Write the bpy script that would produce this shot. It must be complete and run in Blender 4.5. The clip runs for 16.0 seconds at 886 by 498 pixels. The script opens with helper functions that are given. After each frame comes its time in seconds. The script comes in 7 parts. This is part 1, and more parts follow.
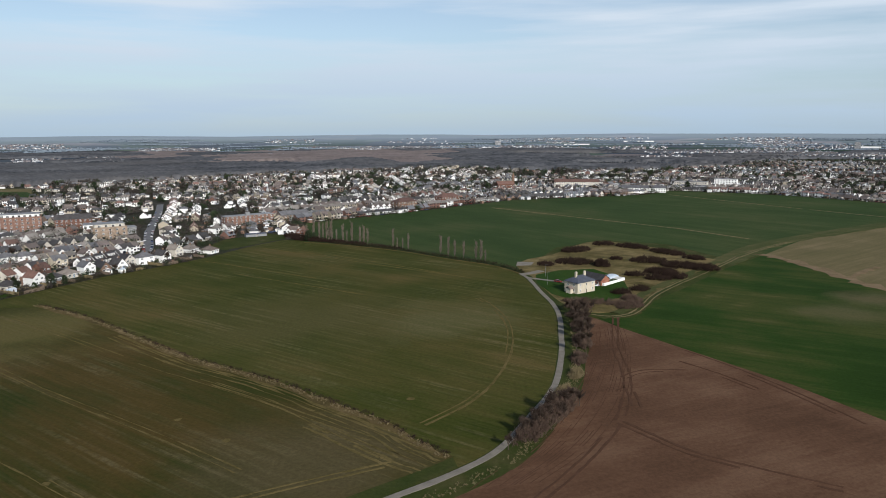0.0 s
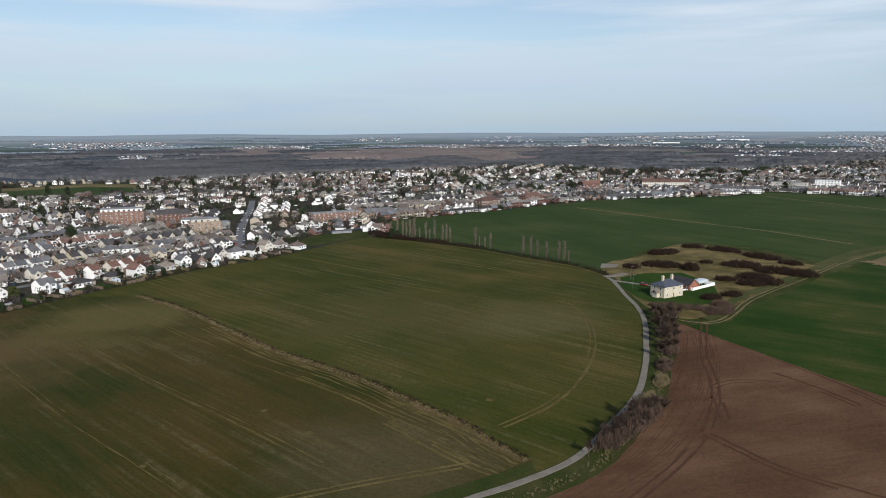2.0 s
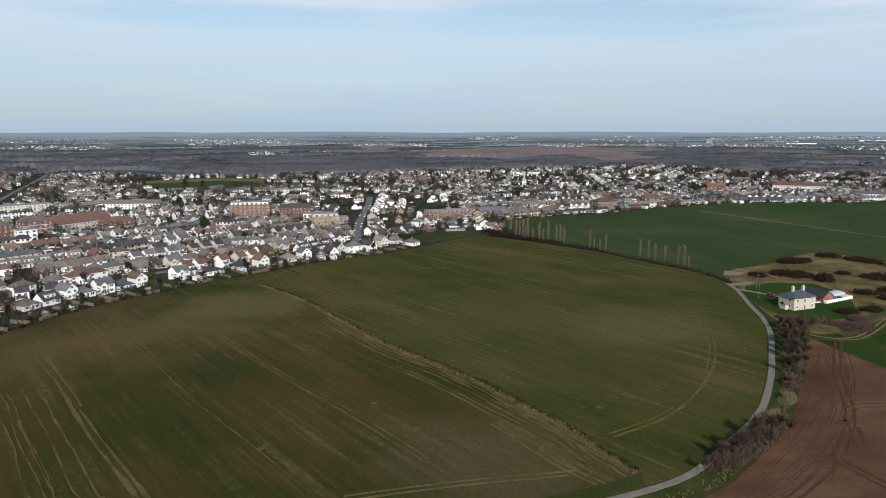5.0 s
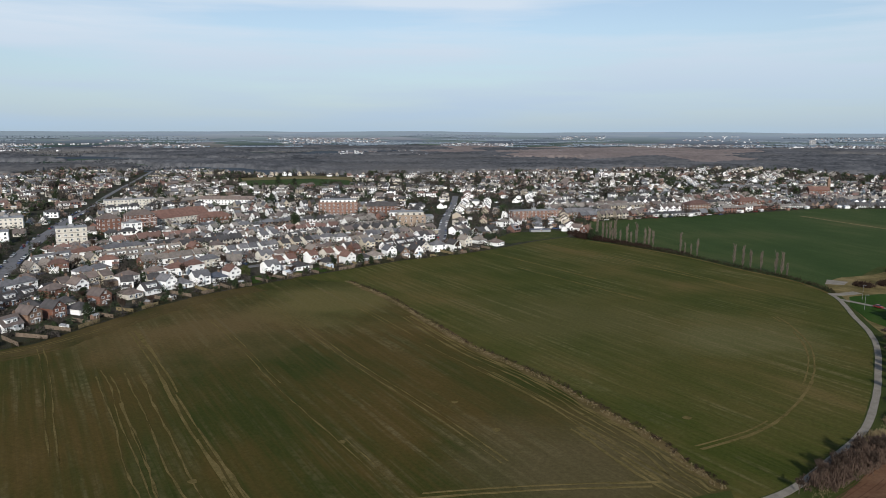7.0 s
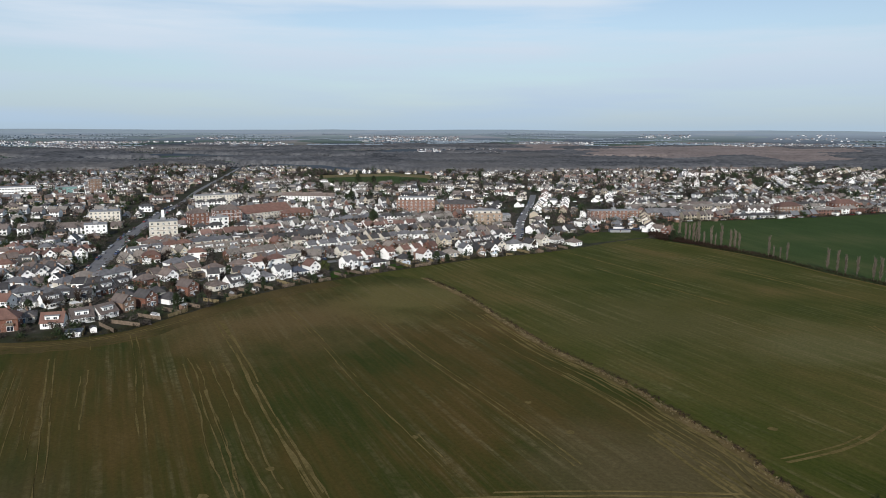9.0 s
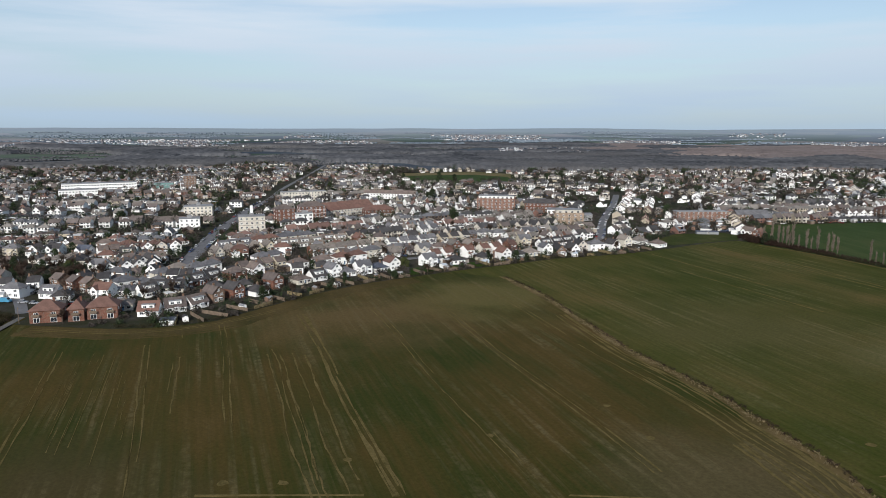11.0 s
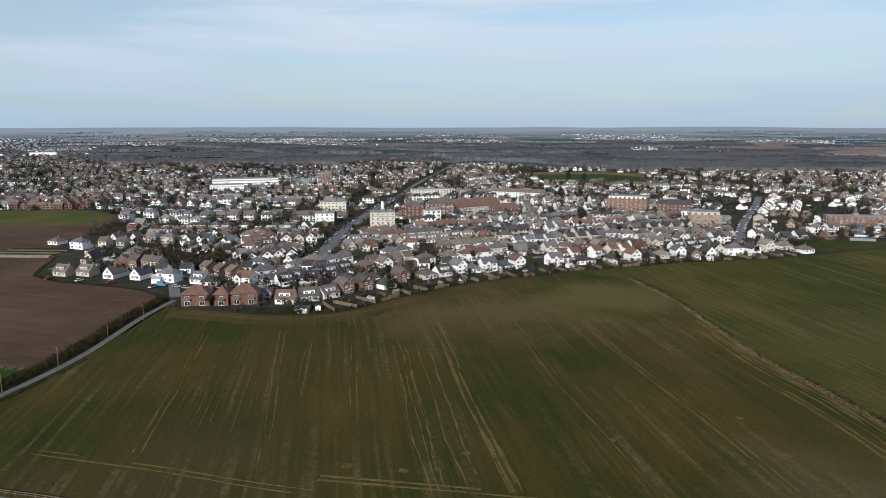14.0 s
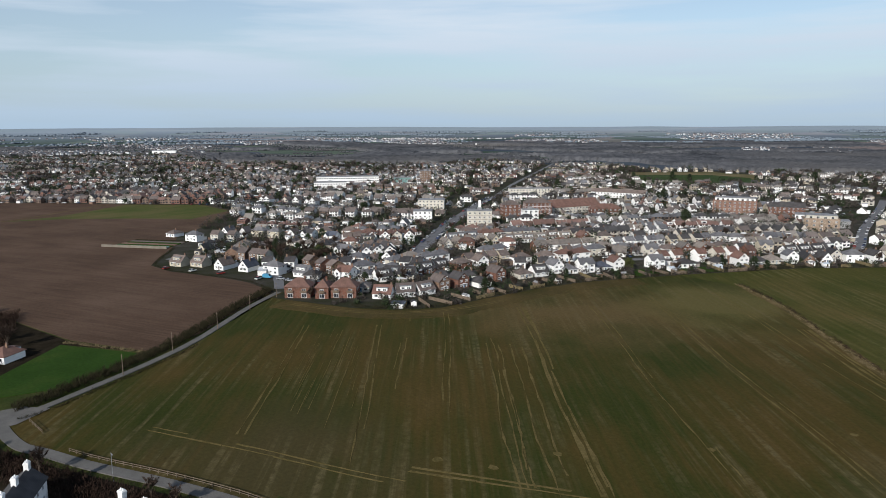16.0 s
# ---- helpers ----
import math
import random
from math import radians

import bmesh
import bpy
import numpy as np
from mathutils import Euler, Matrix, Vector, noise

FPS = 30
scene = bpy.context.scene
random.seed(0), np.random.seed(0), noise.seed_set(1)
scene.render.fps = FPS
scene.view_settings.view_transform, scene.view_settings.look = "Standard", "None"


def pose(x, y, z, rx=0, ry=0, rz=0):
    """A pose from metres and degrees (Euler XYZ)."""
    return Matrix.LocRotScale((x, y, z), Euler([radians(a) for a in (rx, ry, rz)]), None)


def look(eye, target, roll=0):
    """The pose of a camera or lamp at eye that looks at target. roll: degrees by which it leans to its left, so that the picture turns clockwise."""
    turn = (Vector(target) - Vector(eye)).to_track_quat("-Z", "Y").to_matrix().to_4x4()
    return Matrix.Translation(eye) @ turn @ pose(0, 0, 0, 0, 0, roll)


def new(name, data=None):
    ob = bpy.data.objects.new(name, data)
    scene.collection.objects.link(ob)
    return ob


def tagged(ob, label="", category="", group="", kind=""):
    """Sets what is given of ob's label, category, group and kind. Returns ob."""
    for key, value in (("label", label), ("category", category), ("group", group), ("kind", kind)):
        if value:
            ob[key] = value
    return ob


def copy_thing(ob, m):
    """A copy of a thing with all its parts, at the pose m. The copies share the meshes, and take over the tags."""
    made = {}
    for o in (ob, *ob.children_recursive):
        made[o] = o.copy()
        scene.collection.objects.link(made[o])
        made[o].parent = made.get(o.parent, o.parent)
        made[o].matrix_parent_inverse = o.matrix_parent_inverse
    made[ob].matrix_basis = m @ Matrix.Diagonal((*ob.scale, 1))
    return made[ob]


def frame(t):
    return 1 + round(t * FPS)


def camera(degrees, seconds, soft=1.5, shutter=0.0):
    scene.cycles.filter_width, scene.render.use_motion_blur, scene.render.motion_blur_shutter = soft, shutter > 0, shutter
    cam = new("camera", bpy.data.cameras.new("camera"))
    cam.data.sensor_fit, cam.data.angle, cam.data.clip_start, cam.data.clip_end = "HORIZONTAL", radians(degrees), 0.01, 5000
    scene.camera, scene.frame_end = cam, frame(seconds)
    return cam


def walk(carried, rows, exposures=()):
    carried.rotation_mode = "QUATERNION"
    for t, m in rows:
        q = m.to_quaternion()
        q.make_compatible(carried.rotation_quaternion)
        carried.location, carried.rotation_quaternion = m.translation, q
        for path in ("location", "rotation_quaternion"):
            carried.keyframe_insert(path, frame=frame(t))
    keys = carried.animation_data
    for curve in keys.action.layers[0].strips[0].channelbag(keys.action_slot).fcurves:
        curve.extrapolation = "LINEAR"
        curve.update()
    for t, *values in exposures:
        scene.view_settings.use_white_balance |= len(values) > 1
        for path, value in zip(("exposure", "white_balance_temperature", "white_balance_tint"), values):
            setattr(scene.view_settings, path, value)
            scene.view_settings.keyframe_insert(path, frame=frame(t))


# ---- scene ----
cam = camera(63.89, 16.0, soft=0.9)
PATH = [  # seconds, x, y, z, yaw, pitch, roll
    (0.0, 0.0, 0.0, 80.0, 0.0, -9.41, -0.24),
    (0.5, 0.05, 0.18, 80.19, 1.76, -9.46, -0.25),
    (1.0, 0.08, 0.36, 80.35, 3.49, -9.48, -0.27),
    (1.5, 0.11, 0.53, 80.5, 5.14, -9.53, -0.29),
    (2.0, 0.12, 0.7, 80.62, 6.73, -9.53, -0.29),
    (2.5, 0.12, 0.87, 80.73, 8.21, -9.51, -0.29),
    (3.0, 0.12, 1.03, 80.82, 9.68, -9.51, -0.26),
    (3.5, 0.11, 1.19, 80.89, 11.12, -9.56, -0.2),
    (6.0, -0.0, 1.93, 81.01, 19.42, -9.63, 0.09),
    (6.5, -0.03, 2.06, 81.0, 21.17, -9.63, 0.12),
    (7.0, -0.05, 2.19, 80.97, 22.8, -9.66, 0.15),
    (7.5, -0.07, 2.31, 80.93, 24.32, -9.67, 0.09),
    (8.0, -0.09, 2.43, 80.88, 25.93, -9.71, 0.1),
    (8.5, -0.1, 2.54, 80.82, 27.48, -9.74, 0.1),
    (9.0, -0.1, 2.64, 80.76, 29.04, -9.8, 0.14),
    (11.5, 0.01, 3.05, 80.3, 37.24, -9.93, 0.04),
    (12.0, 0.07, 3.11, 80.2, 38.94, -9.96, 0.03),
    (12.5, 0.14, 3.16, 80.09, 40.65, -9.96, 0.03),
    (13.0, 0.23, 3.21, 79.97, 42.38, -9.97, -0.04),
    (13.5, 0.33, 3.24, 79.86, 44.12, -9.97, -0.11),
    (14.0, 0.46, 3.27, 79.74, 45.89, -9.98, -0.11),
    (14.5, 0.6, 3.29, 79.62, 47.84, -10.01, -0.17),
    (15.0, 0.76, 3.3, 79.5, 49.83, -10.0, -0.19),
    (15.5, 0.95, 3.3, 79.38, 51.78, -9.99, -0.26),
    (16.0, 1.16, 3.29, 79.26, 53.81, -9.99, -0.23),
]
walk(cam, [(t, pose(x, y, z, 90 + pitch, 0, yaw) @ pose(0, 0, 0, 0, 0, roll)) for t, x, y, z, yaw, pitch, roll in PATH])

# ---- world, sun, exposure ----
SUN_FROM = Vector((0.42, -0.91, 0.50)).normalized()
world = bpy.data.worlds.new("sky")
scene.world = world
world.use_nodes = True
wn, wl = world.node_tree.nodes, world.node_tree.links
wn.clear()
w_out = wn.new("ShaderNodeOutputWorld")
w_bg = wn.new("ShaderNodeBackground")
w_sky = wn.new("ShaderNodeTexSky")
w_sky.sky_type = "NISHITA"
w_sky.sun_disc = False
w_sky.sun_elevation = math.asin(SUN_FROM.z)
w_sky.sun_rotation = math.atan2(SUN_FROM.x, SUN_FROM.y)
w_sky.altitude = 80
w_sky.air_density, w_sky.dust_density, w_sky.ozone_density = 1.0, 0.4, 2.0
w_co = wn.new("ShaderNodeTexCoord")
w_map = wn.new("ShaderNodeMapping")
w_map.inputs["Scale"].default_value = (1.3, 1.3, 15.0)
w_noise = wn.new("ShaderNodeTexNoise")
w_noise.inputs["Scale"].default_value = 1.7
w_noise.inputs["Detail"].default_value = 6.0
w_noise.inputs["Roughness"].default_value = 0.5
w_ramp = wn.new("ShaderNodeValToRGB")
w_ramp.color_ramp.elements[0].position, w_ramp.color_ramp.elements[1].position = 0.40, 0.60
w_ramp.color_ramp.elements[0].color = (0.30, 0.30, 0.30, 1)
w_ramp.color_ramp.elements[1].color = (0.97, 0.97, 0.97, 1)
w_cloud = wn.new("ShaderNodeMixRGB")
w_cloud.inputs[2].default_value = (6.7, 7.5, 8.3, 1)
w_sep = wn.new("ShaderNodeSeparateXYZ")
w_low = wn.new("ShaderNodeMapRange")
w_low.inputs["From Min"].default_value, w_low.inputs["From Max"].default_value = -0.02, 0.13
w_low.inputs["To Min"].default_value, w_low.inputs["To Max"].default_value = 0.90, 0.0
w_high = wn.new("ShaderNodeMapRange")
w_high.inputs["From Min"].default_value, w_high.inputs["From Max"].default_value = 0.25, 0.65
w_high.inputs["To Min"].default_value, w_high.inputs["To Max"].default_value = 1.0, 0.12
w_thin = wn.new("ShaderNodeMath")
w_thin.operation = "MULTIPLY"
w_mist = wn.new("ShaderNodeMixRGB")
w_mist.inputs[2].default_value = (3.75, 5.1, 6.4, 1)
wl.new(w_co.outputs["Generated"], w_map.inputs["Vector"])
wl.new(w_map.outputs["Vector"], w_noise.inputs["Vector"])
wl.new(w_noise.outputs["Fac"], w_ramp.inputs["Fac"])
wl.new(w_sep.outputs["Z"], w_high.inputs["Value"])
wl.new(w_ramp.outputs["Color"], w_thin.inputs[0])
wl.new(w_high.outputs["Result"], w_thin.inputs[1])
wl.new(w_thin.outputs["Value"], w_cloud.inputs[0])
wl.new(w_sky.outputs["Color"], w_cloud.inputs[1])
wl.new(w_co.outputs["Generated"], w_sep.inputs["Vector"])
wl.new(w_sep.outputs["Z"], w_low.inputs["Value"])
wl.new(w_low.outputs["Result"], w_mist.inputs[0])
wl.new(w_cloud.outputs["Color"], w_mist.inputs[1])
wl.new(w_mist.outputs["Color"], w_bg.inputs["Color"])
w_bg.inputs["Strength"].default_value = 0.10
wl.new(w_bg.outputs["Background"], w_out.inputs["Surface"])

sun_data = bpy.data.lights.new("sun", "SUN")
sun_data.energy, sun_data.angle, sun_data.color = 4.6, radians(0.6), (1.0, 0.945, 0.86)
sun = new("sun", sun_data)
sun.matrix_world = look(SUN_FROM * 300, (0, 0, 0))
scene.view_settings.exposure = 0.0
scene.view_settings.use_white_balance = True
scene.view_settings.white_balance_temperature = 6250


# ---- materials ----
def material(name, rough=0.8, metal=0.0):
    m = bpy.data.materials.new(name)
    m.use_nodes = True
    b = m.node_tree.nodes["Principled BSDF"]
    b.inputs["Roughness"].default_value, b.inputs["Metallic"].default_value = rough, metal
    b.inputs["Specular IOR Level"].default_value = 0.25
    return m, m.node_tree.nodes, m.node_tree.links, b


def rgba(c):
    return (c[0], c[1], c[2], 1.0)


def ramp(nodes, stops, interp="LINEAR"):
    r = nodes.new("ShaderNodeValToRGB")
    e = r.color_ramp.elements
    r.color_ramp.interpolation = interp
    while len(e) < len(stops):
        e.new(0.5)
    for el, (p, c) in zip(e, stops):
        el.position, el.color = p, rgba(c)
    return r


def noise_tex(nodes, links, scale, detail=4.0, vec=None, rough=0.6):
    n = nodes.new("ShaderNodeTexNoise")
    n.inputs["Scale"].default_value, n.inputs["Detail"].default_value, n.inputs["Roughness"].default_value = scale, detail, rough
    if vec is not None:
        links.new(vec, n.inputs["Vector"])
    return n


def blend(nodes, links, mode, fac, a, b):
    m = nodes.new("ShaderNodeMixRGB")
    m.blend_type = mode
    for slot, v in ((0, fac), (1, a), (2, b)):
        if isinstance(v, (int, float)):
            m.inputs[slot].default_value = v
        elif isinstance(v, tuple):
            m.inputs[slot].default_value = rgba(v)
        else:
            links.new(v, m.inputs[slot])
    return m.outputs[0]


def bump(nodes, links, b, height, strength, distance):
    n = nodes.new("ShaderNodeBump")
    n.inputs["Strength"].default_value, n.inputs["Distance"].default_value = strength, distance
    links.new(height, n.inputs["Height"])
    links.new(n.outputs["Normal"], b.inputs["Normal"])


def position(nodes):
    return nodes.new("ShaderNodeNewGeometry").outputs["Position"]


def mottled(name, dark, light, scale, rough=0.85, fine=None, relief=0.0, spread=0.0, per="object"):
    """A surface whose colour drifts between two tones at a large and a fine scale, and from thing to thing."""
    m, n, l, b = material(name, rough)
    if rough > 0.94:
        b.inputs["Specular IOR Level"].default_value = 0.0
    co = n.new("ShaderNodeTexCoord").outputs["Object"]
    big = noise_tex(n, l, scale, 3, co)
    small = noise_tex(n, l, fine or scale * 9, 4, co)
    mid = blend(n, l, "MIX", 0.4, big.outputs["Fac"], small.outputs["Fac"])
    r = ramp(n, [(0.32, dark), (0.68, light)])
    l.new(mid, r.inputs["Fac"])
    col = r.outputs["Color"]
    if spread:
        if per == "object":
            rnd = n.new("ShaderNodeObjectInfo").outputs["Random"]
        else:
            rnd = n.new("ShaderNodeNewGeometry").outputs["Random Per Island"]
        t = ramp(n, [(0.0, (1 - spread,) * 3), (1.0, (1 + spread * 0.6,) * 3)])
        l.new(rnd, t.inputs["Fac"])
        col = blend(n, l, "MULTIPLY", 1.0, col, t.outputs["Color"])
    l.new(col, b.inputs["Base Color"])
    if relief:
        bump(n, l, b, small.outputs["Fac"], 0.6, relief)
    return m


def palette(name, colours, rough=0.85, per="island"):
    """One tone out of several for each piece, a little dirty."""
    m, n, l, b = material(name, rough)
    rnd = n.new("ShaderNodeNewGeometry").outputs["Random Per Island"] if per == "island" else n.new("ShaderNodeObjectInfo").outputs["Random"]
    k = len(colours)
    r = ramp(n, [(i / k, c) for i, c in enumerate(colours)], "CONSTANT")
    l.new(rnd, r.inputs["Fac"])
    d = noise_tex(n, l, 0.8, 4, position(n))
    dirt = ramp(n, [(0.35, (0.72, 0.70, 0.66)), (0.6, (1, 1, 1))])
    l.new(d.outputs["Fac"], dirt.inputs["Fac"])
    l.new(blend(n, l, "MULTIPLY", 0.8, r.outputs["Color"], dirt.outputs["Color"]), b.inputs["Base Color"])
    return m


def field_material(name, tones, across, drill=0.45, patch=0.012, streak=0.5, relief=0.06, pale=None, thin=()):
    """Crop or bare soil: drifts of tone, drill rows that run across the unit vector given, fine crumbs."""
    m, n, l, b = material(name, 0.95)
    b.inputs["Specular IOR Level"].default_value = 0.05
    pos = position(n)
    big = noise_tex(n, l, patch, 6, pos, 0.55)
    r = ramp(n, [(p, (c[0] * 1.05, c[1] * 0.97, c[2] * 0.86)) for p, c in tones])
    turned = n.new("ShaderNodeMapping")
    turned.inputs["Rotation"].default_value = (0, 0, -math.atan2(across[1], across[0]))
    l.new(pos, turned.inputs["Vector"])

    def drilled(sx, sy, detail, rough):
        mapn = n.new("ShaderNodeMapping")
        mapn.inputs["Scale"].default_value = (sx, sy, 1)
        l.new(turned.outputs["Vector"], mapn.inputs["Vector"])
        return noise_tex(n, l, 1.0, detail, mapn.outputs["Vector"], rough)

    rows = drilled(drill, drill * 0.03, 5, 0.7)
    broad = drilled(drill * 0.11, drill * 0.022, 5, 0.65)
    wide = blend(n, l, "MIX", 0.42, big.outputs["Fac"], broad.outputs["Fac"])
    mix = blend(n, l, "MIX", streak * 0.5, wide, rows.outputs["Fac"])
    l.new(mix, r.inputs["Fac"])
    col = r.outputs["Color"]
    for zx, zy, zr, zone in thin:  # stretches of thin, browner crop and of painted sunlight: x, y, radius, colour
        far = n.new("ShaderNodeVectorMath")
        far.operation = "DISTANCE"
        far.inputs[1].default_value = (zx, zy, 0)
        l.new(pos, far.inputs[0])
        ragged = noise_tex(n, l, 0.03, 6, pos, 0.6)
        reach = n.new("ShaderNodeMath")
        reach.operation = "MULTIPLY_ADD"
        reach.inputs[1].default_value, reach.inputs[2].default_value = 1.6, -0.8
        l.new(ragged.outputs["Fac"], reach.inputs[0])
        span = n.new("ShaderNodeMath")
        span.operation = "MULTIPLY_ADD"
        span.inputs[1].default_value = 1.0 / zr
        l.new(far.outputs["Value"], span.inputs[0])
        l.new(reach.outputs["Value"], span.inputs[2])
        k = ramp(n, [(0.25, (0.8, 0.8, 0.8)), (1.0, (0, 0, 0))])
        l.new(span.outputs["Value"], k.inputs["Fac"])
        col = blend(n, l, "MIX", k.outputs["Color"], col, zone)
    if pale:
        lines = drilled(0.42, 0.010, 3, 0.6)
        t = ramp(n, [(0.50, (0, 0, 0)), (0.64, (1, 1, 1))])
        l.new(lines.outputs["Fac"], t.inputs["Fac"])
        where = noise_tex(n, l, 0.022, 3, pos, 0.5)
        g = ramp(n, [(0.40, (0, 0, 0)), (0.58, (0.68, 0.68, 0.68))])
        l.new(where.outputs["Fac"], g.inputs["Fac"])
        crumbs = noise_tex(n, l, 0.35, 5, pos, 0.7)
        c = ramp(n, [(0.40, (0, 0, 0)), (0.58, (1, 1, 1))])
        l.new(crumbs.outputs["Fac"], c.inputs["Fac"])
        m1 = blend(n, l, "MULTIPLY", 1.0, t.outputs["Color"], g.outputs["Color"])
        m2 = blend(n, l, "MULTIPLY", 0.8, m1, c.outputs["Color"])
        col = blend(n, l, "MIX", m2, col, pale)
    fine = noise_tex(n, l, 0.9, 6, pos, 0.75)
    f = ramp(n, [(0.3, (0.72, 0.72, 0.72)), (0.7, (1.25, 1.25, 1.25))])
    l.new(fine.outputs["Fac"], f.inputs["Fac"])
    l.new(blend(n, l, "MULTIPLY", 0.9, col, f.outputs["Color"]), b.inputs["Base Color"])
    bump(n, l, b, fine.outputs["Fac"], 0.7, relief)
    return m


ROWS = (0.587, 0.81)
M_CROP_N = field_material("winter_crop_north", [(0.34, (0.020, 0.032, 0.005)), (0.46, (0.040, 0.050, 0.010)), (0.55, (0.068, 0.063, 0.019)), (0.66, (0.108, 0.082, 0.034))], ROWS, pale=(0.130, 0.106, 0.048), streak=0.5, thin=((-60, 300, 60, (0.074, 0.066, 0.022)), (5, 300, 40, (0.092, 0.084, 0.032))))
# The zone at (-172, 290) also paints a sunlit patch into the crop.
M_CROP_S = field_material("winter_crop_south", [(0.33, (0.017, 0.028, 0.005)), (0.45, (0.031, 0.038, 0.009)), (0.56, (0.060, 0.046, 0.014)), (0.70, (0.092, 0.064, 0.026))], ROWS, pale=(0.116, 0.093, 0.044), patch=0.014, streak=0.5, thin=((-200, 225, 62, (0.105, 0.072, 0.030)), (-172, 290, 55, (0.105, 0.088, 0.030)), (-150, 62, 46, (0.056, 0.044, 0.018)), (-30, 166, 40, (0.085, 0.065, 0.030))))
M_HEADLAND = field_material("bare_headland", [(0.34, (0.030, 0.034, 0.010)), (0.48, (0.058, 0.047, 0.019)), (0.66, (0.086, 0.066, 0.029))], ROWS, patch=0.03, streak=0.2)
M_CROP_FAR = field_material("winter_crop_far", [(0.32, (0.017, 0.040, 0.010)), (0.5, (0.033, 0.057, 0.018)), (0.66, (0.074, 0.080, 0.034))], (0.78, 0.62), patch=0.008, streak=0.4)
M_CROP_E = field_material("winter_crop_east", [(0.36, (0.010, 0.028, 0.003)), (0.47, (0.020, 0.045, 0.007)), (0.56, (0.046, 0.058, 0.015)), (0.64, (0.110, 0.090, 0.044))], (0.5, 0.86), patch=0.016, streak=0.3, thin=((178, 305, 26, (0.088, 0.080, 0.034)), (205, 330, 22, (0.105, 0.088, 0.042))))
M_CROP_W = field_material("winter_crop_west", [(0.34, (0.036, 0.056, 0.012)), (0.48, (0.066, 0.080, 0.024)), (0.64, (0.110, 0.094, 0.046))], (0.9, 0.3), patch=0.02, streak=0.4)
M_PALE_FIELD = field_material("stubble", [(0.3, (0.066, 0.074, 0.030)), (0.5, (0.120, 0.106, 0.056)), (0.66, (0.185, 0.148, 0.094))], (-0.6, 0.75), drill=0.2, patch=0.02, streak=0.7)
M_SOIL = field_material("ploughed_soil", [(0.32, (0.056, 0.031, 0.019)), (0.5, (0.098, 0.056, 0.036)), (0.68, (0.162, 0.102, 0.069))], (0.42, -0.9), drill=0.7, patch=0.03, streak=0.28, relief=0.12)
M_SOIL_W = field_material("ploughed_soil_west", [(0.32, (0.045, 0.029, 0.021)), (0.5, (0.084, 0.057, 0.043)), (0.68, (0.130, 0.093, 0.074))], (0.5, -0.86), drill=0.8, patch=0.02, streak=0.7, relief=0.25)
M_MARGIN = field_material("field_margin", [(0.34, (0.030, 0.050, 0.014)), (0.5, (0.058, 0.068, 0.026)), (0.62, (0.095, 0.090, 0.042)), (0.72, (0.140, 0.115, 0.064))], (-0.6, 0.75), drill=0.3, patch=0.05, streak=0.6, relief=0.2)
M_STRAW = field_material("straw_margin", [(0.34, (0.040, 0.038, 0.013)), (0.5, (0.088, 0.069, 0.031)), (0.66, (0.155, 0.120, 0.064))], (0.7, 0.7), drill=0.3, patch=0.09, streak=0.3, relief=0.2)
M_PALE_SOIL = field_material("pale_bare_soil", [(0.32, (0.080, 0.070, 0.034)), (0.5, (0.165, 0.125, 0.080)), (0.68, (0.230, 0.178, 0.122))], (0.1, 0.99), drill=0.3, patch=0.08, streak=0.4, relief=0.2)
M_LAWN = field_material("lawn", [(0.3, (0.014, 0.036, 0.005)), (0.5, (0.022, 0.052, 0.008)), (0.75, (0.042, 0.064, 0.014))], (1, 0), patch=0.06, streak=0.2)
M_ROUGH = field_material("rough_grass", [(0.34, (0.036, 0.036, 0.012)), (0.45, (0.085, 0.074, 0.030)), (0.55, (0.150, 0.124, 0.060)), (0.68, (0.205, 0.168, 0.092)), (0.75, (0.075, 0.052, 0.032))], (0.6, 0.8), drill=0.25, patch=0.09, streak=0.2, relief=0.4)
M_VERGE = field_material("verge", [(0.30, (0.018, 0.036, 0.007)), (0.5, (0.038, 0.049, 0.014)), (0.7, (0.091, 0.077, 0.038))], (1, 0), patch=0.07, streak=0.2, relief=0.2)
M_DRY = mottled("dry_grass", (0.105, 0.083, 0.044), (0.235, 0.186, 0.106), 0.35, 0.95, relief=0.05)
M_TRACK = mottled("tramline_chalk", (0.062, 0.051, 0.018), (0.157, 0.119, 0.050), 0.15, 0.95, fine=1.2)
M_RUT = mottled("wheel_rut", (0.064, 0.035, 0.022), (0.098, 0.054, 0.035), 0.2, 0.95, fine=1.5)
M_CONCRETE = mottled("worn_concrete", (0.125, 0.109, 0.087), (0.235, 0.206, 0.166), 0.25, 0.9, fine=4, relief=0.01)
M_ASPHALT = mottled("asphalt", (0.095, 0.093, 0.097), (0.169, 0.165, 0.167), 0.2, 0.9, fine=5, relief=0.004)
M_GARDEN = field_material("gardens", [(0.30, (0.014, 0.016, 0.012)), (0.45, (0.026, 0.031, 0.018)), (0.56, (0.042, 0.041, 0.036)), (0.70, (0.110, 0.108, 0.106))], (1, 0), drill=0.12, patch=0.09, streak=0.4)
M_RENDER = mottled("white_render", (0.76, 0.75, 0.72), (0.90, 0.89, 0.87), 0.25, 0.85, spread=0.12)
M_CREAM = mottled("cream_render", (0.47, 0.43, 0.36), (0.66, 0.62, 0.54), 0.25, 0.85, spread=0.12)
M_STONE = mottled("pale_yellow_brick", (0.40, 0.345, 0.255), (0.58, 0.52, 0.41), 0.3, 0.85, fine=3)


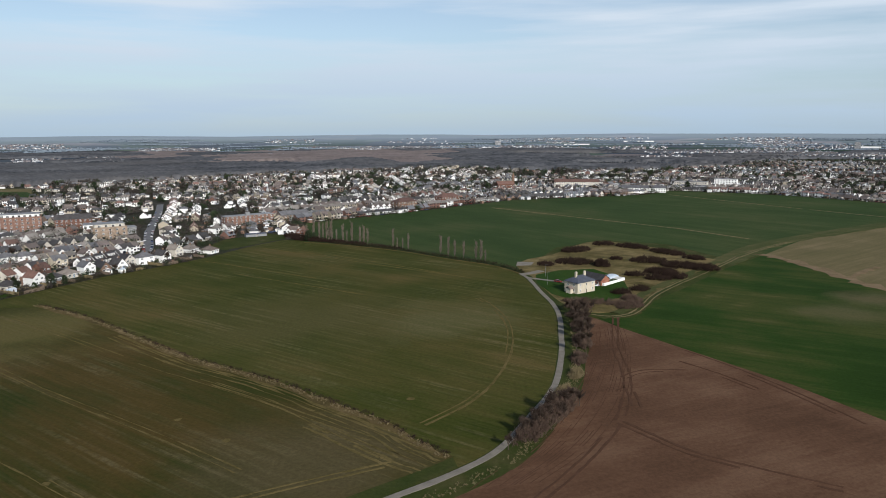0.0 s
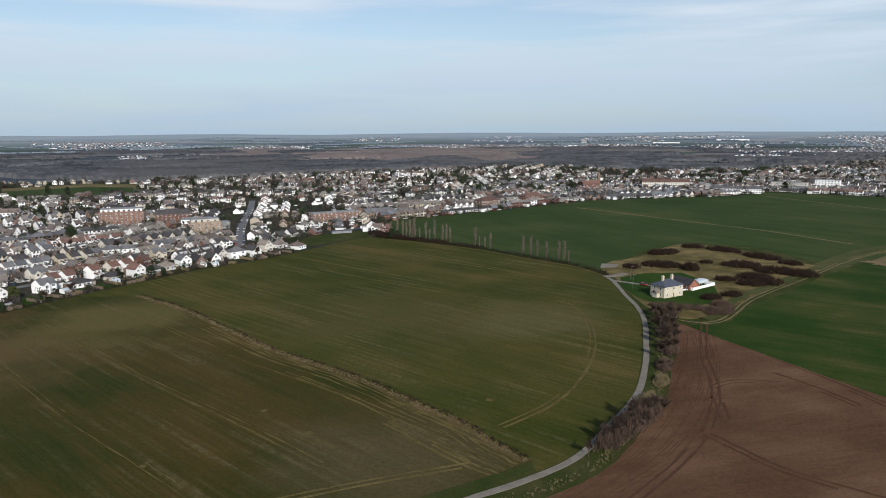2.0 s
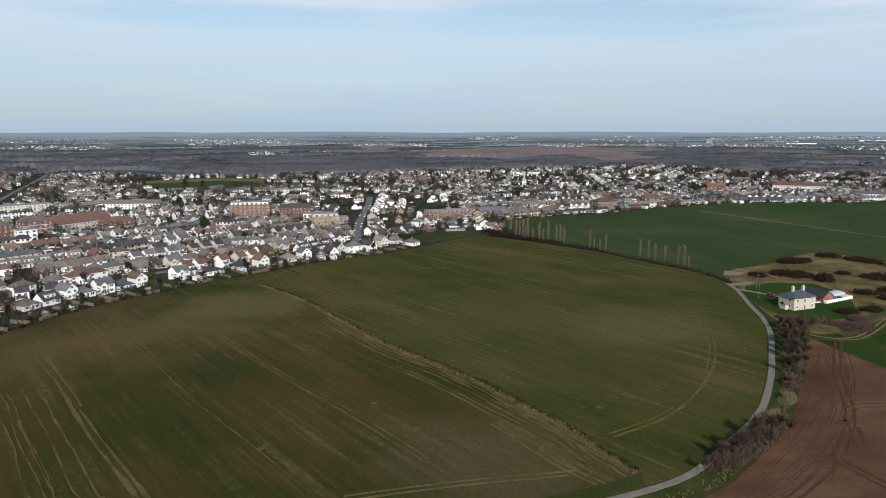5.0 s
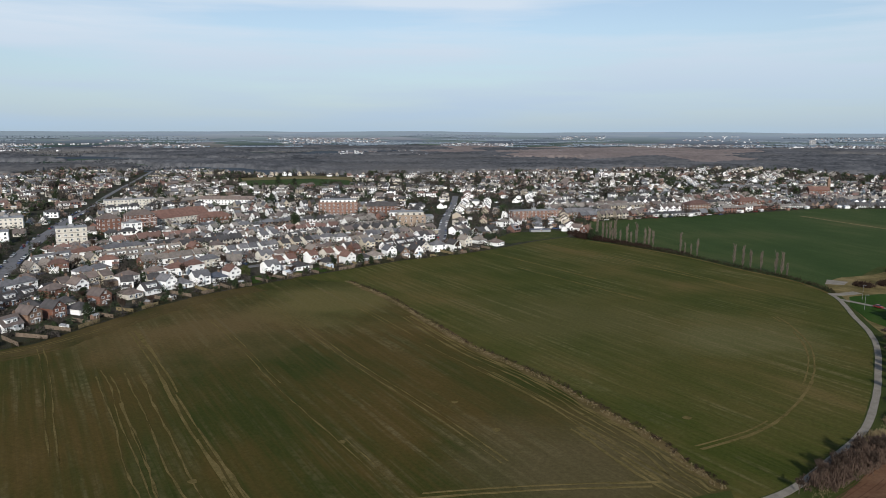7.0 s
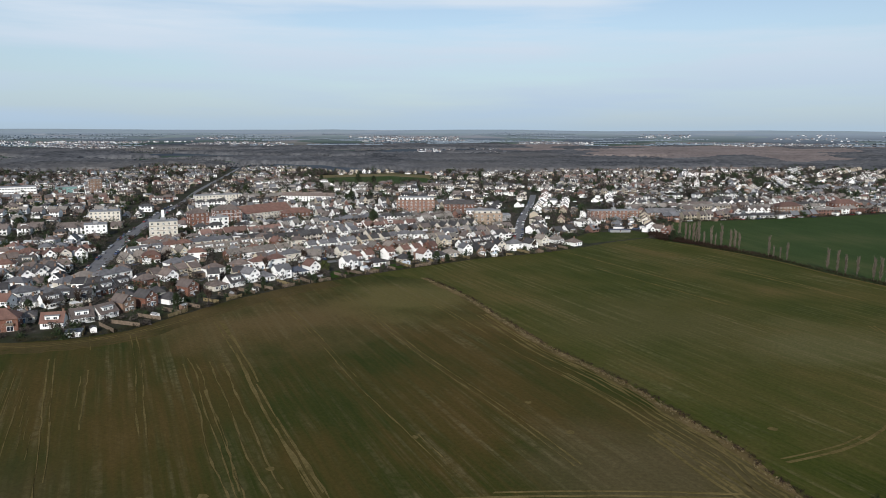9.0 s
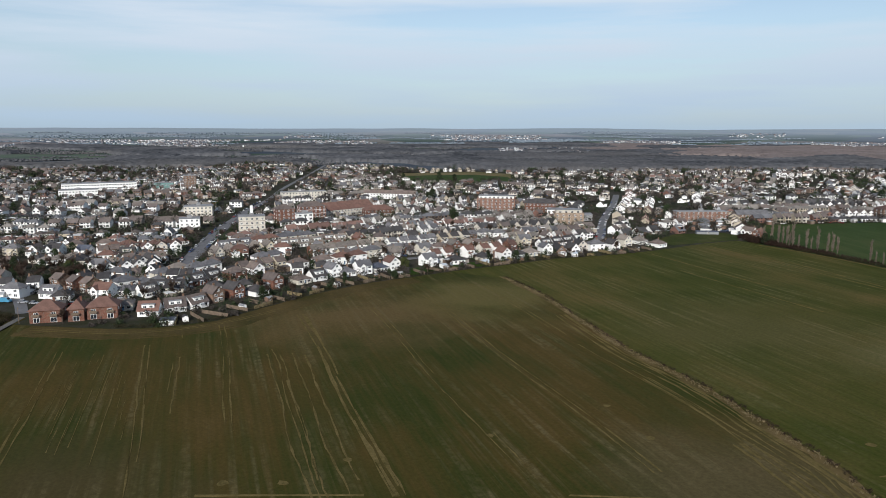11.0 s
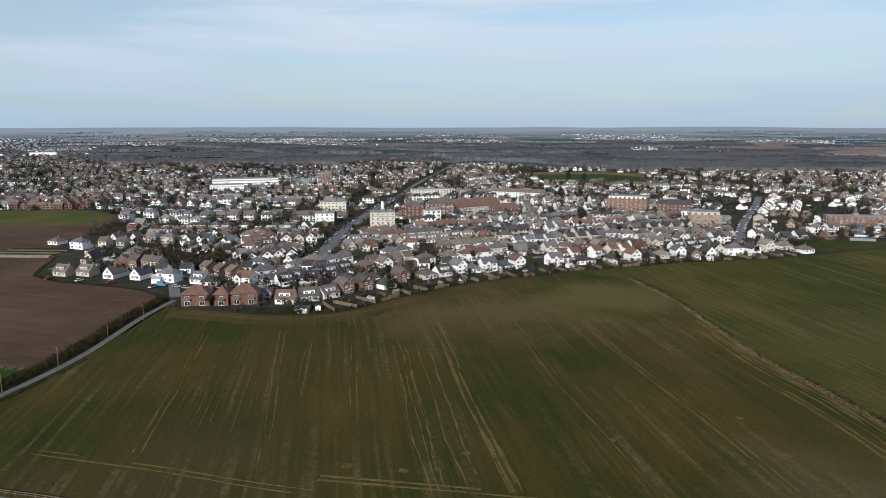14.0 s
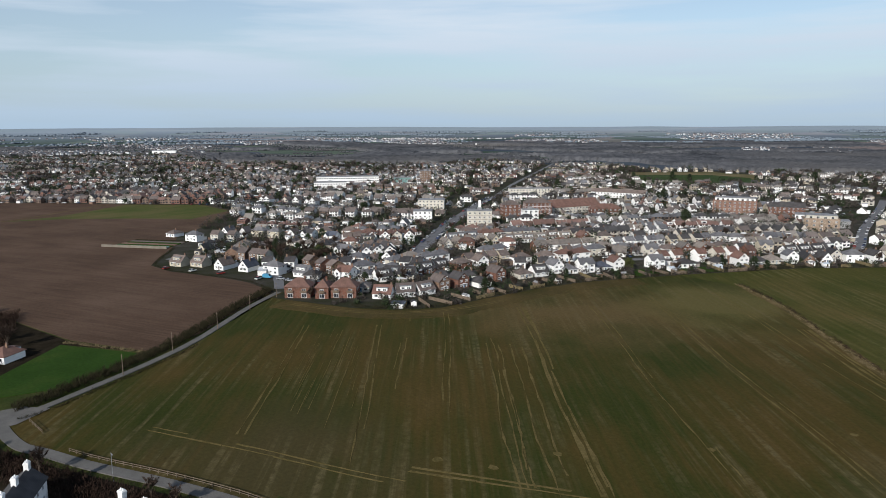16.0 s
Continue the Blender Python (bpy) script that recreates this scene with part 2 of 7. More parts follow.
def brick_material(name, a, b2, mortar):
    m, n, l, b = material(name, 0.9)
    co = n.new("ShaderNodeTexCoord").outputs["Object"]
    sw = n.new("ShaderNodeMapping")
    sw.inputs["Rotation"].default_value = (radians(90), 0, radians(0))
    l.new(co, sw.inputs["Vector"])
    t = n.new("ShaderNodeTexBrick")
    t.inputs["Color1"].default_value, t.inputs["Color2"].default_value, t.inputs["Mortar"].default_value = rgba(a), rgba(b2), rgba(mortar)
    t.inputs["Scale"].default_value, t.inputs["Brick Width"].default_value, t.inputs["Row Height"].default_value = 1.0, 0.225, 0.075
    t.inputs["Mortar Size"].default_value = 0.008
    l.new(sw.outputs["Vector"], t.inputs["Vector"])
    stain = noise_tex(n, l, 0.5, 4, co)
    s = ramp(n, [(0.3, (0.70, 0.68, 0.66)), (0.7, (1.15, 1.12, 1.08))])
    l.new(stain.outputs["Fac"], s.inputs["Fac"])
    l.new(blend(n, l, "MULTIPLY", 1.0, t.outputs["Color"], s.outputs["Color"]), b.inputs["Base Color"])
    return m


M_BRICK = brick_material("red_brick", (0.120, 0.046, 0.030), (0.175, 0.070, 0.045), (0.17, 0.14, 0.12))
M_FLATS_BRICK = brick_material("dull_red_brick", (0.175, 0.088, 0.066), (0.235, 0.124, 0.095), (0.26, 0.21, 0.17))
M_BUFF_BRICK = brick_material("buff_brick", (0.265, 0.195, 0.145), (0.335, 0.255, 0.195), (0.30, 0.26, 0.21))
M_BARN_BRICK = brick_material("orange_brick", (0.23, 0.080, 0.048), (0.30, 0.112, 0.066), (0.26, 0.21, 0.17))
M_BROWNBRICK = brick_material("brown_brick", (0.150, 0.088, 0.058), (0.21, 0.125, 0.086), (0.22, 0.19, 0.16))


def tile_material(name, dark, light):
    """Roof tiles in courses, with moss and weather stains."""
    m, n, l, b = material(name, 0.8)
    co = n.new("ShaderNodeTexCoord").outputs["Object"]
    w = n.new("ShaderNodeTexWave")
    w.bands_direction = "Z"
    w.inputs["Scale"].default_value, w.inputs["Distortion"].default_value = 1.6, 0.6
    l.new(co, w.inputs["Vector"])
    big = noise_tex(n, l, 0.35, 5, co)
    r = ramp(n, [(0.3, dark), (0.7, light)])
    l.new(big.outputs["Fac"], r.inputs["Fac"])
    c = ramp(n, [(0.0, (0.72, 0.72, 0.72)), (0.3, (1, 1, 1))])
    l.new(w.outputs["Fac"], c.inputs["Fac"])
    col = blend(n, l, "MULTIPLY", 0.8, r.outputs["Color"], c.outputs["Color"])
    t = ramp(n, [(0.0, (0.72, 0.72, 0.74)), (1.0, (1.22, 1.18, 1.15))])
    l.new(n.new("ShaderNodeObjectInfo").outputs["Random"], t.inputs["Fac"])
    l.new(blend(n, l, "MULTIPLY", 1.0, col, t.outputs["Color"]), b.inputs["Base Color"])
    bump(n, l, b, w.outputs["Fac"], 0.4, 0.03)
    return m


M_TILE_BROWN = tile_material("brown_tiles", (0.102, 0.081, 0.071), (0.183, 0.149, 0.132))
M_TILE_GREY = tile_material("grey_slates", (0.093, 0.093, 0.099), (0.173, 0.172, 0.178))
M_TILE_RED = tile_material("red_tiles", (0.108, 0.062, 0.050), (0.178, 0.104, 0.082))
M_TILE_DARK = tile_material("dark_tiles", (0.038, 0.036, 0.037), (0.076, 0.072, 0.072))
M_TILE_BUFF = tile_material("buff_tiles", (0.152, 0.133, 0.115), (0.254, 0.224, 0.195))
M_SLATE = tile_material("blue_slates", (0.050, 0.058, 0.078), (0.095, 0.106, 0.134))
M_LEADROOF = mottled("flat_roof_felt", (0.16, 0.16, 0.165), (0.30, 0.30, 0.30), 0.1, 0.7)
M_FRAME = mottled("white_plastic", (0.70, 0.70, 0.69), (0.82, 0.82, 0.81), 1.0, 0.4)
M_TIMBER = mottled("weathered_timber", (0.09, 0.065, 0.045), (0.20, 0.155, 0.115), 0.7, 0.85)
M_BLUE = mottled("blue_board", (0.09, 0.18, 0.30), (0.16, 0.27, 0.40), 0.5, 0.6)
M_TEAL = mottled("teal_cladding", (0.12, 0.22, 0.21), (0.20, 0.32, 0.30), 0.4, 0.5)
M_METAL = mottled("galvanised_steel", (0.16, 0.165, 0.17), (0.27, 0.275, 0.28), 1.0, 0.45)


def glass_material():
    m, n, l, b = material("window_glass", 0.08)
    b.inputs["Base Color"].default_value = (0.018, 0.022, 0.028, 1)
    b.inputs["Specular IOR Level"].default_value = 0.5
    return m


M_GLASS = glass_material()
M_BARK = mottled("bark", (0.055, 0.042, 0.032), (0.120, 0.095, 0.075), 1.2, 0.95)
M_TWIG = mottled("winter_twigs", (0.040, 0.029, 0.023), (0.088, 0.064, 0.050), 0.3, 0.95, spread=0.25)
M_TWIG_POPLAR = mottled("poplar_twigs", (0.105, 0.086, 0.069), (0.203, 0.167, 0.132), 0.3, 0.95)
M_LEAF = mottled("evergreen_leaf", (0.013, 0.022, 0.010), (0.038, 0.055, 0.019), 0.4, 0.8, spread=0.35)
M_LEAF_LIGHT = mottled("holm_leaf", (0.035, 0.045, 0.012), (0.080, 0.085, 0.025), 0.4, 0.8)
M_BRAMBLE = mottled("bramble", (0.020, 0.013, 0.010), (0.046, 0.031, 0.024), 0.25, 0.95)
M_SCRUB = mottled("scrub_reddish", (0.058, 0.039, 0.030), (0.128, 0.090, 0.068), 0.2, 0.95)
M_LITTER = mottled("scrub_floor", (0.011, 0.010, 0.006), (0.032, 0.025, 0.018), 0.3, 0.95, relief=0.05)
M_GARDEN_TREE = mottled("garden_twigs", (0.037, 0.032, 0.028), (0.086, 0.075, 0.065), 0.2, 0.95)
M_HEDGE = mottled("hedge", (0.018, 0.017, 0.010), (0.048, 0.042, 0.024), 0.3, 0.95)
FAR_WALLS = {
    "white": mottled("far_white_render", (0.728, 0.718, 0.692), (0.894, 0.884, 0.863), 0.12, 0.85, spread=0.20, per="island"),
    "cream": mottled("far_cream_render", (0.44, 0.40, 0.34), (0.62, 0.575, 0.50), 0.12, 0.85, spread=0.25, per="island"),
    "brick": mottled("far_red_brick", (0.135, 0.074, 0.056), (0.205, 0.112, 0.088), 0.3, 0.9, spread=0.25, per="island"),
    "brown": mottled("far_brown_brick", (0.150, 0.104, 0.078), (0.230, 0.165, 0.128), 0.3, 0.9, spread=0.25, per="island"),
    "yellow": mottled("far_yellow_brick", (0.33, 0.285, 0.215), (0.48, 0.42, 0.33), 0.3, 0.9, spread=0.25, per="island")}
FAR_ROOFS = {
    "brown": mottled("far_brown_tiles", (0.100, 0.081, 0.073), (0.178, 0.148, 0.134), 0.15, 0.85, fine=1.5, spread=0.28, per="island"),
    "grey": mottled("far_grey_slates", (0.095, 0.096, 0.104), (0.173, 0.173, 0.181), 0.15, 0.8, fine=1.5, spread=0.28, per="island"),
    "red": mottled("far_red_tiles", (0.132, 0.081, 0.067), (0.210, 0.129, 0.107), 0.15, 0.85, fine=1.5, spread=0.28, per="island"),
    "dark": mottled("far_dark_tiles", (0.042, 0.041, 0.042), (0.082, 0.078, 0.078), 0.15, 0.8, fine=1.5, spread=0.28, per="island"),
    "buff": mottled("far_buff_tiles", (0.152, 0.137, 0.122), (0.250, 0.227, 0.203), 0.15, 0.85, fine=1.5, spread=0.28, per="island")}
M_WALLS_HILL = palette("suburb_walls", [(0.66, 0.67, 0.69), (0.24, 0.22, 0.23), (0.44, 0.45, 0.47), (0.70, 0.71, 0.72), (0.30, 0.26, 0.25)])
# Most roof tones lean blue, with distance haze painted into them.
M_ROOFS_HILL = palette("suburb_roofs", [(0.095, 0.105, 0.125), (0.120, 0.118, 0.125), (0.085, 0.095, 0.115), (0.135, 0.112, 0.105)])
M_SHED_WALL = palette("outbuilding_walls", [(0.80, 0.79, 0.77), (0.16, 0.12, 0.09), (0.50, 0.46, 0.40), (0.85, 0.84, 0.83), (0.24, 0.15, 0.11), (0.34, 0.30, 0.26)])
M_SHED_ROOF = palette("outbuilding_roofs", [(0.22, 0.22, 0.23), (0.10, 0.09, 0.085), (0.40, 0.41, 0.42), (0.14, 0.135, 0.14), (0.60, 0.61, 0.62)])
M_CARS_FAR = palette("street_car_paint", [(0.60, 0.60, 0.60), (0.03, 0.03, 0.035), (0.22, 0.23, 0.25), (0.20, 0.03, 0.025), (0.035, 0.06, 0.13), (0.75, 0.75, 0.74)], 0.3)
M_PAINT = palette("car_paint", [(0.60, 0.60, 0.60), (0.05, 0.05, 0.055), (0.30, 0.31, 0.33), (0.30, 0.03, 0.025), (0.045, 0.07, 0.16), (0.65, 0.65, 0.64)], 0.3, per="object")
M_PAINT_WHITE = mottled("white_paint", (0.70, 0.70, 0.70), (0.78, 0.78, 0.78), 0.5, 0.25)
M_PAINT_RED = mottled("red_paint", (0.16, 0.018, 0.015), (0.21, 0.028, 0.02), 0.5, 0.3)
M_PAINT_CYAN = mottled("light_blue_paint", (0.05, 0.20, 0.32), (0.08, 0.25, 0.38), 0.5, 0.35)
M_RUBBER = mottled("tyre_rubber", (0.015, 0.015, 0.015), (0.03, 0.03, 0.03), 3.0, 0.9)
M_POLY = mottled("polythene_sheet", (0.40, 0.45, 0.50), (0.58, 0.63, 0.68), 0.4, 0.3)


def canopy_material(name, dark, light, tint):
    """Leafless treetops from afar: stands of trees that differ in tone, and the crowns within them."""
    m, n, l, b = material(name, 0.95)
    b.inputs["Specular IOR Level"].default_value = 0.0
    pos = position(n)
    stand = noise_tex(n, l, 0.0055, 5, pos, 0.65)
    crown = noise_tex(n, l, 0.045, 4, pos, 0.7)
    r = ramp(n, [(0.38, dark), (0.62, light)])
    l.new(blend(n, l, "MIX", 0.45, stand.outputs["Fac"], crown.outputs["Fac"]), r.inputs["Fac"])
    where = noise_tex(n, l, 0.0021, 3, pos, 0.5)
    k = ramp(n, [(0.50, (0, 0, 0)), (0.66, (0.6, 0.6, 0.6))])
    l.new(where.outputs["Fac"], k.inputs["Fac"])
    l.new(blend(n, l, "MIX", k.outputs["Color"], r.outputs["Color"], tint), b.inputs["Base Color"])
    return m


M_WOOD_FAR = canopy_material("far_woodland", (0.042, 0.045, 0.050), (0.136, 0.136, 0.142), (0.130, 0.123, 0.118))
M_WOOD_BROWN = canopy_material("far_brown_woodland", (0.140, 0.117, 0.110), (0.230, 0.190, 0.176), (0.200, 0.175, 0.168))
# These blue-grey tones hold distance haze in the base colour of the trees.
M_WOOD_HILL_HAZED = canopy_material("hill_woodland", (0.145, 0.178, 0.212), (0.190, 0.225, 0.260), (0.175, 0.205, 0.235))


def land_material():
    """The country round the town: hedged fields and woods, and hills with blue haze painted in."""
    m, n, l, b = material("countryside", 0.95)
    b.inputs["Specular IOR Level"].default_value = 0.0
    pos = position(n)
    vor = n.new("ShaderNodeTexVoronoi")
    vor.inputs["Scale"].default_value = 0.0034
    l.new(pos, vor.inputs["Vector"])
    sep = n.new("ShaderNodeSeparateColor")
    l.new(vor.outputs["Color"], sep.inputs["Color"])
    r = ramp(n, [(0.0, (0.062, 0.085, 0.066)), (0.22, (0.080, 0.092, 0.106)), (0.42, (0.105, 0.130, 0.098)), (0.58, (0.074, 0.087, 0.100)), (0.74, (0.170, 0.160, 0.140)), (0.84, (0.080, 0.105, 0.085)), (0.93, (0.215, 0.182, 0.168))], "CONSTANT")
    l.new(sep.outputs["Red"], r.inputs["Fac"])
    big = noise_tex(n, l, 0.0035, 6, pos)
    w = ramp(n, [(0.42, (1, 1, 1)), (0.56, (0.74, 0.77, 0.84))])
    l.new(big.outputs["Fac"], w.inputs["Fac"])
    col = blend(n, l, "MULTIPLY", 1.0, r.outputs["Color"], w.outputs["Color"])
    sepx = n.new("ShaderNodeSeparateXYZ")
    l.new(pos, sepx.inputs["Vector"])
    # Painted distance haze: the colour turns pale blue-grey as the land rises.
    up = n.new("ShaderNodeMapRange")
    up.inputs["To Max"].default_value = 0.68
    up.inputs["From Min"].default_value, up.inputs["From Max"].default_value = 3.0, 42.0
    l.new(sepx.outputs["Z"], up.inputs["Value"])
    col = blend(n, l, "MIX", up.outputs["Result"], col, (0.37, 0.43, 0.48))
    l.new(col, b.inputs["Base Color"])
    return m


M_LAND_HAZED = land_material()


# ---- mesh helpers ----
class Shape:
    """Collects faces for one mesh, each with a material slot."""

    def __init__(self):
        self.v, self.f, self.m = [], [], []

    def add(self, verts, faces, mat=0):
        k = len(self.v)
        self.v.extend(verts)
        self.f.extend([tuple(i + k for i in fc) for fc in faces])
        self.m.extend([mat] * len(faces))
        return self

    def box(self, x0, x1, y0, y1, z0, z1, mat=0):
        return self.add([(x0, y0, z0), (x1, y0, z0), (x1, y1, z0), (x0, y1, z0), (x0, y0, z1), (x1, y0, z1), (x1, y1, z1), (x0, y1, z1)],
                        [(0, 3, 2, 1), (4, 5, 6, 7), (0, 1, 5, 4), (1, 2, 6, 5), (2, 3, 7, 6), (3, 0, 4, 7)], mat)

    def slab(self, quad, thick, mat=0):
        """A sloping plate: four top corners, and the same a little lower."""
        low = [(x, y, z - thick) for x, y, z in quad]
        return self.add(list(quad) + low, [(0, 1, 2, 3), (7, 6, 5, 4), (0, 4, 5, 1), (1, 5, 6, 2), (2, 6, 7, 3), (3, 7, 4, 0)], mat)

    def tube(self, a, b, ra, rb, sides=6, mat=0):
        a, b = Vector(a), Vector(b)
        d = (b - a).normalized()
        s = d.orthogonal().normalized()
        u = d.cross(s)
        k = len(self.v)
        for p, r in ((a, ra), (b, rb)):
            for i in range(sides):
                w = 2 * math.pi * i / sides
                self.v.append(tuple(p + (s * math.cos(w) + u * math.sin(w)) * r))
        for i in range(sides):
            j = (i + 1) % sides
            self.f.append((k + i, k + j, k + sides + j, k + sides + i))
            self.m.append(mat)
        self.f.append(tuple(k + sides + i for i in range(sides)))
        self.m.append(mat)
        return self

    def clump(self, c, r, rng, mat=0, flat=1.0):
        """A small irregular tuft of leaves or twigs: a dented eight-sided lump."""
        x, y, z = c
        pts = []
        for dx, dy, dz in ((1, 0, 0), (0.2, 1, 0.1), (-1, 0.1, 0), (0, -1, -0.1), (0.1, 0, 1), (0, 0.1, -0.8)):
            k = r * rng.uniform(0.6, 1.25)
            pts.append((x + dx * k + rng.uniform(-.3, .3) * r, y + dy * k + rng.uniform(-.3, .3) * r, z + dz * k * flat))
        return self.add(pts, [(0, 1, 4), (1, 2, 4), (2, 3, 4), (3, 0, 4), (1, 0, 5), (2, 1, 5), (3, 2, 5), (0, 3, 5)], mat)

    def tuft(self, c, r, rng, n=8, mat=0, leaf=0.45):
        """Loose sprigs and twig ends about a point, each a thin sliver."""
        for _ in range(n):
            x, y, z = (c[k] + rng.gauss(0, 0.5) * r for k in range(3))
            z = max(0.05, z)
            u = [(x + rng.uniform(-leaf, leaf), y + rng.uniform(-leaf, leaf), z + rng.uniform(-leaf, leaf) * 0.8) for _ in range(3)]
            self.add(u, [(0, 1, 2)], mat)
        return self

    def brush(self, c, r, rng, n=16, mat=0, reach=0.9, half=0.07):
        """Thin twigs or blades that rise and splay from about a point."""
        for _ in range(n):
            x, y, z = (c[k] + rng.gauss(0, 0.5) * r for k in range(3))
            z = max(0.0, z)
            w, k = rng.uniform(0, 6.283), reach * rng.uniform(0.5, 1.2)
            dx, dy = -math.sin(w) * half, math.cos(w) * half
            lean = rng.uniform(0.1, 0.7) * k
            v = rng.uniform(0, 6.283)
            self.add([(x - dx, y - dy, z), (x + dx, y + dy, z), (x + math.cos(v) * lean, y + math.sin(v) * lean, z + k)], [(0, 1, 2)], mat)
        return self

    def mesh(self, name, mats):
        me = bpy.data.meshes.new(name)
        me.from_pydata(self.v, [], self.f)
        for m in mats:
            me.materials.append(m)
        if len(mats) > 1:
            me.polygons.foreach_set("material_index", self.m)
        me.update()
        return me


def part(name, shape, mats, parent, label="", kind=""):
    mats = mats if isinstance(mats, (list, tuple)) else [mats]
    ob = new(name, shape.mesh(name, mats))
    ob.parent = parent
    return tagged(ob, label, kind=kind)


def thing(name, label, category, group="", m=None, kind=""):
    ob = new(name)
    ob.empty_display_size = 0.5
    tagged(ob, label, category, group, kind)
    if m is not None:
        ob.matrix_basis = m
    return ob


def solo(name, shape, mats, label, category, group="", kind="", m=None):
    mats = mats if isinstance(mats, (list, tuple)) else [mats]
    ob = new(name, shape.mesh(name, mats))
    if m is not None:
        ob.matrix_basis = m
    return tagged(ob, label, category, group, kind)


def inside(p, poly):
    x, y = p
    c = False
    j = len(poly) - 1
    for i in range(len(poly)):
        (xi, yi), (xj, yj) = poly[i], poly[j]
        if (yi > y) != (yj > y) and x < (xj - xi) * (y - yi) / (yj - yi) + xi:
            c = not c
        j = i
    return c


def near_line(p, line):
    """The distance of p from a polyline."""
    best = 1e9
    px, py = p
    for (ax, ay), (bx, by) in zip(line, line[1:]):
        dx, dy = bx - ax, by - ay
        t = max(0, min(1, ((px - ax) * dx + (py - ay) * dy) / (dx * dx + dy * dy)))
        best = min(best, math.hypot(px - ax - t * dx, py - ay - t * dy))
    return best


def along(line, step, start=0.0):
    """Points every step metres along a polyline: x, y, heading."""
    out, left = [], start
    for (ax, ay), (bx, by) in zip(line, line[1:]):
        n = math.hypot(bx - ax, by - ay)
        h = math.atan2(by - ay, bx - ax)
        while left <= n:
            out.append((ax + (bx - ax) * left / n, ay + (by - ay) * left / n, h))
            left += step
        left -= n
    return out


def smooth(line, n=6):
    """A rounded polyline through the points given."""
    p = [line[0]] + list(line) + [line[-1]]
    out = []
    for i in range(1, len(p) - 2):
        for k in range(n):
            t = k / n
            out.append(tuple(0.5 * (2 * p[i][c] + (p[i + 1][c] - p[i - 1][c]) * t + (2 * p[i - 1][c] - 5 * p[i][c] + 4 * p[i + 1][c] - p[i + 2][c]) * t * t
                                    + (3 * p[i][c] - p[i - 1][c] - 3 * p[i + 1][c] + p[i + 2][c]) * t ** 3) for c in (0, 1)))
    return out + [line[-1]]


def offset(line, d):
    """The polyline moved d metres to its left."""
    out = []
    for i, (x, y) in enumerate(line):
        a, b = line[max(0, i - 1)], line[min(len(line) - 1, i + 1)]
        n = math.hypot(b[0] - a[0], b[1] - a[1])
        out.append((x - (b[1] - a[1]) / n * d, y + (b[0] - a[0]) / n * d))
    return out


def sheet(poly, top, depth=0.6):
    """A flat plate of ground with an edge."""
    s = Shape()
    n = len(poly)
    s.add([(x, y, top) for x, y in poly] + [(x, y, top - depth) for x, y in poly],
          [tuple(range(n))] + [(i, i + n, (i + 1) % n + n, (i + 1) % n) for i in range(n)])
    return s


def ribbon(s, line, width, top, wobble=0.0, rng=None, mat=0, depth=0.25):
    """A strip of that width along a line, with side faces."""
    k = len(s.v)
    for (lx, ly), (rx, ry) in zip(offset(line, width / 2), offset(line, -width / 2)):
        if rng and wobble:
            q = rng.uniform(-wobble, wobble)
            lx, ly, rx, ry = lx + q, ly + q, rx + rng.uniform(-wobble, wobble), ry + rng.uniform(-wobble, wobble)
        s.v += [(lx, ly, top), (rx, ry, top), (lx, ly, top - depth), (rx, ry, top - depth)]
    for i in range(len(line) - 1):
        a, b = k + 4 * i, k + 4 * i + 4
        s.f += [(a, a + 1, b + 1, b), (a + 2, a, b, b + 2), (a + 1, a + 3, b + 3, b + 1)]
        s.m += [mat] * 3
    return s


# ---- plan ----
LANE = [(-131, 53), (-98, 76), (-60, 106), (-18, 141), (2, 157), (14, 170), (25, 192), (34, 212), (40, 234), (46, 267), (51.5, 312), (49, 352), (47, 382), (44, 396)]
LANE_WEST = [(44, 396), (29, 422), (2, 445), (-32, 477), (-75, 504), (-102, 516)]
ROAD_SW = [(-221, 14), (-211, 13.5), (-197, 16), (-188, 21), (-175, 28), (-156, 40), (-140, 49), (-131, 53)]
LANE_NW = [(-219, 15), (-220, 22), (-229, 37), (-244, 60), (-261, 81), (-294, 113), (-314, 136)]
HEDGE_LINE = [(-190, 326), (-155, 303), (-127, 278), (-93, 248), (-70, 232), (-50, 218), (-31, 201), (-17, 189), (-7, 176), (2, 167)]
TOWN_EDGE = [(-310, 126), (-297, 133), (-267, 149), (-252, 163), (-243, 181), (-244, 207), (-244, 243), (-239, 274), (-231, 295), (-222, 321), (-206, 357), (-192, 390), (-167, 426), (-152, 455), (-135, 501), (-120, 527), (-104, 524)]
EAST_EDGE = [(-122, 627), (-77, 668), (-14, 729), (77, 828), (254, 894), (304, 952), (375, 913), (427, 870), (487, 778), (620, 640)]
BROWN_W_EDGE = [(-1400, -300), (-863, 66), (-826, 113), (-766, 171), (-718, 228), (-645, 236), (-560, 182), (-532, 152), (-472, 130), (-440, 113), (-420, 104), (-396, 108), (-379, 117), (-360, 126), (-344, 132), (-318, 134)]
MAIN_ROAD = [(-355, 243), (-365, 252), (-445, 333), (-493, 387), (-554, 457), (-610, 527), (-713, 645), (-906, 884), (-1150, 1180)]
STREET_A = [(-199, 466), (-206, 490), (-239, 573), (-281, 697), (-318, 797)]
GREEN_PARK = [(-722, 887), (-645, 815), (-555, 815), (-508, 893), (-570, 975), (-640, 985)]
PARK = [(-722, 887), (-645, 815), (-555, 815), (-508, 893), (-535, 940), (-600, 1035), (-676, 1044), (-760, 936)]
WOODLOT = [(-428, 160), (-362, 166), (-356, 196), (-396, 216), (-436, 192)]
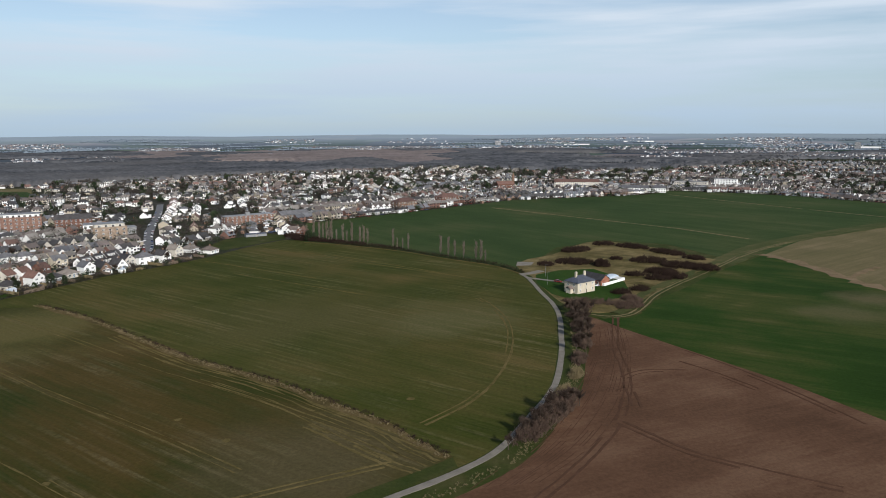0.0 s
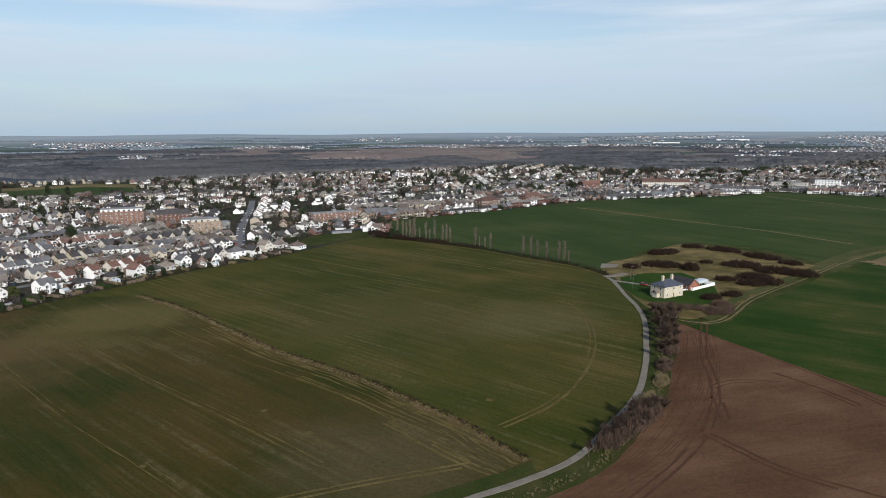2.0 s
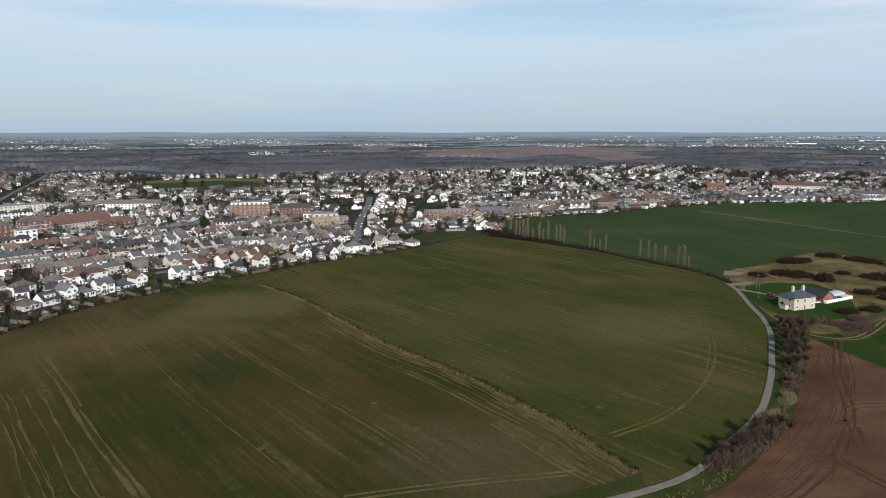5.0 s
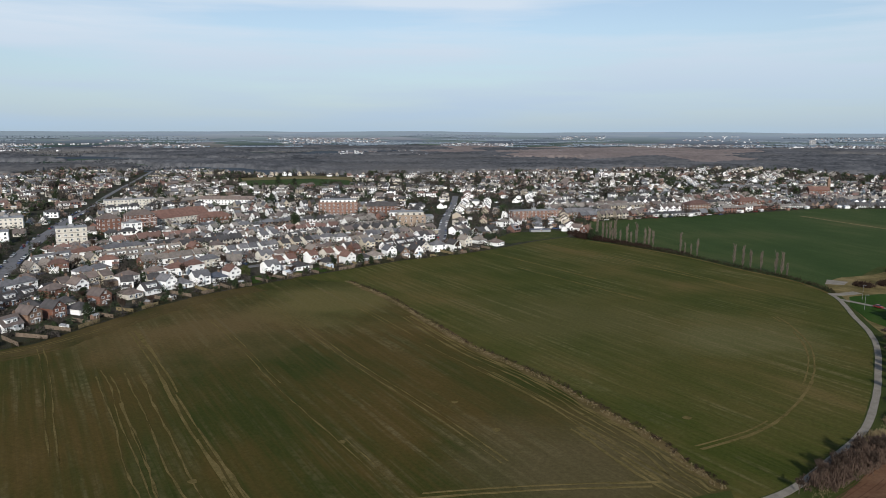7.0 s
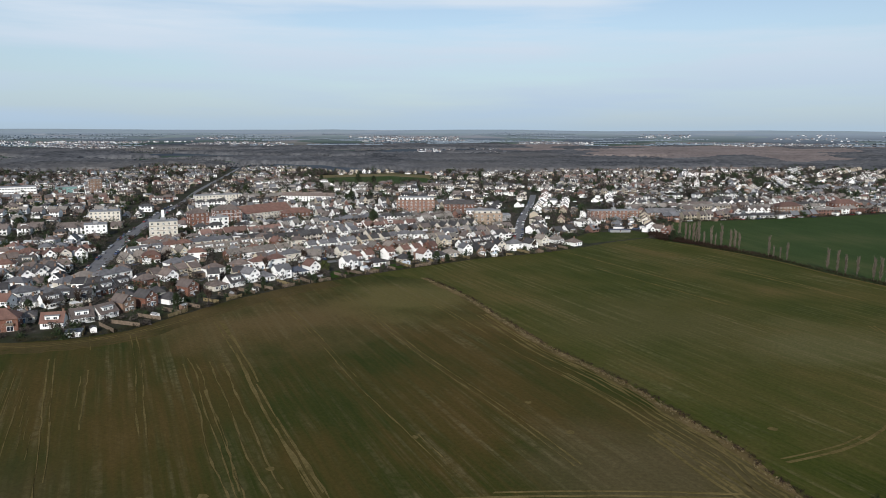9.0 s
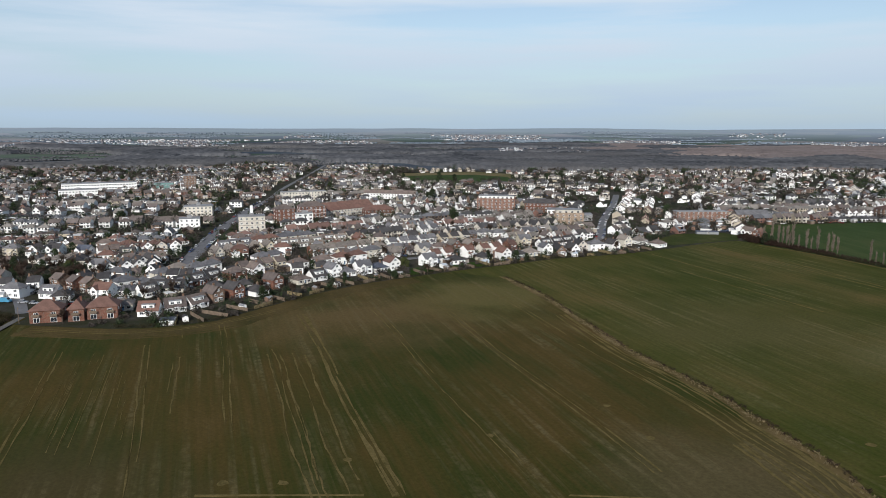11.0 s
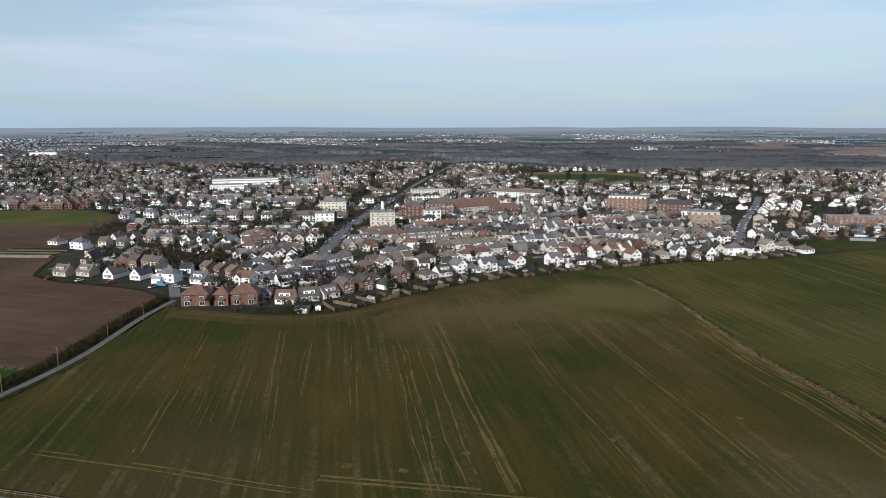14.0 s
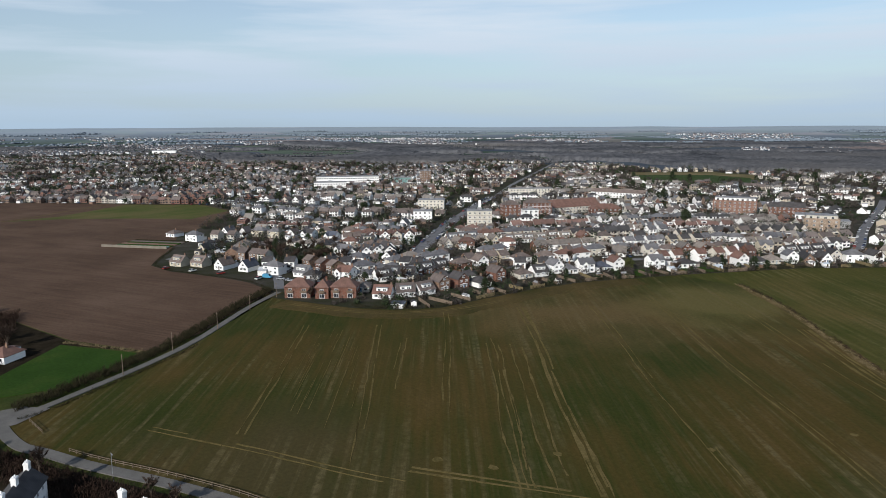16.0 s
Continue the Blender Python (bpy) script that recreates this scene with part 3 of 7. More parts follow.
COMMON = [(-122, 530), (-150, 482), (-168, 492), (-165, 530), (-140, 560), (-112, 548)]
HORIZON = 4900.0


def rise(x, y):
    """The height of the land: level under town and fields, low hills towards the horizon."""
    r = math.hypot(x, y)
    a = math.atan2(-x, y)
    k = max(0.0, min(1.0, (r - 3000.0) / (HORIZON - 3000.0)))
    crest = 57.0 + 8.0 * noise.noise(Vector((a * 5.0, 0.3, 0))) + 3.0 * noise.noise(Vector((a * 19.0, 1.7, 0)))
    roll = 7.0 * noise.noise(Vector((x * 0.0016, y * 0.0016, 4.2))) * min(1, k * 4) * (1 - k)
    return k ** 1.25 * crest + roll


TOWN_END = ((-40, 2300), (-26, 2200), (-21, 1640), (-14, 1500), (-9, 1470), (-4, 1560), (0, 1600), (4, 1530), (8, 1480), (13, 1400), (17, 1385), (21, 1310), (25, 1270), (31, 1260), (36, 1270), (40, 1390), (45, 1400), (50, 1580), (54, 1400), (58, 1405), (62, 1470), (68, 1540), (72, 1590), (74, 2100), (92, 2200))


def town_end(x, y):
    """How far the houses reach in the direction of a place, before the woods begin."""
    deg = math.degrees(math.atan2(-x, y))
    for (a, p), (b, q) in zip(TOWN_END, TOWN_END[1:]):
        if a <= deg <= b:
            return p + (q - p) * (deg - a) / (b - a) + 45 * noise.noise(Vector((deg * 0.35, 7.7, 0)))
    return 2200.0


# ---- the land ----
def build_land():
    s = Shape()
    rings = [0, 60, 130, 250, 450, 800, 1300, 1900, 2500, 3000] + [3000 + 95 * i for i in range(1, 21)]
    seg = 220
    s.v.append((0, 0, -0.5))
    for r in rings[1:]:
        for i in range(seg):
            w = 2 * math.pi * i / seg
            x, y = r * math.cos(w), r * math.sin(w)
            s.v.append((x, y, rise(x, y) - (0.5 if r < 2500 else 0)))
    for i in range(seg):
        s.f.append((0, 1 + i, 1 + (i + 1) % seg))
    for k in range(len(rings) - 2):
        a, b = 1 + k * seg, 1 + (k + 1) * seg
        for i in range(seg):
            j = (i + 1) % seg
            s.f.append((a + i, b + i, b + j, a + j))
    s.m = [0] * len(s.f)
    ob = solo("ground", s, M_LAND_HAZED, "winter countryside with hedged fields and low hills, blue haze put into their colour", "ground", kind="structure")
    for p in ob.data.polygons:
        p.use_smooth = True


build_land()

solo("pasture", sheet([(-420, -120), (-330, 130), (-240, 200), (-200, 370), (-110, 540), (100, 820), (420, 860), (640, 620), (560, 200), (300, -120)], -0.15), M_VERGE, "rough green field margins", "ground", kind="structure")
lane_s, lane_w_s, hedge_s = smooth(LANE), smooth(LANE_WEST), smooth(HEDGE_LINE, 4)
FIELD_N = [p for p in offset(smooth(LANE), 1.6) if p[1] > 160] + offset(lane_w_s, 1.0)[1:] + TOWN_EDGE[:8:-1] + hedge_s[1:]
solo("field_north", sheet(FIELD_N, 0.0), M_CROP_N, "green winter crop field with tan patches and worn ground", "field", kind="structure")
FIELD_S = [(p[0], p[1]) for p in hedge_s[::-1]] + TOWN_EDGE[9::-1] + [(-313, 128)] + offset(smooth(LANE_NW), -2.2)[::-1] + offset(smooth(ROAD_SW), 2.0)[6:] + [p for p in offset(smooth(LANE), 1.6) if p[1] < 161]
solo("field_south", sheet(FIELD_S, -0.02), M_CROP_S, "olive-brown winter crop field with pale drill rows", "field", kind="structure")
FIELD_FAR = offset(lane_w_s, -1.0)[::-1] + [(60, 440), (78, 487), (121, 520), (160, 500), (178, 440), (209, 455), (276, 530), (384, 611), (520, 560), (620, 640)] + EAST_EDGE[-2::-1]
solo("field_far", sheet(FIELD_FAR, -0.03), M_CROP_FAR, "dark green winter crop field before the town", "field", kind="structure")
FIELD_EAST = [(66, 302), (79, 298), (98, 327), (120, 352), (165, 408), (209, 455), (222, 348), (330, 260), (260, 120), (123, 187), (111, 216), (73, 283)]
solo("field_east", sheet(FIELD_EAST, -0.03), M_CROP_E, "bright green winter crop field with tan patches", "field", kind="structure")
FIELD_PALE = [(209, 455), (276, 530), (384, 611), (520, 560), (560, 380), (330, 260), (222, 348)]
solo("field_pale", sheet(FIELD_PALE, -0.04), M_PALE_FIELD, "pale stubble field with bare soil streaks", "field", kind="structure")
FIELD_BROWN = [(63, 303), (73, 283), (111, 216), (123, 187), (260, 120), (200, -60), (20, -60), (-50, 60), (-40, 110), (0, 146), (9, 157), (23, 179), (40, 212), (54, 253), (60, 285)]
solo("field_brown", sheet(FIELD_BROWN, -0.02), M_SOIL, "reddish-brown ploughed field with tractor ruts", "field", kind="structure")
FIELD_WEST = BROWN_W_EDGE + offset(smooth(LANE_NW), 3.0)[::-1][1:12] + [(-257, 62), (-288, 42), (-344, 24), (-520, -60), (-1000, -520)]
solo("field_west", sheet(FIELD_WEST, -0.03), M_SOIL_W, "dull brown harrowed field beside the lane", "field", kind="structure")
solo("field_far_west", sheet([(-690, 55), (-700, 97), (-766, 168), (-716, 226), (-650, 232), (-612, 185), (-645, 150), (-681, 97)], 0.02), M_CROP_W, "strip of young green crop on brown soil", "field", kind="structure")
solo("field_path", ribbon(Shape(), smooth([(-676, 20), (-693, 52), (-703, 69), (-719, 88), (-746, 115), (-778, 153)]), 2.6, 0.03, 0.5, random.Random(23), depth=0.1), M_STRAW, "pale grassy path across the brown field", "path", kind="structure")
solo("paddock", sheet([(-252, 2), (-259, 17), (-284, 38), (-257, 58), (-246, 47), (-235, 30), (-238, 12)], 0.02), M_LAWN, "small bright green mown paddock", "field", kind="structure")
solo("scrub_corner", sheet([(-257, 61), (-288, 41), (-345, 23), (-420, -40), (-240, -60), (-225, 10), (-236, 12), (-252, 2), (-259, 17), (-284, 38)], -0.06), M_LITTER, "dark leaf litter under scrub", "ground", kind="structure")
solo("scrub_floor", sheet([(-240, -60), (-226, 6), (-208, 10), (-196, 12.5), (-186, 17), (-173, 25), (-154, 37), (-138, 46), (-128, 50), (-96, 72), (-60, 60), (-120, -60)], -0.05), M_LITTER, "dark leaf litter and scrub round the cottages", "ground", kind="structure")
ENCLOSURE = [(54, 443), (72, 459), (87, 485), (104, 509), (119, 517), (129, 505), (148, 484), (160, 453), (171, 437), (163, 415), (142, 395), (114, 358), (94, 329), (82, 312), (64, 308), (57, 322), (53, 345), (50, 384), (44, 420)]
solo("rough_ground", sheet(smooth(ENCLOSURE + ENCLOSURE[:1], 3)[:-1], 0.02), M_ROUGH, "tussocky straw-coloured rough grass round the farm", "ground", kind="structure")
solo("farm_lawn", sheet([(52, 392), (67, 405), (88, 409), (93, 396), (97, 372), (95, 357), (87, 337), (74, 327), (62, 332), (54, 345), (50, 372)], 0.06), M_LAWN, "green mown lawn round the farmhouse", "lawn", kind="structure")
solo("verge", sheet(offset(lane_s, 6.5) + offset(lane_s, -8.5)[::-1], -0.005), M_VERGE, "rough green verge along the lane", "verge", kind="structure")
TOWN = [(-2100, -700)] + BROWN_W_EDGE[1:] + TOWN_EDGE + EAST_EDGE + [(1500, 1200)] + [(-math.sin(radians(d)) * (town_end(-math.sin(radians(d)), math.cos(radians(d))) + 5), math.cos(radians(d)) * (town_end(-math.sin(radians(d)), math.cos(radians(d))) + 5)) for d in range(-39, 92, 2)]
solo("town_ground", sheet(TOWN, -0.08), M_GARDEN, "gardens, yards and pavements between the houses", "ground", kind="structure")
solo("park_grass", sheet(GREEN_PARK, 0.03), M_CROP_FAR, "green playing field among houses", "lawn", kind="structure")
solo("park_margin", sheet(PARK, -0.02), M_PALE_FIELD, "pale dry grass beyond the playing field", "ground", kind="structure")
solo("common_grass", sheet(COMMON, 0.03), M_VERGE, "small patch of dull rough grass", "lawn", kind="structure")

solo("lane", ribbon(Shape(), lane_s, 2.1, 0.10, 0.12, random.Random(3)), M_CONCRETE, "narrow pale concrete farm lane, worn at its edges", "road", kind="structure")
solo("farm_track", ribbon(Shape(), lane_w_s, 1.5, 0.08, 0.2, random.Random(4)), M_TRACK, "narrow pale track beside the poplars", "road", kind="structure")
s = Shape()
ribbon(s, smooth([(44, 394), (50, 397), (57, 404)]), 5, 0.11)
ribbon(s, smooth([(47, 384), (56, 378), (66, 371), (76, 366)]), 3.0, 0.09)
s.add([(44, 420, 0.1), (53, 421, 0.1), (56, 431, 0.1), (46, 433, 0.1), (44, 420, -.2), (53, 421, -.2), (56, 431, -.2), (46, 433, -.2)], [(0, 1, 2, 3), (0, 4, 5, 1), (1, 5, 6, 2), (2, 6, 7, 3), (3, 7, 4, 0)])
solo("farm_drive", s, M_CONCRETE, "pale concrete drive and yard of the farm", "road", kind="structure")
s = ribbon(Shape(), smooth(ROAD_SW), 3.5, 0.10)
ribbon(s, smooth(LANE_NW), 2.8, 0.12)
s.add([(-226, 8, 0.14), (-211, 10, 0.14), (-212, 17, 0.14), (-219, 26, 0.14), (-225, 20, 0.14)], [(0, 1, 2, 3, 4)])
solo("country_road", s, mottled("grey_road", (0.085, 0.080, 0.073), (0.150, 0.141, 0.128), 0.2, 0.9, fine=5), "grey country road with a wide junction", "road", kind="structure")
s = ribbon(Shape(), smooth(MAIN_ROAD)[:25], 10, 0.06)
ribbon(s, smooth(MAIN_ROAD)[24:], 5.5, 0.06)
ribbon(s, smooth(STREET_A), 7.0, 0.06)
ribbon(s, offset(smooth(TOWN_EDGE[8:14]), 46), 6, 0.05)
ribbon(s, smooth([(-320, 139), (-360, 152), (-400, 143), (-436, 118)]), 5, 0.06)
ribbon(s, smooth([(-290, 250), (-300, 290), (-318, 350), (-340, 420), (-300, 520)]), 6, 0.05)
solo("street", s, M_ASPHALT, "dark asphalt residential streets", "road", kind="structure")


def headland():
    """The bare strip that the tractor turns on, along the gardens."""
    rng = random.Random(13)
    s = Shape()
    for k, line in enumerate((smooth(TOWN_EDGE[1:9], 10),)):
        for o, w in ((-2.2, 3.4), (-5.0, 3.2), (-8.0, 3.0), (-10.8, 2.4), (-13.4, 1.6)):
            ribbon(s, offset(line, o), w, 0.03 + 0.002 * o / -2.2, 0.9, rng, depth=0.1)
    solo("headland", s, M_HEADLAND, "bare brown headland along the garden fences", "field margin", kind="stuff")


headland()

# ---- field marks ----
def pair_of_ruts(s, line, rng, width=0.40, gauge=2.0, z=0.05):
    z += rng.uniform(-0.004, 0.01)
    for d in (-gauge / 2, gauge / 2):
        track = offset(line, d)
        i = 0
        while i < len(track) - 2:
            n = rng.randint(3, 8)
            bit = track[i:i + n + 1]
            if len(bit) > 1 and rng.random() < 0.85:
                ribbon(s, bit, width * rng.uniform(0.55, 1.25), z, 0.2, rng, depth=0.1)
            i += n


def field_marks():
    rng = random.Random(11)
    s = Shape()
    d = Vector((0.81, -0.587))
    # tramlines of the southern field, from the town down towards the road
    for (x, y), n, w in (((-219, 207), 157, 0.8), ((-236, 178), 110, 0.3), ((-250, 168), 100, 0.3), ((-205, 235), 165, 0.35), ((-200, 268), 190, 0.35), ((-188, 300), 215, 0.3)):
        line = [(x + d.x * t + 1.2 * math.sin(t * 0.05), y + d.y * t) for t in range(0, n, 6)]
        pair_of_ruts(s, line, rng, w)
    # the headland pass at the foot of the field, and a pass beside the hedge
    pair_of_ruts(s, smooth([(-128, 88), (-98, 110), (-66, 133), (-38, 150), (-12, 163)]), rng, 0.7)
    pair_of_ruts(s, smooth([(-188, 45), (-172, 55), (-157, 64), (-135, 76), (-122, 84)]), rng, 0.35)
    pair_of_ruts(s, smooth([(-254, 122), (-228, 104), (-202, 86), (-170, 63)]), rng, 0.3)
    pair_of_ruts(s, smooth([(-236, 145), (-205, 124), (-175, 104), (-137, 78)]), rng, 0.35)
    for k in range(34):
        u, v, n = rng.uniform(2, 26), rng.uniform(0, 70), rng.uniform(10, 40)
        x, y = -250 + u * 0.587 + d.x * v, 124 + u * 0.81 + d.y * v
        ribbon(s, [(x + d.x * q, y + d.y * q) for q in (0, n / 4, n / 2, n * 0.75, n)], rng.uniform(0.08, 0.17), 0.028 + 0.0005 * k, 0.08, rng, depth=0.1)
    pair_of_ruts(s, smooth([(-74, 219), (-52, 203), (-32, 184), (-12, 165)]), rng, 0.7)
    pair_of_ruts(s, smooth([(-292, 130), (-268, 142), (-252, 155), (-239, 178), (-236, 210)]), rng, 0.35)
    for o, wd in ((-4.5, 0.8), (-8.5, 0.5), (-6.0, 0.35)):
        ribbon(s, offset(hedge_s[8:], o), wd, 0.04, 0.45, rng, depth=0.1)
    # the triangle of bare passes where the ditch meets the lane
    pair_of_ruts(s, smooth([(-42, 189), (-33, 181), (-24, 172), (-15, 164), (-6, 158)]), rng, 0.8)
    pair_of_ruts(s, smooth([(-34, 197), (-20, 185), (-2, 169)]), rng, 0.8)
    pair_of_ruts(s, smooth([(-222, 208), (-174, 175), (-126, 139), (-92, 115)]), rng, 0.55, 2.2)
    solo("tractor_tracks", s, M_TRACK, "pale worn wheel tracks across the southern crop", "tracks", kind="stuff")
    s = Shape()
    level = 0.064
    for y0, n in (((-195, 169), 116), ((-188, 166), 108), ((-186, 170), 110), ((-192, 164), 112), ((-181, 171), 100), ((-166, 150), 70)):
        x, y = y0
        line = [(x + d.x * t + 0.6 * math.sin(t * 0.11 + x), y + d.y * t + 0.5 * math.sin(t * 0.07)) for t in range(0, n, 4)]
        level += 0.004
        ribbon(s, line, rng.uniform(0.28, 0.5), level, 0.2, rng, depth=0.1)
    for line, wd in ((smooth([(-74, 461), (-62, 451), (-40, 433), (-18, 414), (16, 384)]), 0.9), (smooth([(-96, 474), (-84, 464), (-76, 458)]), 0.8)):
        ribbon(s, line, wd, 0.05, 0.35, rng, depth=0.1)
    for x, y, r in ((-92, 153, 1.1), (-75, 190, 1.0), (-57, 176, 1.2), (-113, 121, 1.1), (-10, 205, 1.3), (-128, 96, 1.4), (-117, 104, 1.1)):
        ring = [(x + r * math.cos(a) * rng.uniform(0.7, 1.5), y + r * math.sin(a) * rng.uniform(.7, 1.2), 0.06) for a in (0, .7, 1.4, 2.1, 2.8, 3.5, 4.2, 4.9, 5.6)]
        s.add(ring, [tuple(range(9))])
    solo("worn_patches", s, M_TRACK, "straw-coloured patches of bare drilled ground", "field marks", kind="stuff")
    s = Shape()
    pair_of_ruts(s, smooth([(-6, 186), (8, 204), (18, 228), (25, 258), (27, 292), (22, 322), (16, 338)]), rng, 0.85)
    for a, b in (((-128, 492), (6, 391)), ((-150, 440), (-70, 385)), ((-120, 400), (-40, 345))):
        n = 30
        ribbon(s, [(a[0] + (b[0] - a[0]) * i / n, a[1] + (b[1] - a[1]) * i / n) for i in range(n + 1)], 0.9, 0.05, 0.3, rng, depth=0.1)
    solo("headland_tracks", s, M_TRACK, "pale curved wheel tracks in the northern crop", "tracks", kind="stuff")
    s = Shape()
    for a, b in (((52, 748), (194, 582)), ((194, 582), (228, 523)), ((285, 893), (368, 725)), ((372, 718), (418, 640))):
        n = 24
        ribbon(s, [(a[0] + (b[0] - a[0]) * i / n, a[1] + (b[1] - a[1]) * i / n) for i in range(n + 1)], 2.2, 0.06, 0.5, rng, depth=0.1)
    solo("grass_strip", s, M_DRY, "dry grass strips dividing the far crop", "field marks", kind="stuff")
    s = Shape()
    for line in ([(75, 300), (69, 276), (64, 253), (62, 234), (59, 217), (53, 198), (48, 186), (40, 172), (30, 157), (20, 144)], [(59, 223), (65, 228), (72, 230), (84, 229)], [(82, 239), (91, 226), (98, 212)],
                 [(49, 187), (55, 178), (62, 168), (74, 159), (90, 149)], [(53, 212), (58, 215), (57, 198)], [(88, 252), (100, 229), (109, 206), (116, 182)]):
        pair_of_ruts(s, smooth(line), rng, 0.8, 2.2)
    for k in range(15):
        o = 1.15 * k + rng.uniform(-0.3, 0.3)
        bit = smooth([(6 + o, 150 + k * 0.2), (24 + o, 175), (41 + o, 210), (56 + 0.8 * o, 252), (63 + 0.7 * o, 284)], 9)
        i = 0
        while i < len(bit) - 4:
            n = rng.randint(4, 9)
            if rng.random() < 0.75:
                ribbon(s, bit[i:i + n], rng.uniform(0.12, 0.24), 0.03, 0.06, rng, depth=0.1)
            i += n
    solo("ploughed_ruts", s, M_RUT, "dark wheel ruts in ploughed soil", "tracks", kind="stuff")
    s = Shape()
    edge = smooth([(64, 305), (72, 301), (82, 305), (92, 320), (104, 342), (122, 366), (142, 390), (160, 412), (176, 432), (188, 448)])
    ribbon(s, edge, 7.0, 0.012, 0.9, rng)
    solo("turning_strip", s, M_VERGE, "strip of rough green grass between the crops", "verge", kind="stuff")
    s = Shape()
    ribbon(s, smooth([(168, 424), (188, 449), (210, 476), (240, 505), (276, 532), (330, 570), (384, 606)]), 17, 0.018, 2.2, rng)
    ribbon(s, offset(edge, 5.0)[10:], 5.0, 0.022, 1.6, rng)
    solo("field_margin", s, M_MARGIN, "broad dull green margin with straw patches", "verge", kind="stuff")
    s = Shape()
    ribbon(s, smooth([(207, 458), (213, 443), (217, 428), (218, 408), (221, 382), (223, 356), (232, 330)]), 9, 0.030, 2.6, rng)
    ribbon(s, smooth([(222, 378), (230, 388), (242, 400), (256, 411)]), 3.5, 0.034, 1.4, rng)
    solo("grass_headland", s, M_PALE_SOIL, "bare pale soil along the edge of the stubble", "verge", kind="stuff")
    s = Shape()
    pair_of_ruts(s, offset(edge, -0.6), rng, 0.8, 2.3, 0.06)
    pair_of_ruts(s, smooth([(188, 446), (206, 466), (226, 486), (250, 506)]), rng, 0.6, 2.2, 0.06)
    solo("headland_ruts", s, M_DRY, "pale wheel ruts on the grass margin", "tracks", kind="stuff")


field_marks()
solo("ditch_margin", ribbon(Shape(), offset(hedge_s, -1.6), 3.4, 0.035, 1.0, random.Random(19), depth=0.1), M_STRAW, "straw-coloured margin along the field ditch", "verge", kind="structure")


# ---- houses ----
MESHES = {}


def window_mesh(w, h):
    """A casement in one piece: white frame, and one or two dark panes set back in it."""
    key = ("window", w, h)
    if key not in MESHES:
        s = Shape()
        b = 0.10
        xs = [-w / 2, -w / 2 + b, -b / 2, b / 2, w / 2 - b, w / 2] if w > 1.0 else [-w / 2, -w / 2 + b, w / 2 - b, w / 2]
        zs = [0, b, h - b, h]
        n = len(xs)
        for y in (-0.09, -0.02):
            s.v += [(x, y, z) for z in zs for x in xs]
        last = 4 * n
        for k in range(3):
            for i in range(n - 1):
                q = [k * n + i, k * n + i + 1, (k + 1) * n + i + 1, (k + 1) * n + i]
                if k == 1 and i % 2 == 1:
                    r = [j + last for j in q]
                    s.f.append(tuple(r))
                    s.m.append(1)
                    for j in range(4):
                        s.f.append((q[j], q[(j + 1) % 4], r[(j + 1) % 4], r[j]))
                        s.m.append(0)
                else:
                    s.f.append(tuple(q))
                    s.m.append(0)
        rim = [0, n - 1, 4 * n - 1, 3 * n]
        back = [len(s.v) + j for j in range(4)]
        s.v += [(xs[0], 0.03, 0), (xs[-1], 0.03, 0), (xs[-1], 0.03, h), (xs[0], 0.03, h)]
        for j in range(4):
            s.f.append((rim[j], back[j], back[(j + 1) % 4], rim[(j + 1) % 4]))
            s.m.append(0)
        MESHES[key] = s.mesh("window", [M_FRAME, M_GLASS])
    return MESHES[key]


def door_mesh(mat):
    key = ("door", mat.name)
    if key not in MESHES:
        s = Shape()
        s.box(-0.5, 0.5, -0.05, 0.0, 0, 2.1).box(-0.42, 0.42, -0.08, -0.04, 0.1, 2.0, 1).box(-0.3, 0.3, -0.10, -0.07, 1.3, 1.85, 2)
        MESHES[key] = s.mesh("door", [M_FRAME, mat, M_GLASS])
    return MESHES[key]


def fitted(name, mesh, parent, x, y, z, face):
    """A shared mesh on one of the four walls: face 0 to -y, 1 to +y, 2 to -x, 3 to +x."""
    ob = new(name, mesh)
    ob.parent = parent
    ob.matrix_basis = pose(x, y, z, 0, 0, (0, 180, -90, 90)[face])
    return ob


def gable_roof(s, w, d, e, h, along_x=True, over=0.35, thick=0.16, x=0.0, y=0.0, mat=0):
    """Two sloping plates over a rectangle, ridge along x or y."""
    if along_x:
        k = h / (d / 2)
        z0 = e - over * k
        for sy in (-1, 1):
            q = [(x - w / 2 - over, y + sy * (d / 2 + over), z0), (x + w / 2 + over, y + sy * (d / 2 + over), z0), (x + w / 2 + over, y, e + h), (x - w / 2 - over, y, e + h)]
            s.slab(q if sy < 0 else q[::-1], -thick, mat)
    else:
        k = h / (w / 2)
        z0 = e - over * k
        for sx in (-1, 1):
            q = [(x + sx * (w / 2 + over), y - d / 2 - over, z0), (x + sx * (w / 2 + over), y + d / 2 + over, z0), (x, y + d / 2 + over, e + h), (x, y - d / 2 - over, e + h)]
            s.slab(q if sx > 0 else q[::-1], -thick, mat)


def hip_roof(s, w, d, e, h, over=0.4, mat=0):
    a, b = w / 2 + over, d / 2 + over
    r = max(0.2, a - b)
    if a < b:
        top = [(0, -(b - a) - 0.2, e + h), (0, (b - a) + 0.2, e + h)]
        f = [(0, 1, 4), (1, 2, 5, 4), (2, 3, 5), (3, 0, 4, 5)]
    else:
        top = [(-r, 0, e + h), (r, 0, e + h)]
        f = [(0, 1, 5, 4), (1, 2, 5), (2, 3, 4, 5), (3, 0, 4)]
    s.add([(-a, -b, e), (a, -b, e), (a, b, e), (-a, b, e)] + top, f + [(3, 2, 1, 0)], mat)
    s.box(-a, a, -b, b, e - 0.14, e - 0.02, mat)


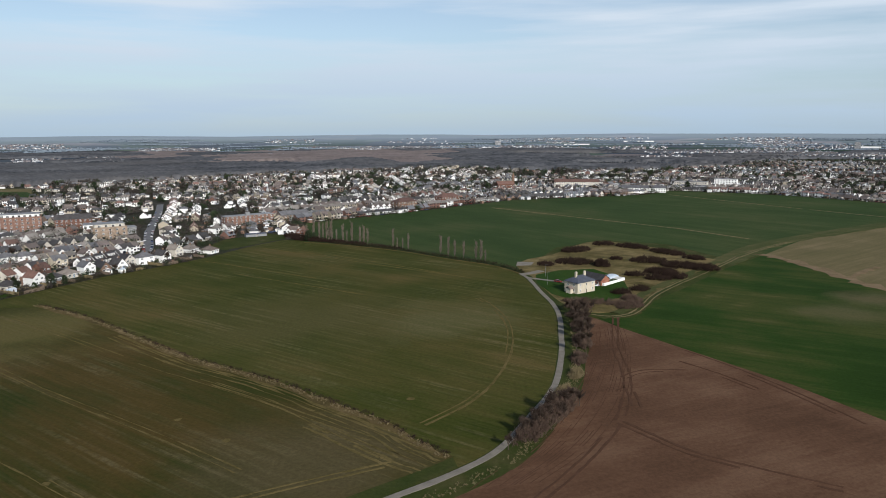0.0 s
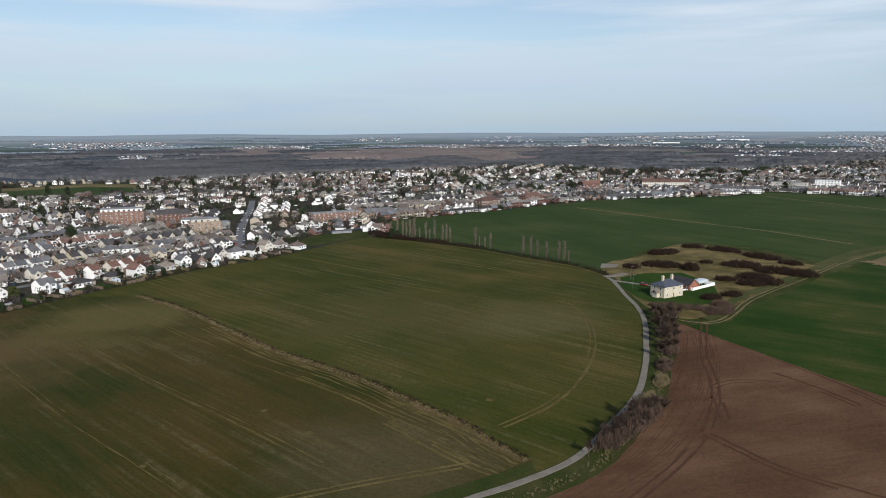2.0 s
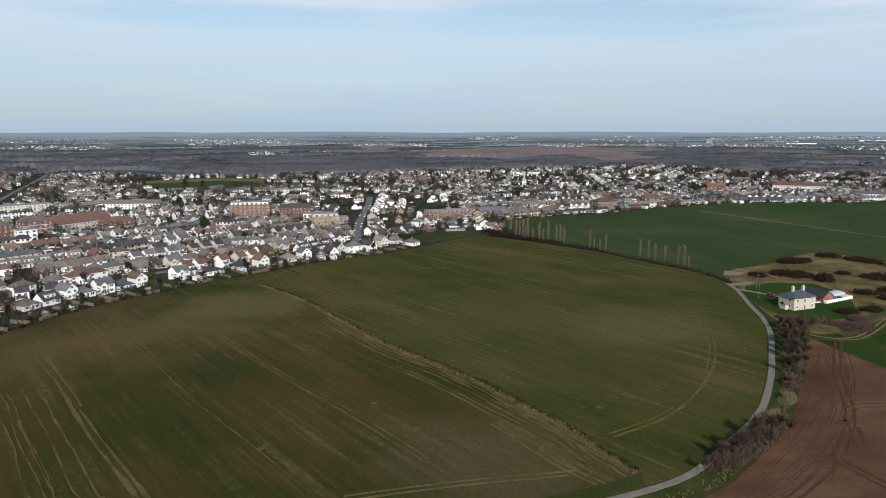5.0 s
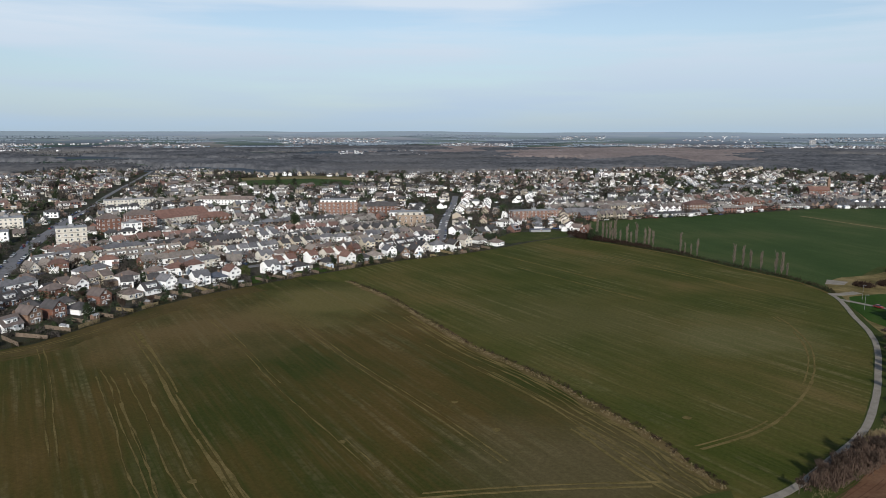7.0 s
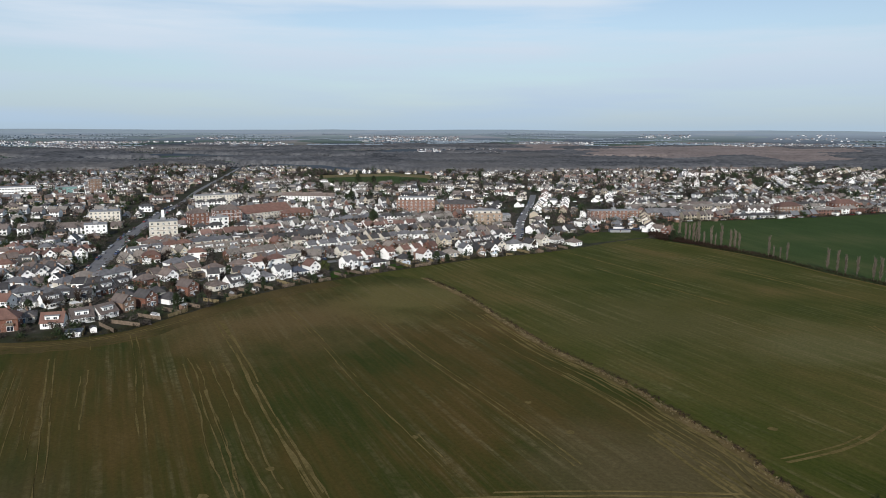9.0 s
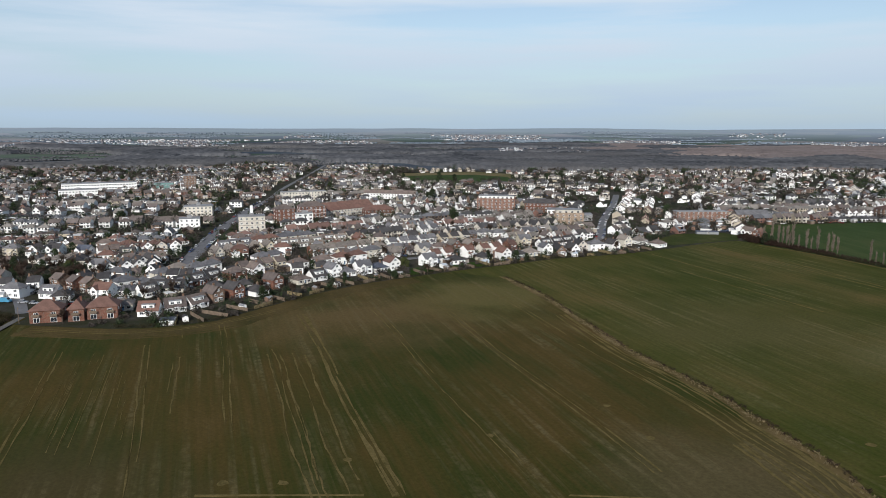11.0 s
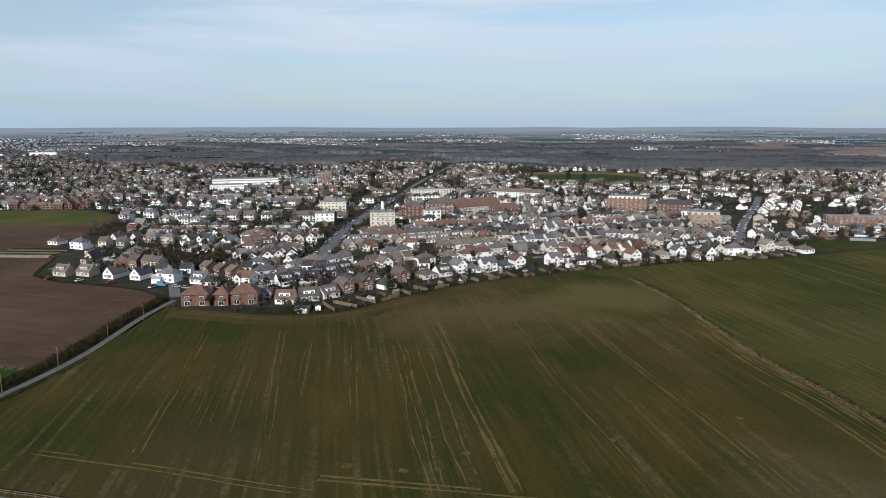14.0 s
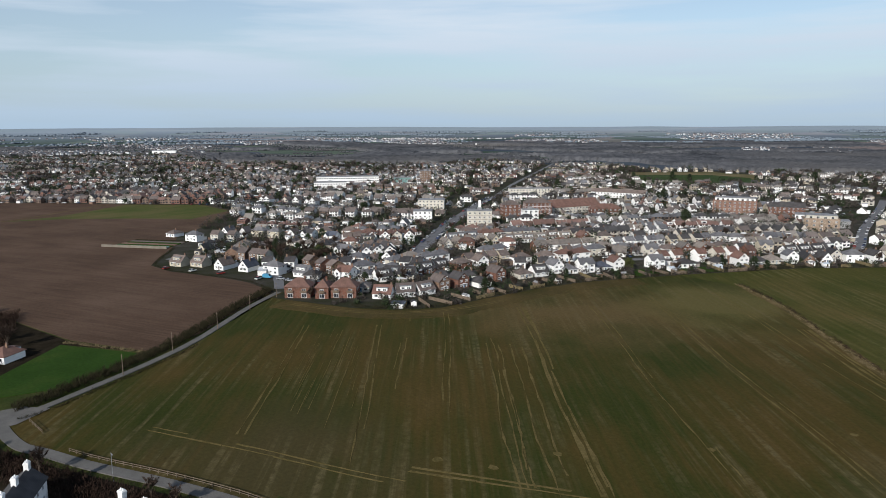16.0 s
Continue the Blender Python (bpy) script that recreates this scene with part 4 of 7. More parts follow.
def gable_walls(s, w, d, e, h, along_x=True, x=0.0, y=0.0, mat=0):
    s.box(x - w / 2, x + w / 2, y - d / 2, y + d / 2, -0.4, e, mat)
    if along_x:
        for sx in (-1, 1):
            xx = x + sx * w / 2
            q = [(xx, y - d / 2, e), (xx, y + d / 2, e), (xx, y, e + h)]
            q2 = [(xx - sx * 0.2, py, pz) for _, py, pz in q]
            s.add(q + q2, [(0, 1, 2), (5, 4, 3), (0, 2, 5, 3), (1, 4, 5, 2)], mat)
    else:
        for sy in (-1, 1):
            yy = y + sy * d / 2
            q = [(x - w / 2, yy, e), (x + w / 2, yy, e), (x, yy, e + h)]
            q2 = [(px, yy - sy * 0.2, pz) for px, _, pz in q]
            s.add(q + q2, [(0, 1, 2), (5, 4, 3), (0, 2, 5, 3), (1, 4, 5, 2)], mat)


def chimney(s, x, y, z0, z1, r=0.42):
    s.box(x - r, x + r, y - r * 0.7, y + r * 0.7, z0, z1)
    s.box(x - r - 0.06, x + r + 0.06, y - r * 0.7 - 0.06, y + r * 0.7 + 0.06, z1 - 0.25, z1 - 0.1)
    for k in (-0.5, 0.5):
        s.tube((x + k * r, y, z1), (x + k * r, y, z1 + 0.35), 0.11, 0.09, 6)


KINDS = {  # width, depth, eaves, roof height, roof form
    "semi": (10.4, 7.2, 4.7, 2.4, "hip"),
    "terrace": (5.6, 8.0, 4.8, 2.4, "x"),
    "bungalow": (8.2, 9.0, 2.5, 2.4, "hip"),
    "chalet": (6.6, 9.5, 2.7, 3.6, "y"),
    "gabled": (6.8, 8.0, 4.7, 2.8, "y"),
    "detached": (8.4, 7.6, 4.7, 2.6, "x"),
    "dormer": (8.6, 7.8, 2.5, 3.4, "x"),
}
WORDS = {"semi": "semi-detached house", "terrace": "terraced house", "bungalow": "bungalow", "chalet": "steep-gabled chalet bungalow", "gabled": "gable-fronted house", "detached": "detached house", "dormer": "dormer bungalow"}


def house(kind, wall, wall_word, roof, roof_word, seed):
    """One house with its walls, roof, chimney, windows, doors and small additions."""
    rng = random.Random(seed)
    w, d, e, h, form = KINDS[kind]
    top = thing("house", f"{wall_word} {WORDS[kind]} with {roof_word} roof", "house", "houses of the town")
    s = Shape()
    if form == "hip":
        s.box(-w / 2, w / 2, -d / 2, d / 2, -0.4, e)
    else:
        gable_walls(s, w, d, e, h, form == "x")
    r = Shape()
    if form == "hip":
        hip_roof(r, w, d, e, h)
    else:
        gable_roof(r, w, d, e, h, form == "x")
    if kind == "detached":
        gable_walls(s, 3.4, 2.0, e, 1.7, False, -w / 4, -d / 2 - 0.6)
        gable_roof(r, 3.4, 5.0, e, 1.7, False, 0.25, 0.14, -w / 4, -d / 2 + 0.7)
    part("wall", s, wall, top)
    part("roof", r, roof, top)
    c = Shape()
    if form == "x":
        chimney(c, w / 2 - 0.6, 0.3, e + h * 0.6, e + h + 1.1)
    else:
        chimney(c, w * 0.12, 0.2, e + h * 0.5, e + h + 0.9)
    part("chimney", c, M_BROWNBRICK, top, "brick chimney stack with clay pots")
    storeys = 2 if e > 4 else 1
    wide = 1.7 if kind in ("bungalow", "semi", "detached") else 1.5
    cols = [-w * 0.3, w * 0.3] if w > 7 else [-w * 0.22, w * 0.24]
    for face, y in ((0, -d / 2), (1, d / 2)):
        for k in range(storeys):
            for x in cols:
                if kind == "detached" and face == 0 and x < 0:
                    fitted("window", window_mesh(1.6, 1.3), top, -w / 4, -d / 2 - 1.6, 0.8 + 2.3 * k, 0)
                else:
                    fitted("window", window_mesh(wide, 1.25 if k == 0 else 1.1), top, x, y, 0.8 + 2.3 * k, face)
    if form == "y":
        for face, y in ((0, -d / 2), (1, d / 2)):
            fitted("window", window_mesh(1.5, 1.2), top, 0, y, e + 0.35 if kind == "chalet" else e + 0.5, face)
    if kind in ("semi", "detached"):
        fitted("window", window_mesh(1.0, 1.1), top, w / 2, 1.0, 3.5, 3)
    fitted("door", door_mesh(rng.choice([M_FRAME, M_TIMBER, M_BLUE])), top, 0.2, -d / 2, 0, 0)
    if kind == "dormer":
        for face, sy in ((0, -1), (1, 1)):
            b = Shape()
            y0, y1 = sorted((sy * (d / 2 - 1.0), sy * 0.6))
            b.box(-w * 0.3, w * 0.3, y0, y1, e + 0.5, e + 2.4)
            dm = part("dormer", b, M_RENDER if seed % 2 else wall, top, "flat-roofed dormer")
            rr = Shape()
            rr.box(-w * 0.3 - 0.2, w * 0.3 + 0.2, y0 - 0.2, y1 + 0.2, e + 2.4, e + 2.55)
            part("dormer_roof", rr, M_LEADROOF, dm)
            for x in (-w * 0.15, w * 0.15):
                fitted("window", window_mesh(1.5, 1.1), top, x, sy * (d / 2 - 1.0), e + 0.95, face)
    if rng.random() < 0.6:
        b = Shape()
        x0 = rng.choice([-w / 2 + 0.3, w / 2 - 3.8])
        b.box(x0, x0 + 3.5, d / 2, d / 2 + 2.8, -0.3, 2.4)
        ex = part("extension", b, rng.choice([wall, M_RENDER]), top)
        rr = Shape()
        rr.slab([(x0 - 0.2, d / 2, 3.1), (x0 + 3.7, d / 2, 3.1), (x0 + 3.7, d / 2 + 3.0, 2.4), (x0 - 0.2, d / 2 + 3.0, 2.4)][::-1], -0.12)
        part("extension_roof", rr, roof, ex)
        fitted("window", window_mesh(2.2, 1.3), top, x0 + 1.75, d / 2 + 2.8, 0.7, 1)
    b = Shape()
    b.box(-0.75, 1.15, -d / 2 - 1.0, -d / 2, 2.25, 2.4).tube((-0.65, -d / 2 - 0.9, 0), (-0.65, -d / 2 - 0.9, 2.25), 0.06, 0.06).tube((1.05, -d / 2 - 0.9, 0), (1.05, -d / 2 - 0.9, 2.25), 0.06, 0.06)
    part("porch", b, M_FRAME, top)
    return top


FINISH = {
    "white": (M_RENDER, "white rendered"), "cream": (M_CREAM, "cream rendered"), "brick": (M_BRICK, "red brick"), "brown": (M_BROWNBRICK, "brown brick"), "yellow": (M_STONE, "yellow brick")}
COVER = {
    "brown": (M_TILE_BROWN, "a brown tiled"), "grey": (M_TILE_GREY, "a grey slate"), "red": (M_TILE_RED, "a red tiled"), "dark": (M_TILE_DARK, "a dark tiled"), "buff": (M_TILE_BUFF, "a buff tiled"), "blue": (M_SLATE, "a blue slate")}
TEMPLATES = {}


def place_house(kind, wall, roof, x, y, turn):
    m = pose(x, y, 0, 0, 0, turn)
    key = (kind, wall, roof)
    if key not in TEMPLATES:
        TEMPLATES[key] = house(kind, *FINISH[wall], *COVER[roof], 7 + len(TEMPLATES))
        TEMPLATES[key].matrix_basis = m
        return TEMPLATES[key]
    return copy_thing(TEMPLATES[key], m)


class Footprints:
    """Keeps houses and trees from standing in one another."""

    def __init__(self):
        self.cells = {}

    def free(self, x, y, r):
        ci, cj = int(x // 25), int(y // 25)
        for i in range(ci - 2, ci + 3):
            for j in range(cj - 2, cj + 3):
                for (px, py, pr) in self.cells.get((i, j), ()):
                    if (px - x) ** 2 + (py - y) ** 2 < (pr + r) ** 2:
                        return False
        return True

    def take(self, x, y, r):
        self.cells.setdefault((int(x // 25), int(y // 25)), []).append((x, y, r))


TAKEN = Footprints()
ROADS = [(smooth(MAIN_ROAD), 13.5), (smooth(STREET_A), 9.0), (smooth(LANE_NW), 9.0)]


def buildable(x, y):
    if not inside((x, y), TOWN) or inside((x, y), PARK) or inside((x, y), COMMON) or inside((x, y), WOODLOT):
        return False
    return math.hypot(x, y) < town_end(x, y) and all(near_line((x, y), line) > w for line, w in ROADS)


# ---- large buildings of the town ----
def block(name, label, x, y, turn, w, d, floors, wall, roof_kind="flat", roof=None, bays=0, top_floor=None, storey=2.9, bands=None, windows_w=1.5):
    """A block of flats, school or shop: walls, string courses, each window, parapet or pitched roof."""
    t = thing(name, label, "building", m=pose(x, y, rise(x, y), 0, 0, turn))
    h = floors * storey
    s = Shape()
    s.box(-w / 2, w / 2, -d / 2, d / 2, -0.4, h)
    part("wall", s, wall, t)
    bays = bays or max(2, int(w / 3.4))
    for k in range(floors):
        for i in range(bays):
            xx = -w / 2 + (i + 0.5) * w / bays
            fitted("window", window_mesh(windows_w, 1.5), t, xx, -d / 2, 0.8 + storey * k, 0)
        for yy in (-d * 0.25, d * 0.25):
            fitted("window", window_mesh(windows_w, 1.5), t, w / 2, yy, 0.8 + storey * k, 3)
            fitted("window", window_mesh(windows_w, 1.5), t, -w / 2, yy, 0.8 + storey * k, 2)
    if bands:
        for k in range(1, floors):
            b = Shape()
            b.box(-w / 2 - 0.12, w / 2 + 0.12, -d / 2 - 0.12, d / 2 + 0.12, k * storey - 0.12, k * storey + 0.12)
            part("string_course", b, bands, t)
    r = Shape()
    if top_floor:
        q = Shape()
        q.box(-w / 2 + 1.5, w / 2 - 1.5, -d / 2 + 1.5, d / 2 - 1.5, h, h + storey)
        pent = part("top_storey", q, top_floor, t, "set-back pale top storey")
        for i in range(bays - 1):
            fitted("window", window_mesh(1.9, 1.7), pent, -w / 2 + (i + 1) * w / bays, -d / 2 + 1.5, h + 0.6, 0)
        r.box(-w / 2 + 1.1, w / 2 - 1.1, -d / 2 + 1.1, d / 2 - 1.1, h + storey, h + storey + 0.25)
        p = Shape()
        p.box(-w / 2, w / 2, -d / 2, -d / 2 + 0.2, h, h + 0.9).box(-w / 2, w / 2, d / 2 - 0.2, d / 2, h, h + 0.9).box(-w / 2, -w / 2 + 0.2, -d / 2, d / 2, h, h + 0.9).box(w / 2 - 0.2, w / 2, -d / 2, d / 2, h, h + 0.9)
        part("parapet", p, wall, t)
    elif roof_kind == "flat":
        r.box(-w / 2 - 0.3, w / 2 + 0.3, -d / 2 - 0.3, d / 2 + 0.3, h, h + 0.35)
        q = Shape()
        q.box(-1.8, 1.8, -1.4, 1.4, h + 0.35, h + 2.3)
        part("plant_room", q, M_LEADROOF, t)
    elif roof_kind == "hip":
        hip_roof(r, w, d, h, min(w, d) * 0.3)
    else:
        gable_roof(r, w, d, h, d * 0.3)
        g = Shape()
        gable_walls(g, w - 0.1, d - 0.1, h, d * 0.3)
        part("gable_wall", g, wall, t)
    part("roof", r, roof or M_LEADROOF, t)
    n = int(max(w, d) / 9)
    c, sn = math.cos(radians(turn)), math.sin(radians(turn))
    for i in range(-n, n + 1):
        TAKEN.take(x + c * i * w / (2 * n + 2), y + sn * i * w / (2 * n + 2), d * 0.5 + 1)
    return t


def town_blocks():
    t = block("office_block", "unfinished cream concrete office block with open top floor", -427, 352, 52, 19, 13, 4, M_CREAM, bands=M_CONCRETE, storey=3.2)
    p = Shape()
    p.box(-1.0, 1.0, -0.5, 0.5, 12.8, 20.5)
    part("mast", p, M_RENDER, t, "tall white rooftop mast")
    block("apartment_block", "red brick mansion block with brown hip roof", -449, 404, 62, 15, 13, 4, M_BRICK, "hip", M_TILE_BROWN, storey=3.0)
    block("shop_block", "white-fronted three-storey shop block", -432, 410, 62, 13, 9, 3, M_RENDER, bays=3, windows_w=2.2)
    block("apartment_block", "red brick mansion block with white string courses", -446, 432, 62, 22, 13, 4, M_BRICK, "hip", M_TILE_BROWN, bands=M_RENDER, storey=3.0)
    block("retail_hall", "long red-tiled low retail hall", -450, 478, 80, 52, 20, 2, M_CREAM, "gable", M_TILE_RED)
    block("retail_wing", "low brick wing with a red tiled roof", -418, 487, 60, 26, 13, 2, M_BRICK, "hip", M_TILE_RED)
    block("flats", "five-storey red brick flats with a white top storey", -350, 580, 28, 36, 16, 4, M_FLATS_BRICK, top_floor=M_RENDER, bays=9)
    block("flats_wing", "dark brick three-storey wing with slate roof", -312, 596, 28, 28, 12, 3, M_BRICK, "gable", M_TILE_DARK)
    block("supermarket", "flat-roofed grey store with pale fascia", -284, 583, 25, 24, 16, 2, M_RENDER)
    block("flats", "four-storey buff brick flats with pale top storey", -256, 540, 32, 24, 14, 3, M_BUFF_BRICK, top_floor=M_CREAM, bays=5)
    block("retail_shed", "long grey flat-roofed store", -263, 563, 32, 32, 14, 1, M_LEADROOF, storey=5.0)
    block("terrace_flats", "three-storey red brick flats with a pale flat roof", -172, 622, 38, 44, 11, 3, M_FLATS_BRICK, bays=11, storey=2.7)
    block("terrace_flats", "three-storey brown brick flats with a grey slate roof", -138, 650, 38, 28, 11, 2, M_BROWNBRICK, "gable", M_TILE_GREY, bays=9, storey=2.8)
    block("school", "long white three-storey school with bands of windows", -840, 462, 62, 82, 18, 3, M_RENDER, bands=M_RENDER, bays=26, storey=3.6, windows_w=2.2)
    block("school_wing", "white flat-roofed school wing", -810, 420, 62, 40, 16, 2, M_RENDER, bays=12, storey=3.6)
    block("school_hall", "teal-clad school sports hall", -812, 530, 62, 22, 14, 2, M_TEAL, bays=6, storey=4.0)
    block("tower_block", "brown brick tower with bands of windows", -800, 560, 60, 14, 14, 5, M_BROWNBRICK, storey=3.2)
    block("shop_block", "cream shop block at the crossroads", -548, 392, 50, 24, 16, 3, M_CREAM)
    block("shop_block", "white flat-roofed corner shop", -480, 335, 52, 15, 12, 3, M_RENDER)
    block("shop_parade", "cream three-storey parade with flat roof", -575, 545, 58, 48, 13, 3, M_CREAM, bands=M_CREAM)
    block("shop_parade", "long parade of shops with brown tiled roof", -505, 610, 20, 60, 11, 2, M_RENDER, "gable", M_TILE_BROWN)
    block("flats", "white rendered four-storey block of flats", 402, 1010, -28, 30, 14, 4, M_RENDER)
    block("shop_parade", "cream terrace of tall gabled houses", 190, 1010, -8, 62, 12, 3, M_CREAM, "gable", M_TILE_RED, bays=20)
    block("shop_parade", "white rendered three-storey terrace of houses", 262, 935, -14, 60, 10, 2, M_RENDER, "gable", M_TILE_GREY, bays=18)
    block("shop_parade", "pale green three-storey flats", 350, 1002, -30, 44, 12, 3, M_CREAM, bays=14)
    block("shop_parade", "red brick villa flats with brown roof", 5, 790, 40, 26, 12, 3, M_BRICK, "hip", M_TILE_RED)
    block("shop_parade", "brown brick flats with red tiled roof", -40, 735, 40, 24, 12, 3, M_BROWNBRICK, "hip", M_TILE_RED)
    c = block("church", "brick church with steep orange tiled roof", 86, 985, 15, 24, 12, 2, M_BRICK, "gable", M_TILE_RED, storey=4.0)
    p = Shape()
    p.box(10.5, 13.5, -1.5, 1.5, 0, 19).add([(10.4, -1.6, 19), (13.6, -1.6, 19), (13.6, 1.6, 19), (10.4, 1.6, 19), (12, 0, 24)], [(0, 1, 4), (1, 2, 4), (2, 3, 4), (3, 0, 4)])
    part("tower", p, M_BROWNBRICK, c, "slender brick church tower")
    block("tower_block", "far pale grey tower block", 268, 3480, 0, 26, 20, 6, M_LEADROOF, storey=4.0)
    block("factory", "far long white industrial shed", 1010, 3700, -12, 150, 40, 1, M_RENDER, storey=5.5, bays=5)
    block("factory", "far white warehouse with a long flat roof", 655, 3500, -12, 120, 40, 1, M_RENDER, storey=4, bays=4)
    block("factory", "far pale warehouse beside the suburbs", 1200, 3390, -20, 70, 30, 1, M_RENDER, storey=4, bays=3)
    block("tower_block", "far white hospital tower over low wings", 1655, 2860, -30, 22, 18, 7, M_LEADROOF, storey=3.6, bays=3)
    block("hospital_wing", "far low white hospital wing", 1720, 2880, -30, 70, 26, 2, M_RENDER, storey=3.4, bays=6)
    block("factory", "white-roofed shed among woods", -560, 2450, 10, 70, 26, 1, M_RENDER, storey=7, bays=6)
    block("stadium_hall", "white curved sports hall in the trees", -2080, 560, 70, 62, 34, 1, M_RENDER, storey=9)


town_blocks()


# ---- the streets of houses ----
# each entry: x, y, turn, kind, walls, roof
FRONT_ROW = [
    "-275 171 43 dormer white red", "-272 181 63 dormer white brown", "-270 190 92 dormer white brown", "-272 201 92 gabled brown brown",
    "-271 212 90 gabled brick dark", "-267 222 90 bungalow white dark", "-320 176 28 detached white red", "-317 187 28 bungalow white grey",
    "-341 162 28 dormer white grey", "-352 183 28 gabled white dark", "-336 226 90 semi cream buff", "-302 237 90 semi brick brown",
    "-301 250 81 gabled white brown", "-266 226 90 bungalow white grey", "-272 237 90 gabled brick brown", "-269 252 81 bungalow cream brown",
    "-267 262 81 dormer white dark", "-267 274 81 gabled white grey", "-263 280 69 bungalow white grey", "-259 289 69 detached white grey",
    "-256 299 69 bungalow white blue", "-253 307 71 gabled white red", "-243 328 71 detached white grey", "-234 343 66 bungalow white dark",
    "-233 347 66 bungalow white dark", "-226 361 66 bungalow cream dark", "-218 371 67 gabled white red", "-213 381 67 bungalow white dark",
    "-211 392 67 bungalow cream buff", "-205 401 55 gabled white grey", "-199 407 55 chalet brown dark", "-194 417 55 chalet white dark",
    "-192 424 55 gabled cream dark", "-185 432 55 semi white grey", "-176 439 63 gabled white dark",
]
SECOND_ROW = [
    "-294 274 81 semi white brown", "-290 289 69 semi white brown", "-287 302 69 semi white red", "-285 313 69 semi white red",
    "-258 376 66 gabled brick buff", "-251 384 67 gabled brick buff", "-243 390 67 bungalow white brown", "-235 402 67 detached white dark",
    "-233 423 55 detached yellow grey", "-227 445 55 gabled white brown", "-219 443 55 bungalow white grey", "-212 467 63 detached white dark",
    "-278 339 131 chalet white buff", "-303 354 71 bungalow cream buff", "-327 361 71 gabled brick red", "-329 325 69 chalet white grey",
    "-349 353 71 dormer white brown", "-348 395 66 gabled white grey", "-343 414 66 gabled white grey", "-333 415 67 terrace white buff",
    "-327 418 67 terrace white buff", "-318 421 67 terrace white grey", "-315 430 67 terrace white grey", "-271 433 67 semi white grey",
    "-262 437 55 semi white grey", "-255 446 55 semi white brown", "-248 455 55 detached white grey", "-351 201 28 semi white grey",
    "-353 212 28 bungalow white brown", "-341 216 28 gabled white dark", "-269 375 66 bungalow white brown", "-267 355 66 detached cream grey",
]
FIELD_ROW = [
    "-411 118 28 dormer yellow brown", "-402 127 28 dormer yellow brown", "-386 135 28 chalet white brown", "-373 144 28 chalet white blue",
    "-356 152 28 semi white grey", "-466 152 28 bungalow white dark", "-494 152 28 semi white grey", "-524 147 28 bungalow white brown",
    "-505 180 28 chalet white grey", "-485 196 28 semi yellow grey", "-473 203 28 semi yellow grey", "-452 219 28 detached white dark",
    "-431 226 28 detached white blue", "-380 207 28 detached white grey",
]
CORNER_ROW = [
    "-176 460 63 gabled cream buff", "-172 476 70 bungalow white buff", "-157 471 70 bungalow white brown", "-174 572 60 detached white brown",
    "-117 552 -11 detached white brown", "-109 546 -11 gabled brick red",
]


def red_villa(x, y, turn, w):
    """One of three new red brick houses with hip roofs at the field's edge."""
    t = thing("brick_villa", "new red brick house with a brown hip roof and patio doors", "house", "brick villas by the field", pose(x, y, 0, 0, 0, turn))
    s = Shape()
    s.box(-w / 2, w / 2, -4.6, 4.6, -0.4, 5.2)
    part("wall", s, M_BRICK, t)
    r = Shape()
    hip_roof(r, w, 9.2, 5.2, 3.6, 0.5)
    part("roof", r, M_TILE_RED, t)
    xs = (-w * 0.28, w * 0.26) if w > 8 else (0.0,)
    for x0 in xs:
        fitted("patio_door", window_mesh(2.4, 2.1), t, x0, -4.6, 0.1, 0)
        fitted("window", window_mesh(1.8, 1.3), t, x0, -4.6, 3.1, 0)
        b = Shape()
        b.box(x0 - 1.5, x0 + 1.5, -5.7, -4.6, 2.75, 2.9).box(x0 - 1.5, x0 + 1.5, -5.72, -5.66, 2.9, 3.8)
        part("balcony", b, M_TIMBER, t, "dark balcony with a rail")
    for y0 in (-2, 2):
        fitted("window", window_mesh(1.3, 1.2), t, w / 2, y0, 3.2, 3)
    c = Shape()
    chimney(c, w * 0.2, 0.5, 7.0, 9.4)
    part("chimney", c, M_BRICK, t)
    TAKEN.take(x, y, w * 0.5 + 1)
    return t


for x, y, w in ((-301, 141, 12.0), (-293, 149.5, 6.2), (-288, 158, 12.0)):
    red_villa(x, y, 50, w)

SIZES = {k: max(v[0], v[1]) * 0.40 for k, v in KINDS.items()}
for entry in FRONT_ROW + SECOND_ROW + FIELD_ROW + CORNER_ROW:
    x, y, turn, kind, wall, roof = entry.split()
    x, y, turn = float(x), float(y), float(turn)
    if not TAKEN.free(x, y, SIZES[kind] * 0.75):
        continue
    TAKEN.take(x, y, SIZES[kind])
    place_house(kind, wall, roof, x, y, turn)


GROVES = []


